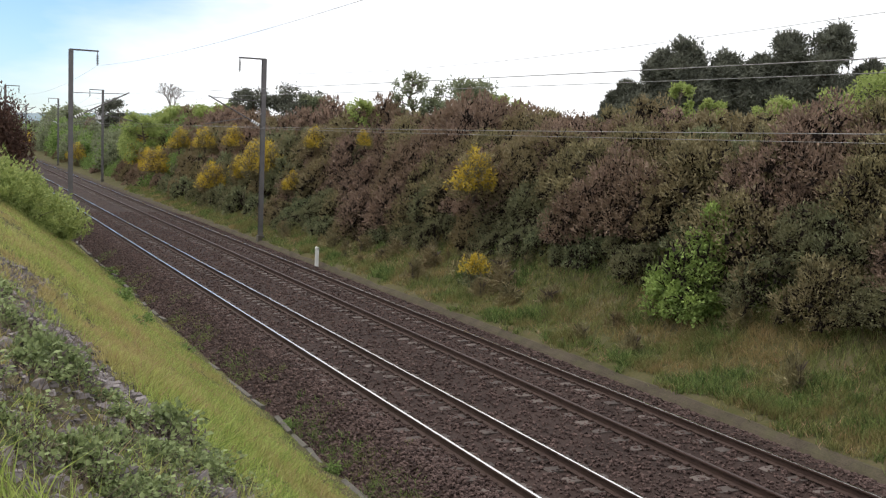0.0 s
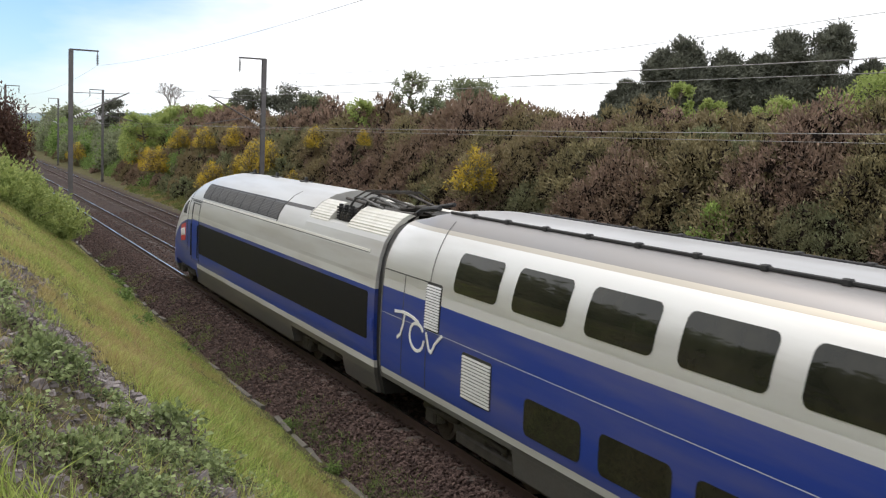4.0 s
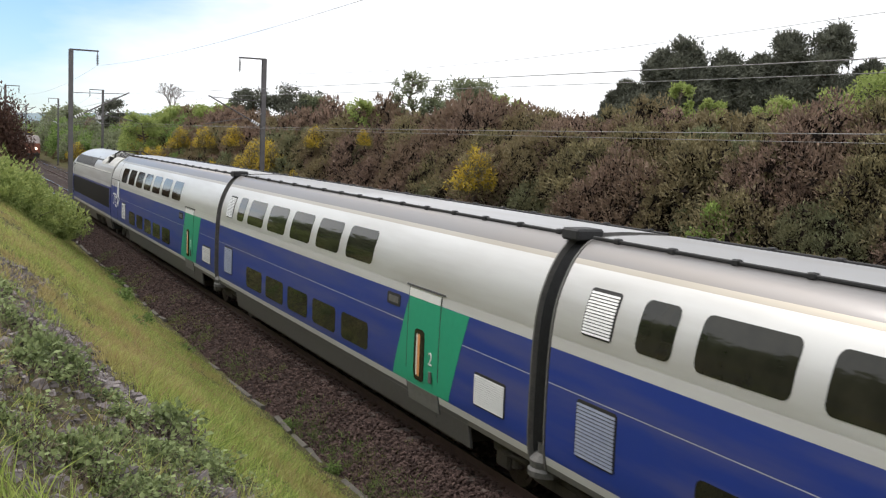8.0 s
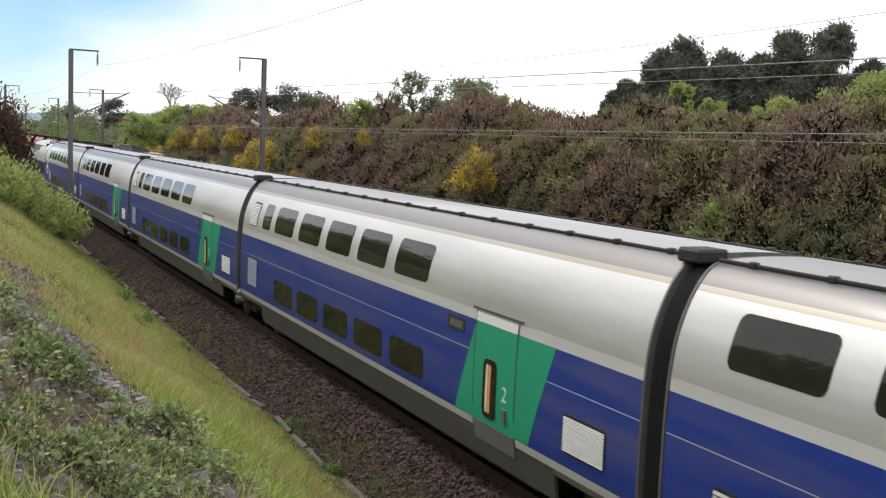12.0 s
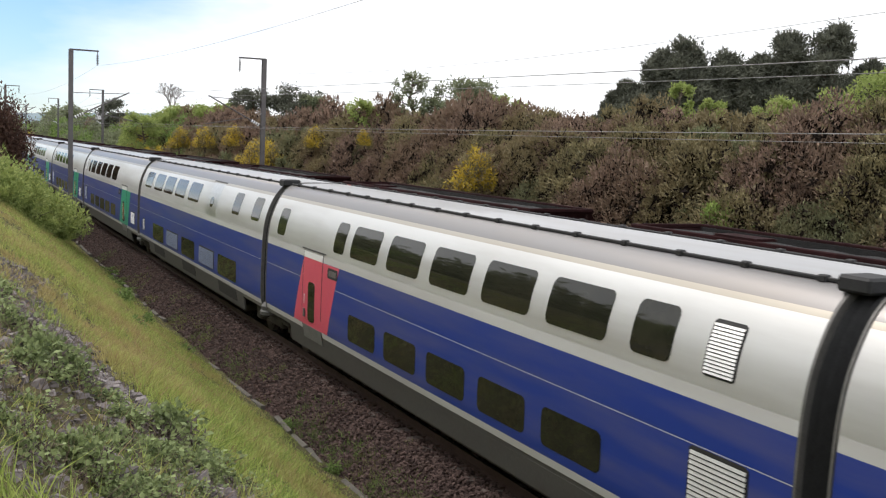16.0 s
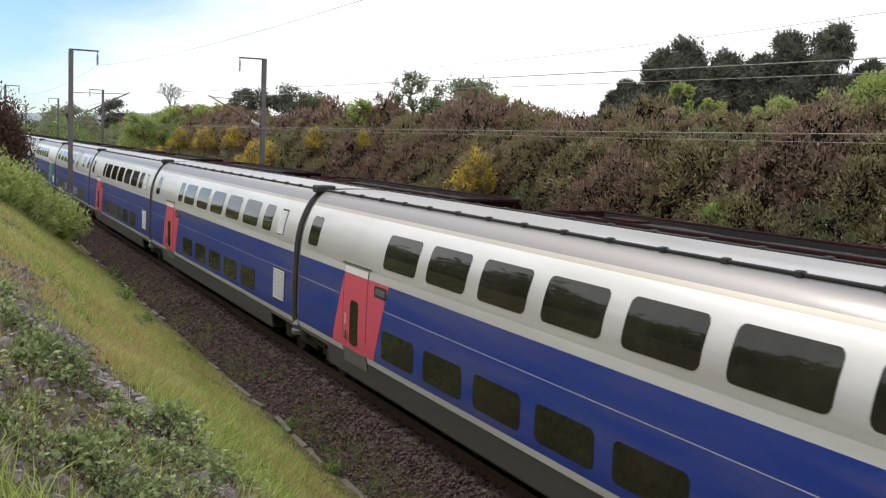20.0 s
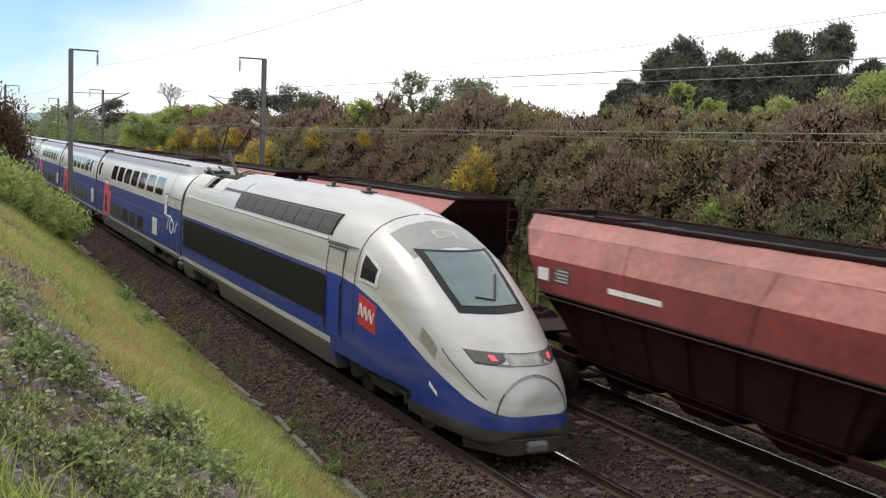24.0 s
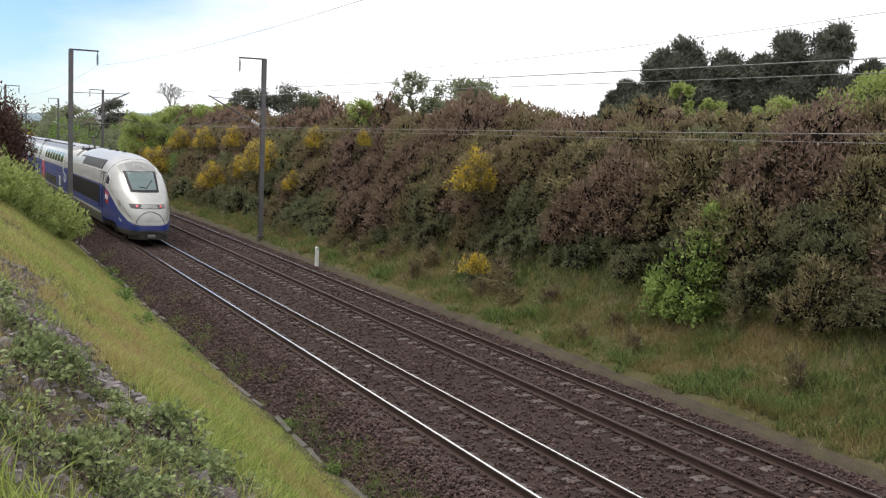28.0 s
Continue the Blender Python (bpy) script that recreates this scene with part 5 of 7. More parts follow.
        cu = [(-0.35, e * 6.95, 0.98), (-0.42, e * 7.12, 0.75), (-0.36, e * 7.3, 0.55), (-0.15, e * 7.42, 0.50)]
        bm = bmesh.new()
        for a, b in zip(cu, cu[1:]):
            rod(bm, a, b, 0.03, 7)
        part("brake_hose", bm, RUBBER, car)
        goods_bogie(car, e * 5.45)
    part("brake_lever", rods(((-1.33, -5.7, 1.16), (-1.33, -5.9, 1.24), 0.018), ((-1.33, -5.9, 1.24), (-1.33, -6.3, 1.20), 0.02), ((-1.33, -6.3, 1.20), (-1.33, -6.45, 1.02), 0.018), ((-1.33, -6.3, 1.20), (-1.33, -6.75, 1.22), 0.018)), HOSE_Y, car, "yellow brake lever")
    part("brake_lever", rods(((-1.33, 6.2, 1.14), (-1.33, 6.5, 1.24), 0.02), ((-1.33, 6.5, 1.24), (-1.33, 6.9, 1.12), 0.02), ((-1.33, 6.5, 1.24), (-1.33, 6.55, 1.0), 0.018)), HOSE_Y, car, "yellow brake lever")
    part("step_plate", boxes((-1.32, -0.9, 5.7, 6.3, 1.50, 1.56), (-1.2, -1.14, 5.95, 6.05, 1.24, 1.52), bevel=0.008), HOPPER_RUST, car)
    bm = bmesh.new()
    rod(bm, (-0.25, -5.35, 2.02), (0.75, -5.35, 2.02), 0.19, 18)
    rod(bm, (-0.28, -5.35, 2.02), (-0.25, -5.35, 2.02), 0.15, 18)
    part("air_tank", bm, TANK, car, "rusty brown air tank")
    part("equipment_box", boxes((-1.30, -0.9, -5.95, -5.2, 1.24, 1.60), bevel=0.02), HOPPER_RUST, car)
    for ya, yb, zz in ((-5.0, -4.4, 1.62), (-6.35, -5.85, 1.86)):
        part("step_plate", boxes((-1.32, -0.8, ya, yb, zz, zz + 0.04), bevel=0.008), HOPPER_RUST, car)
    part("step_post", rods(((-1.2, -6.1, 1.24), (-1.2, -6.1, 1.86), 0.03), ((-0.9, -6.1, 1.24), (-0.9, -6.1, 1.86), 0.03), ((-1.25, -4.7, 1.14), (-1.25, -4.7, 1.62), 0.025)), HOPPER_RUST, car)
    for s in (-1, 1):
        part("inner_lining", boxes((s * 0.74 - 0.01, s * 0.74 + 0.01, -5.8, 5.8, 3.55, 3.86)), COAL, car, "black inner lining")
        part("weld_seam", rods(((s * 1.135, -1.9, 3.50), (s * 1.365, -1.75, 2.99), 0.012), ((s * 1.135, 1.9, 3.50), (s * 1.365, 1.75, 2.99), 0.012), ((s * 1.365, -1.75, 2.99), (s * 1.365, -1.6, 2.34), 0.012), ((s * 1.365, 1.75, 2.99), (s * 1.365, 1.6, 2.34), 0.012)), HOPPER_LOW, car)
    # frame, pull rods and valves below
    part("centre_sill", boxes((-0.25, 0.25, -6.9, 6.9, 0.96, 1.18), bevel=0.02), HOPPER_DARK, car)
    part("discharge_gear", rods(((-1.0, -3.6, 1.10), (-1.0, 3.6, 1.10), 0.04), ((-0.95, -3.4, 0.92), (-0.95, 3.4, 0.92), 0.025)), HOPPER_DARK, car)
    # the load, heaped below the rim
    bm = bmesh.new()
    nx, ny = 6, 24
    rows = []
    for j in range(ny + 1):
        y = -5.7 + 11.4 * j / ny
        rows.append([bm.verts.new((-0.8 + 1.6 * i / nx, y, 3.74 + 0.13 * math.sin(math.pi * i / nx) * (0.6 + 0.4 * noise.noise((seed, y * 0.5, i * 0.3))) + 0.05 * noise.noise((i * 0.9, y * 2.1, seed)))) for i in range(nx + 1)])
    for a, b in zip(rows, rows[1:]):
        for i in range(nx):
            bm.faces.new((a[i], a[i + 1], b[i + 1], b[i]))
    part("load", bm, COAL, car, "load of black stone")
    part("top_catwalk", boxes((-0.84, -0.40, 2.6, 3.6, 3.90, 3.95)), HOPPER_DARK, car)
    return car


def marks(car, kind):
    """Painted markings on the side that faces the slope: plates and bars, plain shapes for sprayed paint."""
    def bars(y0, y1, z0, z1, rows, mat_, name, label):
        bm = bmesh.new()
        h = (z1 - z0) / rows
        for k in range(rows):
            box(bm, -1.372, -1.362, y0, y1 - (0.12 * (k % 3)), z0 + h * k, z0 + h * (k + 0.55))
        part(name, bm, mat_, car, label)

    if kind in ("plate", "white"):
        p = part("marking_plate", boxes((-1.37, -1.355, 3.55, 4.15, 2.55, 2.86)), PLATE, car, "dark plate with lines of small lettering")
        bm = bmesh.new()
        for k in range(4):
            box(bm, -1.376, -1.368, 3.60, 4.08 - 0.08 * (k % 2), 2.58 + 0.07 * k, 2.61 + 0.07 * k)
        part("lettering", bm, GREY_P, p)
    if kind == "white":
        bars(0.6, 2.2, 2.60, 2.78, 1, WHITE_MARK, "white_label", "white lettered panel")
        part("panel", boxes((-1.37, -1.355, 4.35, 4.75, 2.55, 2.80)), WHITE_MARK, car, "small white label")
    if kind == "yellow":
        for y0, y1, f0, f1 in ((-2.4, -1.3, 0.35, 0.95), (-1.35, -0.2, 0.4, 0.95), (-0.1, 1.0, 0.35, 0.9)):
            bm = bmesh.new()
            top, low = [], []
            for k in range(7):
                y = y0 + (y1 - y0) * k / 6
                fa = f0 + 0.10 * math.sin(k * 2.3 + y0)
                fb = f1 + 0.12 * math.sin(k * 1.7 + y1) - 0.12 * abs(k - 3) / 3
                for f, row in ((fa, top), (fb, low)):
                    row.append(bm.verts.new((-(1.12 + 0.24 * f) - 0.016, y, 3.52 - 0.52 * f + 0.008)))
            for k in range(6):
                bm.faces.new((top[k], top[k + 1], low[k + 1], low[k]))
            bmesh.ops.solidify(bm, geom=bm.faces[:], thickness=0.008)
            part("sprayed_paint", bm, YELLOW_P, car, "pale yellow sprayed paint patch")
        for y0, y1, za, zb in ((0.55, 1.5, 2.62, 3.0), (-0.55, 0.5, 2.5, 3.0), (-1.7, -0.6, 2.56, 2.99)):
            p = part("sprayed_panel", boxes((-1.378, -1.360, y0, y1, za, zb), bevel=0.004), GOLD_P, car, "deep yellow sprayed patch")
            part("dark_strokes", rods(((-1.38, y0 + 0.2, za + 0.06), (-1.38, y0 + 0.3, zb - 0.1), 0.022), ((-1.38, y0 + 0.3, zb - 0.1), (-1.38, y0 + 0.5, za + 0.12), 0.022), ((-1.38, y0 + 0.5, za + 0.12), (-1.38, y0 + 0.65, zb - 0.08), 0.022)), PLATE, p)
        part("panel", boxes((-1.372, -1.356, 2.0, 2.55, 2.42, 2.86)), GREY_P, car, "pale square panel")
        bars(3.2, 3.6, 2.5, 2.85, 3, GREY_P, "lettering", "faded grey lettering")
    if kind == "panel":
        p = part("marking_plate", boxes((-1.374, -1.356, -4.2, -3.72, 2.46, 2.84)), PLATE, car, "dark plate with lines of small lettering")
        for k in range(5):
            part("lettering", boxes((-1.382, -1.372, -4.14, -3.80 - 0.05 * (k % 2), 2.49 + 0.066 * k, 2.515 + 0.066 * k)), GREY_P, p)
        bars(3.4, 4.4, 2.5, 2.8, 3, GREY_P, "lettering", "faded grey lettering")
    if kind == "band":
        part("yellow_panel", boxes((-1.374, -1.356, -1.05, 1.45, 2.50, 2.80)), GOLD_P, car, "large yellow painted panel")


def locomotive():
    car = thing("locomotive", "boxy orange and grey electric locomotive with lit headlamps", "locomotive")
    ORANGE = surf("orange_locomotive_paint", (0.22, 0.075, 0.045), (0.30, 0.10, 0.06), rough=0.45, dirt=(0.15, 0.08, 0.06), dirt_amount=0.3)
    LGREY = surf("light_grey_locomotive_paint", (0.30, 0.26, 0.25), (0.40, 0.35, 0.33), rough=0.5, dirt=(0.2, 0.15, 0.13), dirt_amount=0.4)

    # nose leads towards -y; local y = 0 is the leading buffer beam, body runs to +17.4
    def sec(y, w, z1, z0=1.0):
        return [(-w, y, z0), (w, y, z0), (w, y, z1 - 0.45), (w - 0.28, y, z1), (-w + 0.28, y, z1), (-w, y, z1 - 0.45)]

    part("body", loft([sec(0.9, 1.38, 2.6), sec(1.0, 1.44, 2.75), sec(1.7, 1.47, 3.72), sec(15.7, 1.47, 3.72), sec(16.4, 1.44, 2.75), sec(16.5, 1.38, 2.6)]), LGREY, car)
    part("front_panel", boxes((-1.40, 1.40, 0.84, 0.90, 1.05, 2.55), bevel=0.02), ORANGE, car, "orange front panel")
    q = [[(-1.2, 0.98, 2.66), (1.2, 0.98, 2.66), (1.2, 1.60, 3.45), (-1.2, 1.60, 3.45)], [(-1.2, 1.05, 2.66), (1.2, 1.05, 2.66), (1.2, 1.67, 3.45), (-1.2, 1.67, 3.45)]]
    part("windscreen", loft(q), BLACK_BAND, car, "dark windscreen")
    part("waist_stripe", boxes((-1.485, -1.465, 1.7, 15.7, 1.5, 2.2)), ORANGE, car)
    part("side_grille", boxes((-1.49, -1.465, 4.5, 12.5, 2.55, 3.15)), LOUVRE, car)
    part("cab_window", boxes((-1.49, -1.46, 2.1, 2.9, 2.55, 3.15)), GLASS, car)
    LAMP = glow("headlamp", (1.0, 0.78, 0.62), 5.0)
    for s in (-1, 1):
        part("headlamp", rods(((s * 0.82, 0.80, 1.75), (s * 0.82, 0.86, 1.75), 0.16), n=16), LAMP, car, "glowing headlamp")
        part("buffer", rods(((s * 0.875, 0.2, 1.06), (s * 0.875, 0.85, 1.06), 0.12), ((s * 0.875, 0.0, 1.06), (s * 0.875, 0.05, 1.06), 0.24), ((s * 0.875, 0.0, 1.06), (s * 0.875, 0.2, 1.06), 0.09), n=14), DARK_STEEL, car)
    part("frame", boxes((-1.35, 1.35, 0.8, 16.6, 0.72, 1.04), (-1.3, 1.3, 0.9, 1.4, 0.30, 0.75), (-1.1, 1.1, 6.8, 10.6, 0.4, 0.75), bevel=0.02), DARK_STEEL, car)
    part("roof_housing", loft([[(-0.62, 3.5, 3.70), (0.62, 3.5, 3.70), (0.62, 3.7, 3.98), (-0.62, 3.7, 4.16)], [(-0.62, 8.6, 3.70), (0.62, 8.6, 3.70), (0.62, 8.4, 3.98), (-0.62, 8.4, 4.16)]]), LOUVRE, car, "long black ventilator housing on the roof")
    part("housing_lid", boxes((-0.70, -0.34, 3.55, 8.5, 4.16, 4.20), bevel=0.01), SPRING_GREY, car, "grey housing lid")
    for y in (3.45, 8.75):
        part("housing_brace", rods(((-0.6, y, 3.70), (-0.6, y + (0.25 if y < 5 else -0.25), 4.14), 0.05)), GREY_STEEL, car)
    part("roof_gear", boxes((-0.75, 0.75, 9.4, 13.2, 3.70, 3.82), (-0.5, -0.1, 12.2, 12.9, 3.80, 4.02), (0.2, 0.6, 9.6, 10.2, 3.80, 3.98), bevel=0.03), GREY_STEEL, car)
    p = part("pantograph", boxes((-0.5, 0.5, 10.1, 11.6, 3.84, 3.92)), DARK_STEEL, car, "raised single-arm pantograph")
    part("lower_arm", rods(((0, 10.9, 3.92), (0, 9.6, 4.66), 0.05), ((0.12, 11.3, 3.92), (0.1, 9.7, 4.60), 0.02)), DARK_STEEL, p)
    part("upper_arm", rods(((-0.2, 9.6, 4.66), (-0.35, 11.6, 5.5), 0.025), ((0.2, 9.6, 4.66), (0.35, 11.6, 5.5), 0.025)), DARK_STEEL, p)
    part("contact_head", boxes((-0.8, 0.8, 11.4, 11.46, 5.5, 5.55), (-0.8, 0.8, 11.74, 11.8, 5.5, 5.55)), DARK_STEEL, p)
    goods_bogie(car, 3.6)
    goods_bogie(car, 13.8)
    return car


PITCH = 15.68


def goods_train():
    out = [(locomotive(), -0.7)]
    kinds = {"plate": "faded red hopper wagon with a small dark plate", "white": "red hopper wagon with white lettered panel", "yellow": "red hopper wagon with yellow sprayed paint",
             "panel": "faded red hopper wagon with a dark square plate", "band": "red hopper wagon with large yellow side panel", "plain": "faded red hopper wagon with dark ends"}
    # the rake from the locomotive back; the last five are as they pass the slope
    order = ["plain", "plate", "panel", "plain", "white", "plain", "plate", "plain", "panel", "plain", "plate", "plain", "white", "plain", "band", "white", "plate", "plate", "white", "panel", "yellow", "plate"]
    masters = {}
    for i, kind in enumerate(order):
        y = 17.5 + PITCH * (i + 0.5)
        if kind not in masters:
            masters[kind] = hopper_wagon(kinds[kind], len(masters) * 7 + 3)
            marks(masters[kind], kind)
            out.append((masters[kind], y))
        else:
            out.append((copy_thing(masters[kind], pose(0, 0, 0)), y))
    # the last wagon carries the tail lamp
    last = out[-1][0]
    last["label"] = "faded red hopper wagon with a yellow tail lamp"
    part("tail_lamp", boxes((-1.08, -0.88, 6.55, 6.75, 1.55, 1.85), (-1.0, -0.96, 6.62, 6.68, 1.2, 1.58), bevel=0.01), GOLD_P, last, "yellow tail lamp on a bracket")
    part("brake_wheel", rods(((-1.30, 6.2, 1.30), (-1.30, 6.7, 1.22), 0.03), ((-1.30, 6.7, 1.22), (-1.30, 7.3, 1.36), 0.03), ((-1.30, 7.3, 1.36), (-1.0, 7.4, 1.36), 0.03)), GREY_P, last, "pale brake lever")
    return out


FREIGHT = goods_train()

# ---- plants ----
SPENT = leafy("spent_gorse", (0.056, 0.037, 0.031), (0.45, 0.315, 0.24), (0.23, 0.165, 0.11), trans=0.1, clump=2.6)
OLIVE = leafy("olive_gorse", (0.046, 0.047, 0.025), (0.43, 0.37, 0.195), (0.24, 0.19, 0.105), trans=0.1, clump=2.6)
DEEP = leafy("deep_green_gorse", (0.037, 0.047, 0.027), (0.37, 0.41, 0.22), (0.20, 0.185, 0.10), trans=0.1, clump=2.6)
MAROON = leafy("red_brown_leaves", (0.035, 0.020, 0.017), (0.17, 0.095, 0.07), trans=0.1, clump=1.4)
# near-black twigs stand in for the shade in gaps between sprays
SHADE_TWIG = surf("shade_dark_inner_twigs", (0.014, 0.011, 0.010), (0.040, 0.031, 0.027), rough=1.0, islands=True, spec=0.05)
BLOOM = leafy("yellow_blossom", (0.50, 0.36, 0.035), (0.70, 0.54, 0.10))
FRESH = leafy("fresh_green_leaves", (0.095, 0.16, 0.04), (0.29, 0.39, 0.13), trans=0.35)
SPRING = leafy("pale_spring_leaves", (0.20, 0.27, 0.075), (0.46, 0.52, 0.19), trans=0.45, clump=1.2)
MEADOW = leafy("pale_green_leaves", (0.13, 0.19, 0.05), (0.50, 0.55, 0.20), trans=0.4, clump=1.6)
PINE = leafy("dark_pine_needles", (0.060, 0.068, 0.052), (0.20, 0.205, 0.16), trans=0.2, clump=0.9)
DUSKY = leafy("dusky_green_leaves", (0.12, 0.14, 0.085), (0.32, 0.35, 0.21), trans=0.4, clump=1.0)
LEAFY = leafy("mid_green_leaves", (0.055, 0.10, 0.022), (0.45, 0.58, 0.17), trans=0.32, clump=1.6)
BRAMBLE = leafy("bramble_leaves", (0.028, 0.046, 0.018), (0.42, 0.50, 0.22), trans=0.3, clump=7.0)
BARK = surf("grey_brown_bark", (0.06, 0.045, 0.035), (0.13, 0.10, 0.08), rough=0.95, scale=6, fine=30, bump=0.5)


def grass_material(name, c1, c2, dry, amount):
    m = leafy(name, c1, c2, trans=0.3)
    nt = m.node_tree
    p = nt.nodes["Principled BSDF"]
    old = p.inputs["Base Color"].links[0].from_socket
    co = node(nt, "ShaderNodeTexCoord").outputs["Object"]
    n = node(nt, "ShaderNodeTexNoise", {"Vector": co, "Scale": 0.55, "Detail": 4.0, "Roughness": 0.6})
    f = node(nt, "ShaderNodeMapRange", {"Value": n.outputs[0], "From Min": 0.46, "From Max": 0.62, "To Max": amount})
    col = node(nt, "ShaderNodeMix", {0: f.outputs[0], 6: old, 7: (*dry, 1)}, data_type="RGBA").outputs[2]
    nt.links.new(col, p.inputs["Base Color"])
    for q in nt.nodes:
        if q.type == "BSDF_TRANSLUCENT":
            nt.links.new(col, q.inputs["Color"])
    return m


GRASS = grass_material("fresh_grass", (0.17, 0.24, 0.055), (0.54, 0.62, 0.18), (0.52, 0.33, 0.19), 0.55)
STRAW = leafy("dry_straw", (0.26, 0.15, 0.085), (0.58, 0.40, 0.24), trans=0.2)
TUFT = grass_material("lush_verge_grass", (0.035, 0.07, 0.018), (0.26, 0.34, 0.11), (0.27, 0.21, 0.09), 0.6)
VERGE = grass_material("rough_verge_grass", (0.055, 0.078, 0.024), (0.30, 0.33, 0.115), (0.37, 0.26, 0.13), 0.72)
RNG = np.random.default_rng(11)


def tri_mesh(name, tris, material):
    """A mesh of loose triangles from an array (n, 3, 3)."""
    me = bpy.data.meshes.new(name)
    n = len(tris)
    me.vertices.add(3 * n)
    me.vertices.foreach_set("co", np.ascontiguousarray(tris, dtype=np.float32).ravel())
    me.loops.add(3 * n)
    me.loops.foreach_set("vertex_index", np.arange(3 * n, dtype=np.int32))
    me.polygons.add(n)
    me.polygons.foreach_set("loop_start", np.arange(0, 3 * n, 3, dtype=np.int32))
    me.update(calc_edges=True)
    me.materials.append(material)
    return me


def unit(v):
    return v / np.maximum(1e-9, np.linalg.norm(v, axis=-1, keepdims=True))


def sprigs(points, out, length, width, spread=0.7):
    """Small pointed leaves at points, growing roughly along out."""
    n = len(points)
    d = unit(out + spread * RNG.normal(size=(n, 3)))
    s = unit(np.cross(d, RNG.normal(size=(n, 3))))
    le = length * RNG.uniform(0.6, 1.4, (n, 1))
    w = width * RNG.uniform(0.6, 1.4, (n, 1))
    return np.stack([points - s * w / 2, points + s * w / 2, points + d * le], 1)


def blades4(points, out, length, width, spread=0.7):
    """Broad leaves: two triangles each, joined along the middle."""
    n = len(points)
    d = unit(out + spread * RNG.normal(size=(n, 3)))
    s = unit(np.cross(d, RNG.normal(size=(n, 3))))
    le = length * RNG.uniform(0.6, 1.4, (n, 1))
    w = width * RNG.uniform(0.6, 1.3, (n, 1))
    mid = points + d * le * 0.5
    a = np.stack([points, mid + s * w / 2, mid - s * w / 2], 1)
    b = np.stack([points + d * le, mid - s * w / 2, mid + s * w / 2], 1)
    return np.concatenate([a, b])


def clump_points(n, rx, ry, rz, lumps, rough=0.32, squash=0.0):
    """Points on the skins of many overlapping lumps that make up a crown; and the way out of it."""
    c = RNG.normal(size=(lumps, 3))
    c = unit(c) * RNG.uniform(0.35, 0.86, (lumps, 1))
    c[:, 2] = np.abs(c[:, 2]) * 1.0 - squash
    r = RNG.uniform(rough * 0.6, rough * 1.25, lumps)
    k = RNG.integers(0, lumps, n)
    d = unit(RNG.normal(size=(n, 3)))
    d[:, 2] = d[:, 2] * 1.15 + 0.15
    p = c[k] + d * r[k][:, None] * RNG.uniform(0.55, 1.08, (n, 1))
    o = unit(d + 0.5 * unit(p))
    return p * (rx, ry, rz), o


def stems(radius, height, count, r=0.03):
    bm = bmesh.new()
    rnd = random.Random(count * 31)
    for k in range(count):
        a = rnd.uniform(0, 6.28)
        d = rnd.uniform(0.2, 0.8) * radius
        mid = Vector((0.4 * d * math.cos(a), 0.4 * d * math.sin(a), height * 0.45))
        rod(bm, (rnd.uniform(-0.03, 0.03), rnd.uniform(-0.03, 0.03), -0.25), mid, r, 5, r * 0.7)
        rod(bm, mid, (d * math.cos(a), d * math.sin(a), height * 0.62), r * 0.7, 5, r * 0.2)
    return bm


def bush_master(name, label, category, group, material, n, rx, rz, lumps, length, width, rough=0.34, bloom=0, broad=False, at=None, squash=0.15, bloom_top=0.3, woody=7):
    t = thing(name, label, category, group, at=at)
    if woody:
        part("woody_base", stems(rx, rz, woody), BARK, t)
    p, o = clump_points(n, rx, rx, rz, lumps, rough, squash)
    p[:, 2] += 0.12 * rz
    keep = p[:, 2] > -0.15
    p, o = p[keep], o[keep]
    tri = blades4(p, o, length, width) if broad else sprigs(p, o + (0, 0, 0.55), length, width, 0.6)
    part("foliage", tri_mesh("foliage", tri, material), None, t)
    if bloom:
        q, o = clump_points(bloom * 3, rx * 1.02, rx * 1.02, rz * 1.02, lumps, rough, squash)
        q[:, 2] += 0.14 * rz
        k = q[:, 2] > bloom_top * rz
        q, o = q[k][:bloom], o[k][:bloom]
        part("blossom", tri_mesh("blossom", sprigs(q, o, length * 0.9, width * 1.1), BLOOM), None, t, "yellow blossom")
    return t


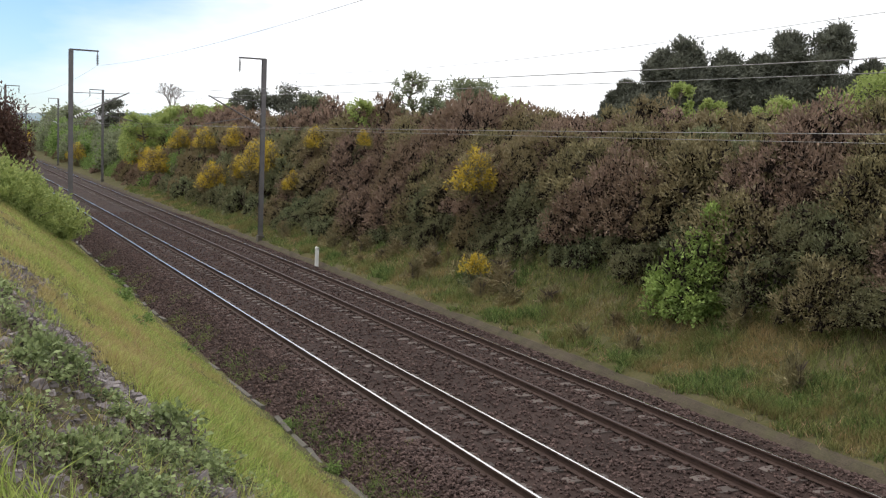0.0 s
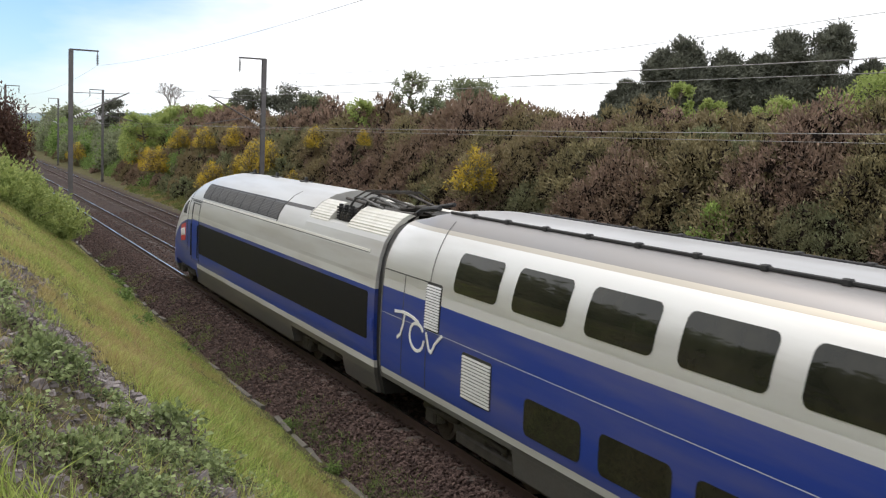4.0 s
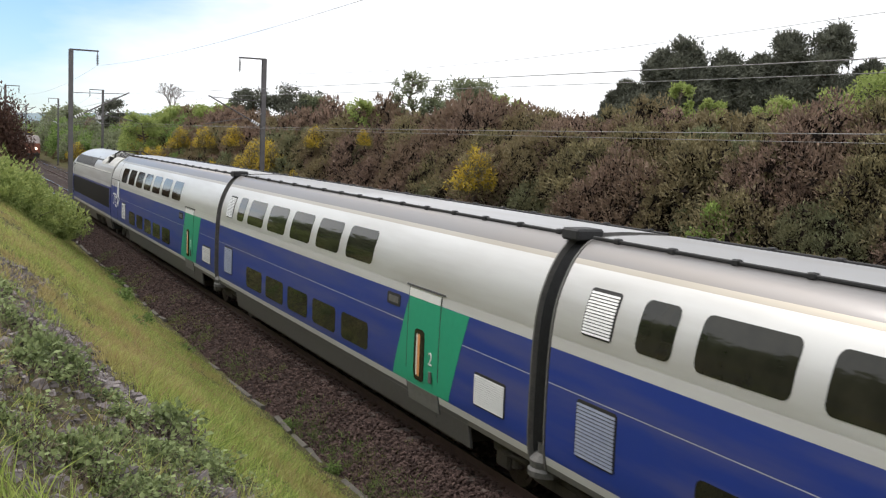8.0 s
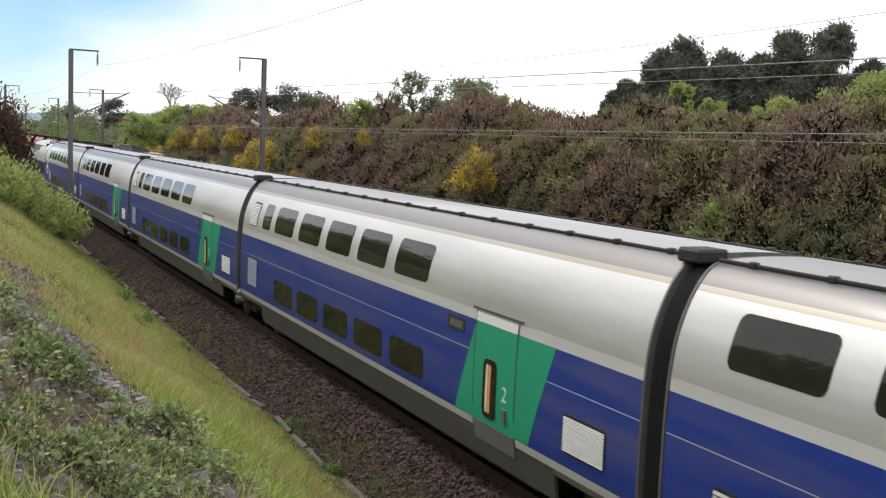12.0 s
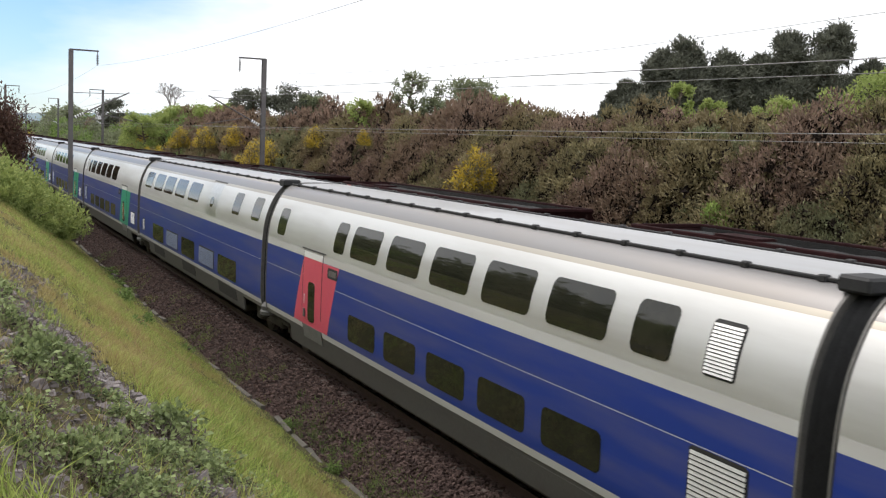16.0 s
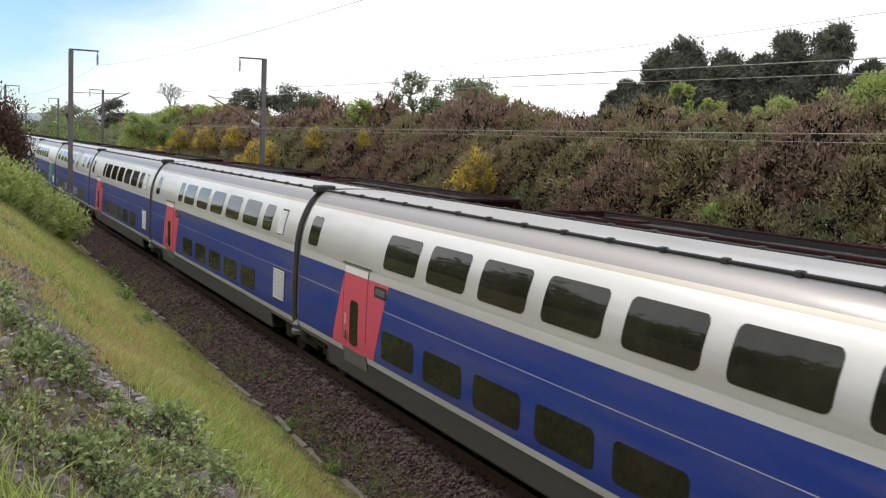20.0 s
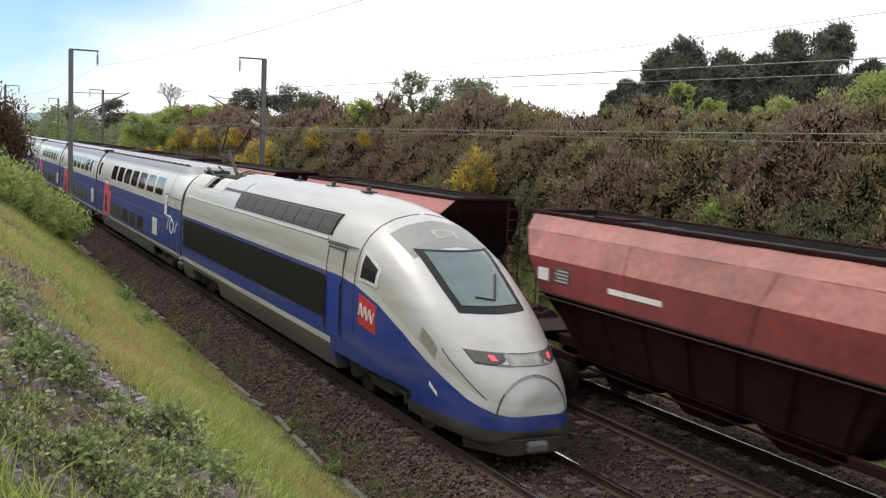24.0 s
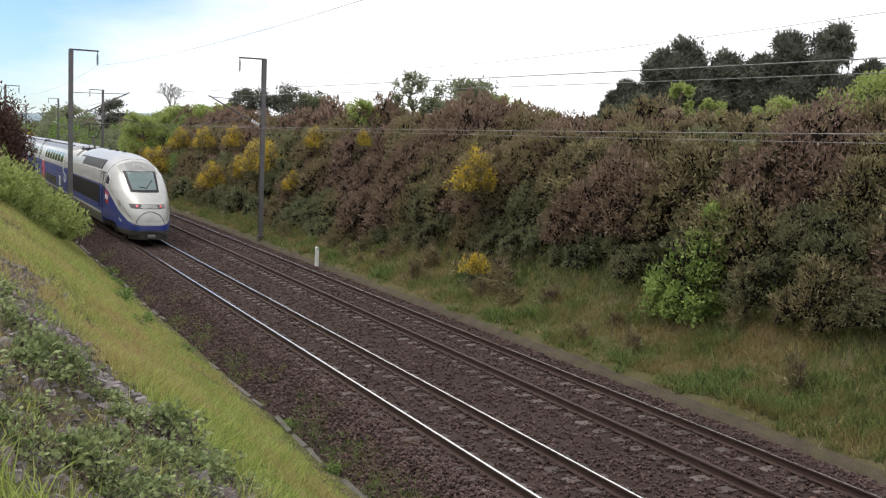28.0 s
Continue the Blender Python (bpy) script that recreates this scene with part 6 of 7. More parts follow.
def gorse_master(label, material, rx, rz, lumps, per, length, width):
    """A gorse bush: rounded sprays of fine shoots on a dense twig heart, near-black to paint the inner shade."""
    t = thing("gorse_bush", label, "bush", "gorse on the cutting slope")
    part("woody_base", stems(rx, rz, 6), BARK, t)
    c = unit(RNG.normal(size=(lumps, 3))) * RNG.uniform(0.55, 1.0, (lumps, 1)) ** 0.6
    c[:, 2] = np.abs(c[:, 2]) * 1.12 - 0.22
    c *= (rx * 0.86, rx * 0.86, rz * 0.86)
    r = RNG.uniform(0.20, 0.42, lumps)
    P, O, T = [], [], []
    for k in range(lumps):
        way = unit(c[k] / (rx, rx, rz) + (0, 0, 0.45))
        m = int(per * (r[k] / 0.3) ** 1.6)
        d = unit(RNG.normal(size=(m, 3)) + way * 0.75)
        P.append(c[k] + d * r[k] * RNG.uniform(0.45, 1.12, (m, 1)) * (1, 1, 1.1))
        O.append(d + way * 0.4)
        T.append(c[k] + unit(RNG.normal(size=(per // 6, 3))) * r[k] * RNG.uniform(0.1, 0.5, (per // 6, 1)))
    # shoots that stand out of the outline
    k = RNG.integers(0, lumps, lumps * 5)
    d = unit(RNG.normal(size=(len(k), 3)) * 0.8 + unit(c[k]) + (0, 0, 0.4))
    for f in (1.05, 1.15, 1.25):
        P.append(c[k] + d * r[k][:, None] * f)
        O.append(d)
    P, O, T = np.concatenate(P), np.concatenate(O), np.concatenate(T)
    keep = P[:, 2] > -0.3
    part("foliage", tri_mesh("foliage", sprigs(P[keep], O[keep] + (0, 0, 0.3), length, width, 0.5), material), None, t)
    # more dark twigs fill the middle as painted inner shade
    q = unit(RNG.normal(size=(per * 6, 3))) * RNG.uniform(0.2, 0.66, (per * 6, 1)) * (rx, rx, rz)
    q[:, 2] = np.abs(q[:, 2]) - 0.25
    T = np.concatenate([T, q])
    tagged(part("dead_heart", tri_mesh("dead_heart", sprigs(T, T * 0 + (0, 0, 0.5), 0.22, 0.11, 1.0), SHADE_TWIG), None, t), "inner twigs coloured near-black as the bush's inner shade", kind="stuff")
    return t


def scaled(x, y, z, s, turn, sz=1.0):
    return Matrix.Translation((x, y, z)) @ Matrix.Rotation(turn, 4, "Z") @ Matrix.Diagonal((s, s, s * sz, 1))


def gorse_bank():
    rnd = random.Random(21)
    names = (("brown spent gorse bush on the cutting slope", SPENT), ("olive and brown gorse bush on the cutting slope", OLIVE), ("dark green gorse bush low on the slope", DEEP))
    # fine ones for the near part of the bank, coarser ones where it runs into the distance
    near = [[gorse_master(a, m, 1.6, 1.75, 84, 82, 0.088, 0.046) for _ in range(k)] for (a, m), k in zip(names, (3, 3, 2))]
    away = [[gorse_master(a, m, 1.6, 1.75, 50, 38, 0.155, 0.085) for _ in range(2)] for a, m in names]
    green = [bush_master("hawthorn_bush", "fresh green leafy bush on the slope", "bush", "leafy bushes", FRESH, 2600, 1.6, 1.9, 24, 0.16, 0.10, broad=True) for _ in range(2)]
    used = set()

    def put(m, mat4):
        if m.name in used:
            copy_thing(m, mat4)
        else:
            used.add(m.name)
            m.matrix_basis = mat4

    y = 12.0
    while y < 200:
        brown, olive, deep = near if y < 62 else away
        step = 1.4 if y < 45 else (1.75 if y < 60 else (2.6 if y < 120 else 5.0))
        start = float(np.interp(y, (9, 16, 19, 22, 27, 29, 33, 37.6, 42, 48, 56, 69, 87), (19.75, 19.75, 19.7, 19.35, 19.8, 19.6, 19.6, 19.5, 19.05, 18.5, 18.1, 17.95, 17.85)))
        x = start
        row = 0
        while x < 25.0:
            if x > 22.4 and (y > 44 or x > 24):
                brown, olive, deep = away
            xx, yy = x + rnd.uniform(-0.25, 0.25), y + rnd.uniform(-0.4, 0.4)
            r = rnd.random()
            lean = noise.noise((xx * 0.25, yy * 0.16, 17.0))
            if y > 95 and row < 3:
                kind = green if r < 0.55 else (olive if r < 0.8 else brown)
            elif row == 0:
                kind = deep if r < 0.7 else (olive if r < 0.92 else brown)
            elif row == 1:
                kind = deep if r < 0.42 + lean else (olive if r < 0.78 + lean else brown)
            else:
                kind = brown if r < (0.68 if y > 34 else 0.26) + lean else (olive if r < 0.93 else deep)
            x += (0.95 if x < 22 else 1.4) if y < 60 else (1.9 if y < 120 else 2.6)
            row += 1
            # room for the young tree at the foot
            if math.hypot(xx - 18.5, yy - 22.5) < 1.75:
                continue
            s = rnd.uniform(0.85, 1.2) * (0.8 if row == 1 else 1.0)
            drop = float(np.interp(y, (26, 36), (1.02, 1.08))) if x > 21.2 else 1.0
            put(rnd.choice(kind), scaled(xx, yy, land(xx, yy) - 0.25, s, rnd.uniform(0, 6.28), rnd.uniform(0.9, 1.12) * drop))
        y += step
    # bushes in flower
    spots = ((20.2, 37.4, 1.05, 1.6), (19.9, 60.0, 0.6, 0.7), (20.4, 68.5, 1.15, 0.8), (20.6, 66.5, 1.0, 0.8), (20.0, 71.5, 0.8, 0.6), (19.2, 76.5, 1.0, 0.2), (19.4, 79.0, 0.9, 0.2), (19.3, 98.5, 1.2, 0.3), (19.4, 103.0, 1.1, 0.3),
             (19.5, 110.0, 1.1, 0.4), (20.6, 95.0, 1.0, 1.6), (21.2, 60.0, 0.65, 1.7), (18.2, 150.0, 1.2, 0.2), (18.6, 235.0, 1.6, 0.0), (20.8, 116.0, 1.2, 0.8), (20.6, 70.5, 0.7, 1.4), (21.0, 78.0, 0.8, 1.7), (20.8, 86.0, 0.9, 1.6), (21.3, 52.0, 0.45, 1.9))
    fl = bush_master("broom_bush", "broom bush covered in yellow blossom on the slope", "bush", "flowering bushes", OLIVE, 2200, 1.0, 1.5, 26, 0.14, 0.045, rough=0.26, bloom=2400, bloom_top=0.10)
    for i, (x, y, s, lift) in enumerate(spots):
        m = scaled(x - 1.45, y - 1.3, land(x - 1.1, y) + lift * 1.0 + 0.55, s * 1.12, i * 1.3)
        if i:
            copy_thing(fl, m)
        else:
            fl.matrix_basis = m
    bush_master("broom_bush", "small yellow broom bush in the verge grass", "bush", "flowering bushes", DEEP, 1100, 0.40, 0.85, 22, 0.08, 0.026, bloom=1700, at=scaled(17.3, 33.0, land(17.3, 33.0) - 0.05, 1.42, 0), bloom_top=0.48)
    # leafy young tree at the foot of the bank
    yt = bush_master("young_tree", "bushy young tree with fresh green leaves at the slope's foot", "tree", "", LEAFY, 9000, 1.6, 1.9, 80, 0.105, 0.07, rough=0.19, broad=True, at=scaled(18.75, 22.7, land(18.75, 22.7) + 0.1, 1.0, 0))
    for n, dx, dy, dz, w, h in ((4200, 0.75, -0.25, 1.9, 0.95, 1.5), (3000, 0.2, -0.1, 1.2, 1.1, 1.2)):
        q, o = clump_points(n, w, w, h, 50, 0.19, 0.1)
        part("top_foliage", tri_mesh("top_foliage", blades4(q + (dx, dy, dz), o, 0.105, 0.07), LEAFY), None, yt)
    # near-black twigs give the crown its painted inner shade
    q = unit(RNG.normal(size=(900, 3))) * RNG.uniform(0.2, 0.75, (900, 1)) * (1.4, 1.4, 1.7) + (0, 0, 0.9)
    part("dead_heart", tri_mesh("dead_heart", sprigs(q, q * 0 + (0, 0, 1.0), 0.30, 0.08, 0.8), SHADE_TWIG), None, yt)
    small = bush_master("verge_plant", "feathery olive plant in the verge grass", "plant", "verge plants", OLIVE, 900, 0.34, 0.62, 14, 0.12, 0.022, at=scaled(17.5, 24.5, land(17.5, 24.5), 1, 0))
    for px, py, ps in ((17.9, 37.6, 2.0), (18.2, 35.2, 2.2), (17.6, 33.6, 1.9), (17.9, 31.6, 2.2), (17.3, 30.2, 1.7), (18.4, 33.0, 1.9), (18.0, 41.5, 2.0), (17.5, 44.5, 2.1), (17.2, 47.5, 1.8), (18.3, 39.0, 1.8), (17.7, 28.4, 1.6)):
        copy_thing(small, scaled(px, py, land(px, py) - 0.05, ps, px * 9, 0.75))
    for k in range(34):
        y = 14 + 50 * rnd.random()
        x = rnd.uniform(16.5, float(np.interp(y, (9, 17, 26, 40, 56, 90), (19.4, 19.4, 19.6, 19.0, 18.0, 17.6))))
        copy_thing(small, scaled(x, y, land(x, y) - 0.05, rnd.uniform(0.5, 1.35), rnd.uniform(0, 6), rnd.uniform(0.8, 1.5)))


gorse_bank()


def limb(bm, a, b, r0, r1):
    rod(bm, a, b, r0, 7, r1)


def tree(name, label, x, y, height, spread, material, density, leaf, kind="round", group="trees"):
    """A tapered trunk, limbs that fork, and leaves gathered at their ends."""
    rnd = random.Random(int(x * 13 + y * 7))
    z0 = land(x, y)
    t = thing(name, label, "tree", group, at=pose(x, y, z0))
    bm = bmesh.new()
    top = height * (0.93 if kind == "pine" else 0.8)
    pts = [Vector((rnd.uniform(-0.1, 0.1) * k, rnd.uniform(-0.1, 0.1) * k, top * k / 5 - 0.3 * (k == 0))) for k in range(6)]
    r = (0.016 if density and density < 6 else 0.035) * height
    for k in range(5):
        limb(bm, pts[k], pts[k + 1], r * (1 - k / 5.6), r * (1 - (k + 1) / 5.6))
    ends = []
    n = 64 if kind == "pine" else 26
    for k in range(n):
        f = rnd.uniform(0.20 if kind != "pine" else 0.22, 1.0)
        base = pts[min(4, int(f * 5))].lerp(pts[min(5, int(f * 5) + 1)], f * 5 - int(f * 5) if f < 1 else 1)
        a = rnd.uniform(0, 6.28)
        if kind == "pine":
            w = spread * (1.15 - 0.98 * f) * rnd.uniform(0.35, 1.0)
            e = base + Vector((w * math.cos(a), w * math.sin(a), w * 0.28))
        else:
            w = spread * math.sqrt(max(0.05, 1 - (1.75 * (f - 0.48)) ** 2)) * rnd.uniform(0.45, 1.0)
            e = base + Vector((w * math.cos(a), w * math.sin(a), w * 0.35))
        limb(bm, base, e, r * 0.28, r * 0.06)
        ends.append((e, w))
        for q in range(2):
            a2 = a + rnd.uniform(-0.9, 0.9)
            m = base.lerp(e, rnd.uniform(0.45, 0.8))
            e2 = m + Vector((0.4 * w * math.cos(a2), 0.4 * w * math.sin(a2), 0.3 * w))
            limb(bm, m, e2, r * 0.12, r * 0.03)
            ends.append((e2, w * 0.7))
    ends.append((pts[5], spread * 0.4))
    part("trunk", bm, BARK, t)
    if density:
        P, O = [], []
        for e, w in ends:
            c = np.array(e)
            m = density
            d = unit(RNG.normal(size=(m, 3)))
            rad = (0.20 if kind == "pine" else 0.23) * spread * RNG.uniform(0.6, 1.4)
            q = c + d * (rad, rad, rad * (0.95 if kind == "pine" else 0.95)) * RNG.uniform(0.3, 1.05, (m, 1))
            P.append(q)
            O.append(d + (0, 0, 0.3))
        P, O = np.concatenate(P), np.concatenate(O)
        tr = sprigs(P, O, leaf * 1.6, leaf * 0.55) if kind == "pine" else blades4(P, O, leaf, leaf * 0.6)
        part("crown", tri_mesh("crown", tr, material), None, t)
    return t


def bare_tree(x, y, height):
    """A tree still out of leaf: every limb forks again and again into fine twigs."""
    rnd = random.Random(71)
    t = thing("bare_tree", "nearly leafless tree with a dome of fine grey branches", "tree", "trees above the cutting", at=pose(x, y, land(x, y)))
    bm = bmesh.new()

    def fork(a, d, le, r, depth):
        b = a + d * le
        rod(bm, a, b, r, 5, r * 0.7)
        if depth:
            for _ in range(3 if depth > 1 else 4):
                e = (d + Vector((rnd.gauss(0, 0.55), rnd.gauss(0, 0.55), rnd.gauss(0.12, 0.3)))).normalized()
                fork(b, e, le * rnd.uniform(0.62, 0.82), r * 0.6, depth - 1)

    fork(Vector((0, 0, -0.2)), Vector((0, 0, 1)), height * 0.34, 0.17, 5)
    part("trunk", bm, surf("pale_grey_bark", (0.16, 0.14, 0.13), (0.26, 0.235, 0.22), rough=0.9, scale=4), t)


def trees():
    pine = "tall dark green pine behind the cutting"
    for x, y, top, w in ((49.2, 69.1, 10.7, 1.5), (50.9, 67.6, 13.2, 2.7), (52.8, 66.0, 14.1, 3.1), (55.1, 64.3, 13.0, 2.9), (56.8, 62.8, 12.9, 2.7), (58.3, 61.2, 14.6, 3.0), (60.5, 58.9, 15.2, 3.1), (51.7, 67.6, 11.6, 2.4), (55.6, 64.9, 11.2, 2.6), (57.6, 63.2, 12.0, 2.4), (50.0, 69.0, 10.6, 1.8), (48.4, 70.0, 9.9, 1.2), (60.0, 60.6, 12.4, 2.6), (53.8, 66.6, 10.8, 2.6), (54.5, 68.0, 12.4, 3.0), (59.8, 63.0, 13.4, 3.0),
                         (62.5, 57.0, 12.6, 2.4), (64.5, 62.0, 11.5, 2.5)):
        tree("pine_tree", pine, x, y, top - land(x, y), w * 1.2, PINE, 74, 0.22, "pine", "pines behind the cutting")
    for x, y, top, w, m, lab in ((37.2, 46.9, 9.7, 1.0, SPRING, "young tree with pale spring leaves"), (38.4, 46.0, 8.6, 0.8, SPRING, "young tree with pale spring leaves"), (41.4, 43.4, 8.5, 1.5, SPRING, "rounded tree with pale spring leaves"), (44.1, 40.4, 10.2, 2.3, SPRING, "broad tree with pale spring leaves"),
                                 (45.5, 39.2, 10.4, 2.0, SPRING, "broad tree with pale spring leaves"),
                                 (24.4, 54.7, 9.8, 1.0, DUSKY, "slender tree with thin grey-green foliage"), (25.4, 54.3, 8.2, 1.0, DUSKY, "slender tree with thin grey-green foliage"), (26.8, 53.5, 9.1, 1.75, DUSKY, "rounded grey-green tree above the cutting"),
                                 (27.6, 53.3, 8.5, 1.3, DUSKY, "rounded grey-green tree above the cutting"), (21.9, 55.8, 7.9, 0.9, SPRING, "thin young tree in first leaf"), (28.7, 52.6, 8.4, 0.9, SPRING, "thin young tree in first leaf"), (29.6, 52.4, 8.2, 0.6, SPRING, "thin young tree in first leaf"),
                                 (29.2, 106.0, 9.9, 2.2, PINE, "dark rounded tree above the cutting"), (33.0, 104.8, 10.5, 2.9, PINE, "dark rounded tree above the cutting"), (35.2, 103.5, 9.6, 2.0, DUSKY, "dark rounded tree above the cutting"),
                                 (21.8, 148.4, 9.6, 2.3, PINE, "dark bushy tree beside the far line"), (18.6, 108.5, 7.6, 2.2, SPRING, "pale green bushy tree on the slope"), (25.4, 107.0, 7.8, 2.4, SPRING, "pale green bushy tree on the slope"), (22.4, 112.0, 7.9, 2.4, SPRING, "pale green bushy tree on the slope"),
                                 (27.5, 112.0, 7.6, 2.2, SPRING, "pale green bushy tree on the slope"), (19.5, 118.0, 5.6, 2.0, SPRING, "pale green bushy tree on the slope")):
        n = 22 if "thin" in lab or "slender" in lab else (84 if m is PINE else (60 if y < 80 else 80))
        tree("broadleaf_tree", lab, x, y, max(2.0, top - land(x, y)), w, m, n, 0.16 if y < 80 else 0.22, "round", "trees above the cutting")
    bare_tree(25.2, 127.5, 11.0 - land(25.2, 127.5))
    rnd = random.Random(4)
    # green thicket on both sides of the far line
    th = bush_master("thicket_bush", "mixed green thicket bush beside the far line", "bush", "far thicket", DUSKY, 2200, 2.2, 2.6, 20, 0.34, 0.2, broad=True, at=scaled(18.5, 128, land(18.5, 128), 1, 0))
    th2 = bush_master("thicket_bush", "fresh green thicket bush beside the far line", "bush", "far thicket", FRESH, 2200, 2.2, 2.6, 20, 0.34, 0.2, broad=True, at=scaled(19.5, 136, land(19.5, 136), 1, 0))
    for k in range(46):
        y = 125 + 3.6 * k
        x = 18.6 + rnd.uniform(0, 3.0)
        copy_thing(rnd.choice((th, th2)), scaled(x, y, land(x, y), rnd.uniform(0.7, 1.3), rnd.uniform(0, 6), rnd.uniform(0.8, 1.3)))
        if k % 2:
            x = 4.6 - rnd.uniform(0, 3.0)
            copy_thing(rnd.choice((th, th2)), scaled(x, y - 20, land(x, y - 20), rnd.uniform(0.7, 1.1), rnd.uniform(0, 6)))
    # far trees closing the view along the line
    for k in range(30):
        x, y = rnd.uniform(-25, 45), rnd.uniform(290, 420)
        copy_thing(rnd.choice((th, th2)), scaled(x, y, land(x, y) - 0.5, rnd.uniform(1.6, 3.0), rnd.uniform(0, 6), rnd.uniform(0.7, 1.1)))
    # bushes on the near slope
    bush_master("brown_tree", "dark reddish-brown bushy tree beside the line", "tree", "near slope bushes", MAROON, 17000, 2.15, 4.9, 70, 0.20, 0.10, at=scaled(3.75, 77.5, land(3.75, 77.5) + 0.9, 1.0, 0), squash=0.1)
    bush_master("brown_tree", "dark brown bush beside the line", "tree", "near slope bushes", MAROON, 4200, 1.9, 2.2, 24, 0.2, 0.08, at=scaled(2.6, 64.0, land(2.6, 64.0) - 0.2, 1.0, 1))
    dk = bush_master("dark_bush", "dark olive bush on the slope", "bush", "near slope bushes", OLIVE, 3600, 1.5, 1.5, 22, 0.17, 0.06, at=scaled(2.9, 56.0, land(2.9, 56.0) - 0.2, 1.0, 2))
    copy_thing(dk, scaled(4.1, 60.0, land(4.1, 60) - 0.2, 1.0, 3))
    copy_thing(dk, scaled(1.6, 52.0, land(1.6, 52) - 0.2, 0.9, 4))
    gr = [bush_master("green_bush", "fresh green bush spilling down the near slope", "bush", "near slope bushes", MEADOW, 5200, 1.5, 1.6, 34, 0.15, 0.075, rough=0.25, broad=True) for _ in range(2)]
    gr[0].matrix_basis, gr[1].matrix_basis = scaled(3.0, 43.0, land(3.0, 43.0) - 0.1, 1.15, 0), scaled(2.1, 38.6, land(2.1, 38.6) - 0.1, 1.0, 1)
    for i, (x, y, s) in enumerate(((3.9, 45.5, 1.0), (3.5, 48.5, 1.1), (4.6, 50.5, 0.75), (1.3, 42.0, 1.0), (4.3, 47.6, 0.75), (1.5, 35.2, 0.8), (3.0, 40.2, 0.6))):
        copy_thing(gr[i % 2], scaled(x, y, land(x, y) - 0.1, s, x * 5))
    # the hedge along the top of the near slope, beside and behind the camera
    y = -34.0
    while y < 74:
        x = -8.2 + rnd.uniform(-1.2, 0.6)
        copy_thing(rnd.choice((th, th2)), scaled(x, y, land(x, y) - 0.3, rnd.uniform(1.2, 1.7), rnd.uniform(0, 6), rnd.uniform(1.1, 1.6)))
        y += rnd.uniform(2.6, 4.2)


trees()


def cover(name, label, n, material, where, length, width, lean=0.35, category="grass", clump=1, height=land):
    """Grass or low leaves strewn over the ground as one mass."""
    rnd = random.Random(len(name) * 17 + n)
    base, out, le = [], [], []
    while len(base) < n:
        x, y, k = where(rnd)
        for _ in range(clump):
            xx, yy = x + rnd.gauss(0, 0.06), y + rnd.gauss(0, 0.06)
            base.append((xx, yy, height(xx, yy) - 0.02))
            le.append(k * rnd.uniform(0.6, 1.35))
            out.append((rnd.gauss(0, lean), rnd.gauss(0, lean), 1.0))
    p, o, le = np.array(base), unit(np.array(out)), np.array(le)[:, None]
    s = unit(np.cross(o, RNG.normal(size=p.shape)))
    w = width * RNG.uniform(0.6, 1.4, (len(p), 1))
    bend = RNG.normal(size=p.shape) * (1, 1, 0.2) * 0.28
    mid = p + o * le * length * 0.55
    tip = p + (o + bend) * le * length
    a = np.stack([p - s * w / 2, p + s * w / 2, mid + s * w * 0.4], 1)
    b = np.stack([p - s * w / 2, mid + s * w * 0.4, mid - s * w * 0.4], 1)
    c = np.stack([mid - s * w * 0.4, mid + s * w * 0.4, tip], 1)
    # the three triangles of a blade stay welded, so that it is one island
    V = np.stack([p - s * w / 2, p + s * w / 2, mid + s * w * 0.4, mid - s * w * 0.4, tip], 1).reshape(-1, 3)
    N = len(p)
    i = np.arange(N)[:, None] * 5
    F = np.concatenate([np.concatenate([i, i + 1, i + 2], 1), np.concatenate([i, i + 2, i + 3], 1), np.concatenate([i + 3, i + 2, i + 4], 1)])
    me = bpy.data.meshes.new(name)
    me.vertices.add(len(V))
    me.vertices.foreach_set("co", V.astype(np.float32).ravel())
    me.loops.add(3 * len(F))
    me.loops.foreach_set("vertex_index", F.astype(np.int32).ravel())
    me.polygons.add(len(F))
    me.polygons.foreach_set("loop_start", np.arange(0, 3 * len(F), 3, dtype=np.int32))
    me.update(calc_edges=True)
    me.materials.append(material)
    ob = new(name, me)
    return tagged(ob, label, category, kind="stuff")


def strip(y):
    """Where the strip of rubble runs across the slope."""
    return float(np.interp(y, (5, 8, 9.4, 10.8, 15, 22, 40), (2.25, 1.95, 1.6, 1.1, 1.0, 1.15, 1.3)))


def near_slope(rnd):
    while True:
        y = 6.5 + 50 * rnd.random() ** 1.9
        x = rnd.uniform(0.05, 6.16)
        d = x - strip(y) + 0.25 * noise.noise((x, y * 0.7, 5))
        if d < 0.35 and rnd.random() < (0.975 if d > -0.35 else 0.94) * (1.0 if y < 12 else max(0.45, 1 - (y - 12) * 0.09)):
            continue
        if noise.noise((x * 1.3, y * 0.8, 11)) + 0.4 * noise.noise((x * 3.1, y * 2.0, 4)) < -0.20 and rnd.random() < 0.72:
            continue
        return x, y, (0.8 + 0.5 * noise.noise((x * 0.8, y * 0.5, 1)) - 0.05 * (x - 3)) * (0.55 if x > 6.0 else 1.0)


def upper(rnd):
    y = 5.6 + 12 * rnd.random() ** 1.5
    return strip(y) - rnd.uniform(-0.3, 2.1), y, rnd.uniform(0.5, 1.3)


def corner(rnd):
    y = rnd.uniform(4.6, 5.5)
    return rnd.uniform(0.05, 0.075 * y + 0.3), y, rnd.uniform(0.7, 1.3)


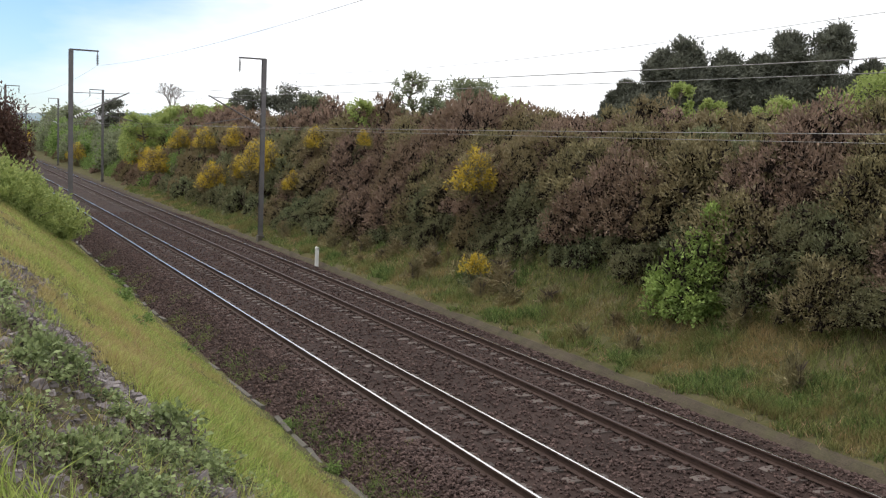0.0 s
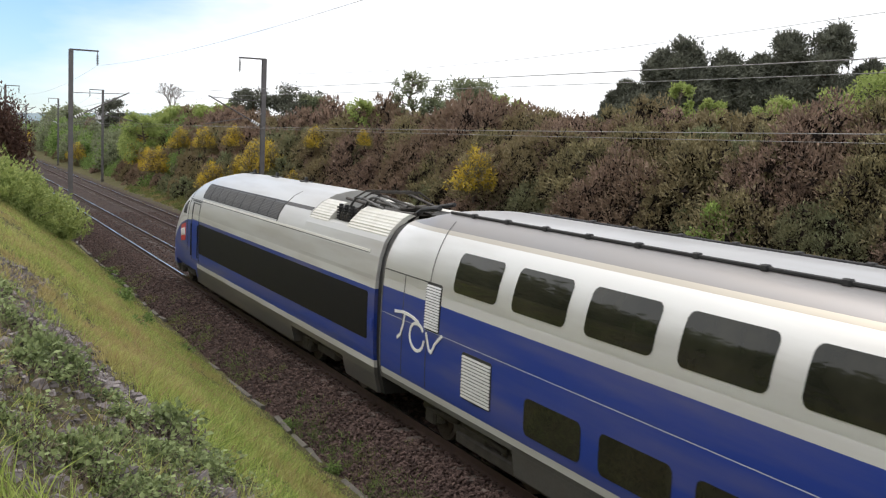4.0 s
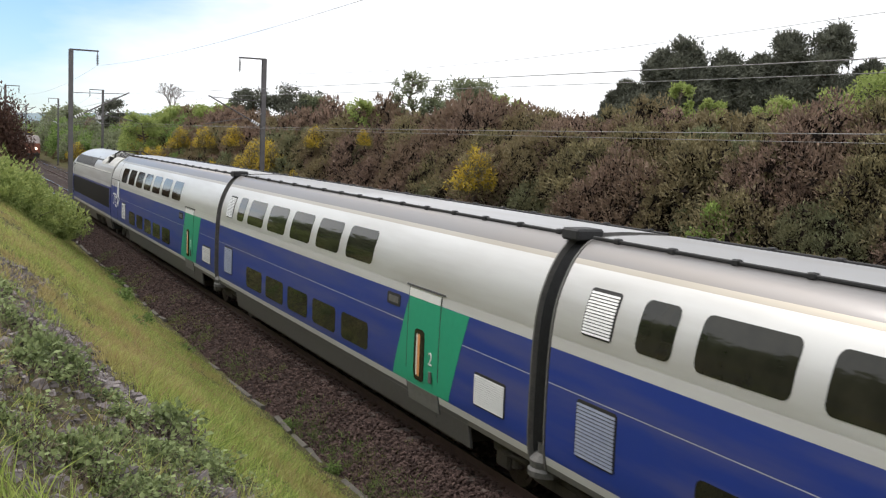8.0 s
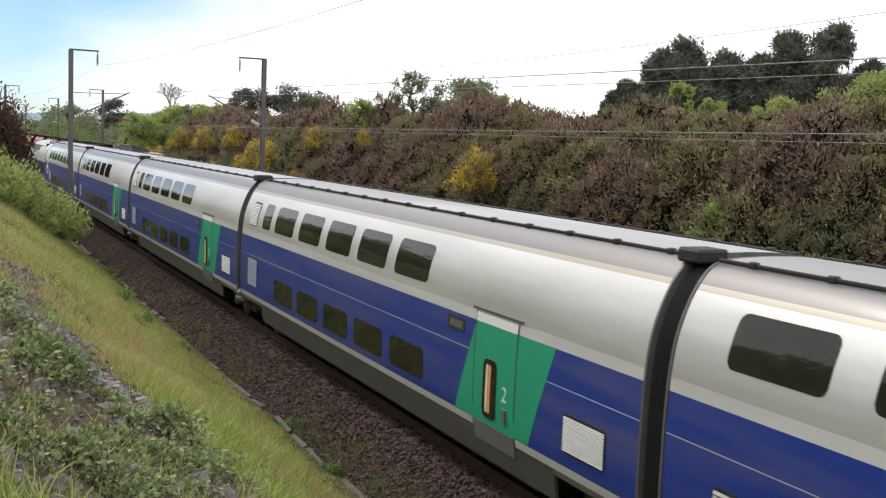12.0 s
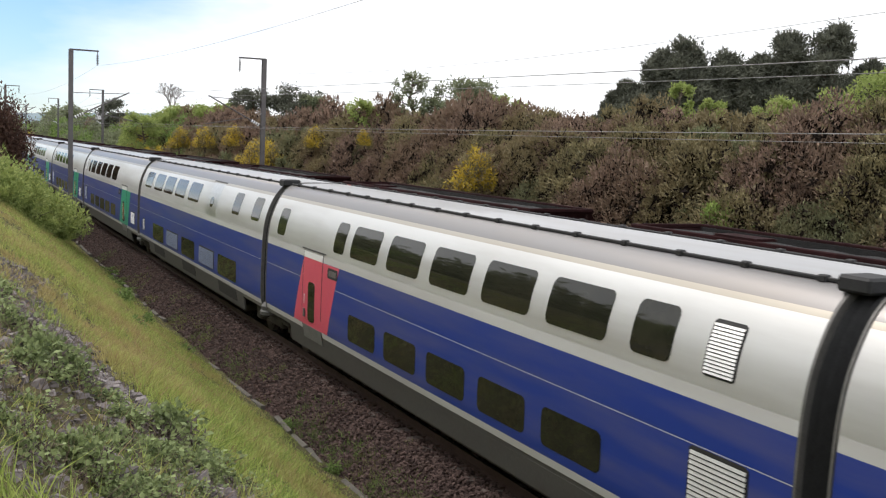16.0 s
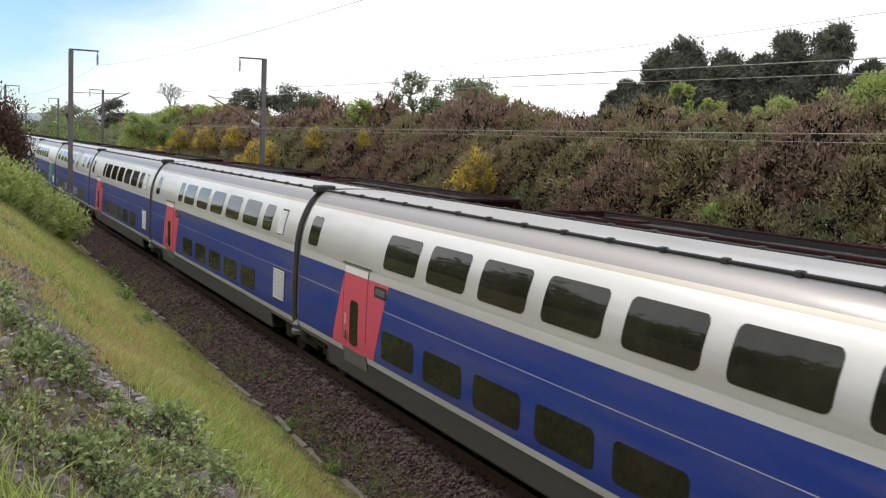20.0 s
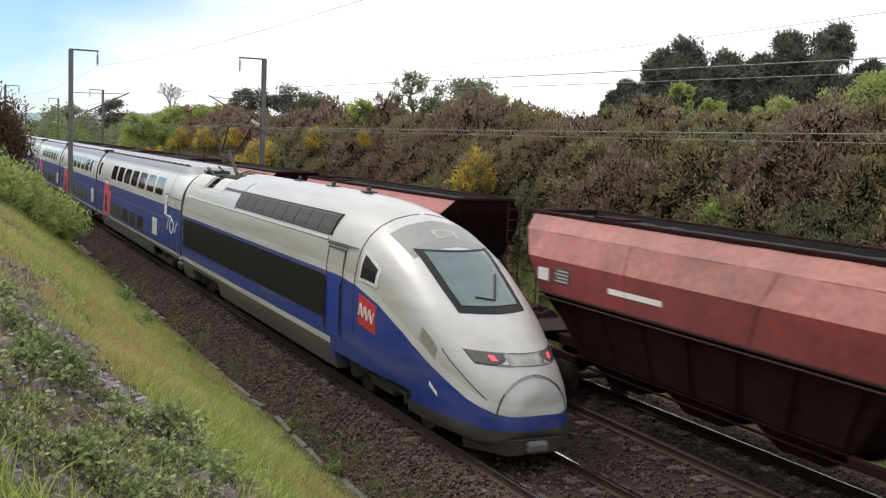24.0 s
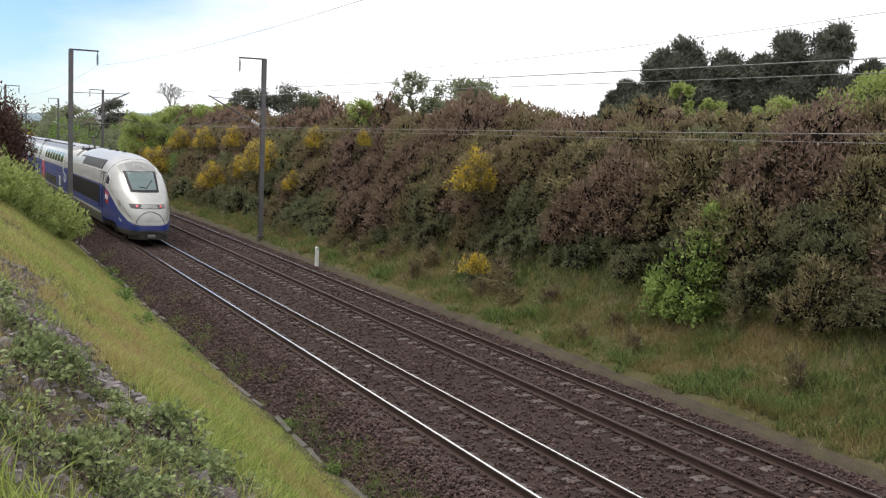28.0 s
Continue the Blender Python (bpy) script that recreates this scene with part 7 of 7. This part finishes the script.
def far_verge(rnd):
    y = 11 + 90 * rnd.random() ** 1.5
    hi = float(np.interp(y, (9, 17, 26, 40, 56, 90), (20.0, 20.0, 20.3, 19.4, 18.4, 18.0)))
    x = 15.45 + (hi - 15.45) * rnd.random()
    if x < 15.8 and noise.noise((x * 2, y * 0.8, 2)) < 0.0:
        x += 0.5
    return x, y, 0.6 + 0.10 * (x - 15.7) + 0.4 * noise.noise((x * 0.7, y * 0.5, 9))


def lush(rnd):
    while True:
        x, y, k = far_verge(rnd)
        if noise.noise((x * 0.9, y * 0.45, 21)) > 0.02:
            return x, y, 0.5 + 1.3 * max(0.0, noise.noise((x * 0.9, y * 0.45, 21))) + 0.06 * (x - 15.7)


def ballast_side(rnd):
    while True:
        y = 9.5 + 40 * rnd.random() ** 1.6
        x = 6.38 + abs(rnd.gauss(0, 0.38))
        if noise.noise((x * 0.8, y * 0.5, 31)) > -0.05 - (0.25 if y < 18 else 0.0):
            return x, y, rnd.uniform(0.5, 1.2)


cover("slope_grass", "fresh green and straw-coloured grass on the near slope", 150000, GRASS, near_slope, 0.20, 0.0105, clump=9, lean=0.5)
cover("straw", "dry straw stalks among the slope grass", 14000, STRAW, near_slope, 0.23, 0.007, clump=7, lean=0.6)
cover("dead_stalks", "dead brown stalks among the brambles", 5200, surf("dead_stalk", (0.10, 0.075, 0.055), (0.26, 0.20, 0.14), rough=0.9, islands=True), upper, 0.22, 0.006, clump=3, lean=0.9, category="plants")
cover("corner_grass", "long bright green grass blades beside the camera's slope", 280, GRASS, corner, 0.24, 0.008, clump=5, lean=0.35)
cover("verge_grass", "rough green and tan grass below the gorse", 95000, VERGE, far_verge, 0.30, 0.017, clump=7, lean=0.4)

cover("verge_tufts", "lush green tufts of grass on the far verge", 46000, TUFT, lush, 0.36, 0.019, clump=14, lean=0.45)
cover("verge_straw", "dry straw and dead stalks in the verge grass", 9000, STRAW, far_verge, 0.34, 0.012, clump=6, lean=0.55)
cover("ballast_weeds", "green weeds creeping over the edge of the ballast", 11000, TUFT, ballast_side, 0.15, 0.012, clump=12, lean=0.7, height=lambda x, y: max(land(x, y), ballast_z(x)))


def rubble():
    rnd = random.Random(77)
    vs, fs = [], []
    for k in range(8500):
        y = 5.5 + 13 * rnd.random() ** 1.3
        x = strip(y) + (rnd.gauss(0, 0.3) if rnd.random() < 0.6 else rnd.uniform(-2.1, 0.3))
        s = rnd.uniform(0.012, 0.042) * (2.4 if rnd.random() < 0.07 else 1)
        z = land(x, y) + 0.01
        b = len(vs)
        a = rnd.uniform(0, 6.28)
        for q in range(4):
            w = a + q * 1.57 + rnd.uniform(-0.4, 0.4)
            vs.append((x + s * math.cos(w), y + s * math.sin(w), z - 0.3 * s))
        for q in range(4):
            w = a + 0.5 + q * 1.57 + rnd.uniform(-0.4, 0.4)
            vs.append((x + 0.75 * s * math.cos(w), y + 0.75 * s * math.sin(w), z + s * rnd.uniform(0.3, 0.8)))
        fs += [(b + i, b + (i + 1) % 4, b + 4 + (i + 1) % 4, b + 4 + i) for i in range(4)] + [(b + 4, b + 5, b + 6, b + 7)]
    ob = new("slope_rubble", mesh_of("slope_rubble", vs, fs, RUBBLE))
    tagged(ob, "strip of loose grey rubble on the near slope", "rubble", kind="stuff")


rubble()


def brambles():
    rnd = random.Random(9)
    m = bush_master("bramble", "low bramble patch with dark green leaves on the slope", "bramble", "brambles", BRAMBLE, 560, 0.42, 0.26, 18, 0.062, 0.046, rough=0.36, broad=True, at=scaled(1.62, 8.4, land(1.62, 8.4), 1, 0), squash=0.1, woody=0)
    q = unit(RNG.normal(size=(260, 3))) * RNG.uniform(0.1, 0.8, (260, 1)) * (0.42, 0.42, 0.16) + (0, 0, 0.06)
    tagged(part("dead_heart", tri_mesh("dead_heart", sprigs(q, q * 0 + (0, 0, 0.4), 0.10, 0.022, 1.0), surf("dead_bramble_stem", (0.05, 0.035, 0.033), (0.16, 0.12, 0.11), rough=0.9, islands=True)), None, m), "dead purple-brown bramble stems", kind="stuff")
    spots = []
    while len(spots) < 52:
        y = 6.0 + 7.5 * rnd.random() ** 1.2
        x = strip(y) - 0.5 - rnd.uniform(0.0, 1.6)
        if x > 0.05:
            spots.append((x, y))
    spots += [(2.0, 8.1), (1.75, 7.8), (1.95, 8.6), (2.2, 8.3), (1.55, 8.1), (1.4, 7.5), (2.1, 7.7), (1.8, 8.9)]
    for x, y in spots:
        copy_thing(m, scaled(x, y, land(x, y) - 0.04, rnd.uniform(0.4, 0.85), rnd.uniform(0, 6), rnd.uniform(0.5, 1.2)))
    w = bush_master("weed", "broad-leaved weed in the slope grass", "plant", "weeds", FRESH, 260, 0.26, 0.22, 8, 0.08, 0.045, broad=True, at=scaled(4.9, 28.0, land(4.9, 28.0), 1, 0))
    for x, y, s in ((4.6, 30.5, 1.5), (5.1, 33.0, 1.3), (5.6, 36.0, 1.2), (4.0, 24.0, 1.0), (5.8, 27.0, 0.9), (6.2, 17.0, 0.9), (6.25, 14.5, 1.0), (6.3, 20.0, 0.8), (5.95, 40.0, 1.6), (6.1, 43.5, 1.6), (6.3, 13.2, 1.1)):
        copy_thing(w, scaled(x, y, max(land(x, y), -0.6) - 0.02, s, x * 7, 0.9))


brambles()


def farmhouse():
    h = thing("farmhouse", "distant pale house roof among the trees", "house", at=pose(23.6, 168.0, 4.6))
    part("wall", boxes((-1.6, 3.0, -2, 2, -1.5, 2.0)), CONCRETE, h)
    part("roof", loft([[(-1.9, -2.3, 2.0), (-1.9, 2.3, 2.0), (-1.9, 0, 3.0)], [(3.3, -2.3, 2.0), (3.3, 2.3, 2.0), (3.3, 0, 3.0)]]), surf("pale_slate", (0.25, 0.25, 0.26), (0.36, 0.36, 0.37), rough=0.7), h)


farmhouse()


def fallen_branch():
    bm = bmesh.new()
    limb(bm, (17.55, 13.8, 0.25), (17.1, 13.2, 0.16), 0.035, 0.03)
    limb(bm, (17.1, 13.2, 0.16), (16.8, 12.5, 0.10), 0.03, 0.012)
    limb(bm, (17.2, 13.3, 0.17), (16.8, 13.5, 0.2), 0.02, 0.008)
    tagged(part("fallen_branch", bm, BARK), "bare fallen branch lying on the verge", "branch")


fallen_branch()


def hills():
    """A far ridge on the horizon; aerial haze is painted into its blue-green colour."""
    vs, fs = [], []
    n = 90
    for k in range(n + 1):
        az = -0.9 + 2.4 * k / n
        h = 30 + 14 * noise.noise((az * 3.0, 1.0, 0)) + 7 * noise.noise((az * 11, 2.0, 0)) + 62 * max(0.0, min(1.0, (az - 0.1) / 0.5))
        for d, z in ((2300, -20), (2700, h * 0.6), (3100, h)):
            vs.append((d * math.sin(az), d * math.cos(az), z + 5))
    for k in range(n):
        for i in range(2):
            a = k * 3 + i
            fs.append((a, a + 3, a + 4, a + 1))
    ob = new("backdrop", mesh_of("backdrop", vs, fs, surf("haze_tinted_far_woods", (0.19, 0.26, 0.31), (0.30, 0.35, 0.36), rough=1.0, scale=0.02, fine=0.09, spec=0.0), smooth=True))
    tagged(ob, "wooded ridge on the horizon, tinted blue-green with painted haze", "hills", kind="structure")


hills()

# ---- movement ----


def express_at(t):
    """Where the passenger train stands along the line at t seconds."""
    u = (t - 14) / 14
    return 99.765 + 122.294 * u - 0.531 * u ** 2 - 2.451 * u ** 3 + 1.197 * u ** 4 + 1.500 * u ** 5


def freight_at(t):
    """Where the front of the goods train stands at t seconds; it gains a little speed on the way."""
    u = (t - 14) / 14
    return 21.007 - 359.641 * u - 20.887 * u ** 2 - 7.655 * u ** 3 + 10.028 * u ** 4


def motions():
    ts = [0, 0.5] + [2 * k for k in range(1, 14)] + [27.5, 28]
    for ob, off, turn in PASSENGER:
        walk(ob, [(t, pose(XN, express_at(t) + off, 0, 0, 0, turn)) for t in ts])
    ts = [0, 0.5] + [2 * k for k in range(1, 14)] + [27.5, 28]
    for ob, off in FREIGHT:
        walk(ob, [(t, pose(XF, freight_at(t) + off, 0)) for t in ts])


motions()
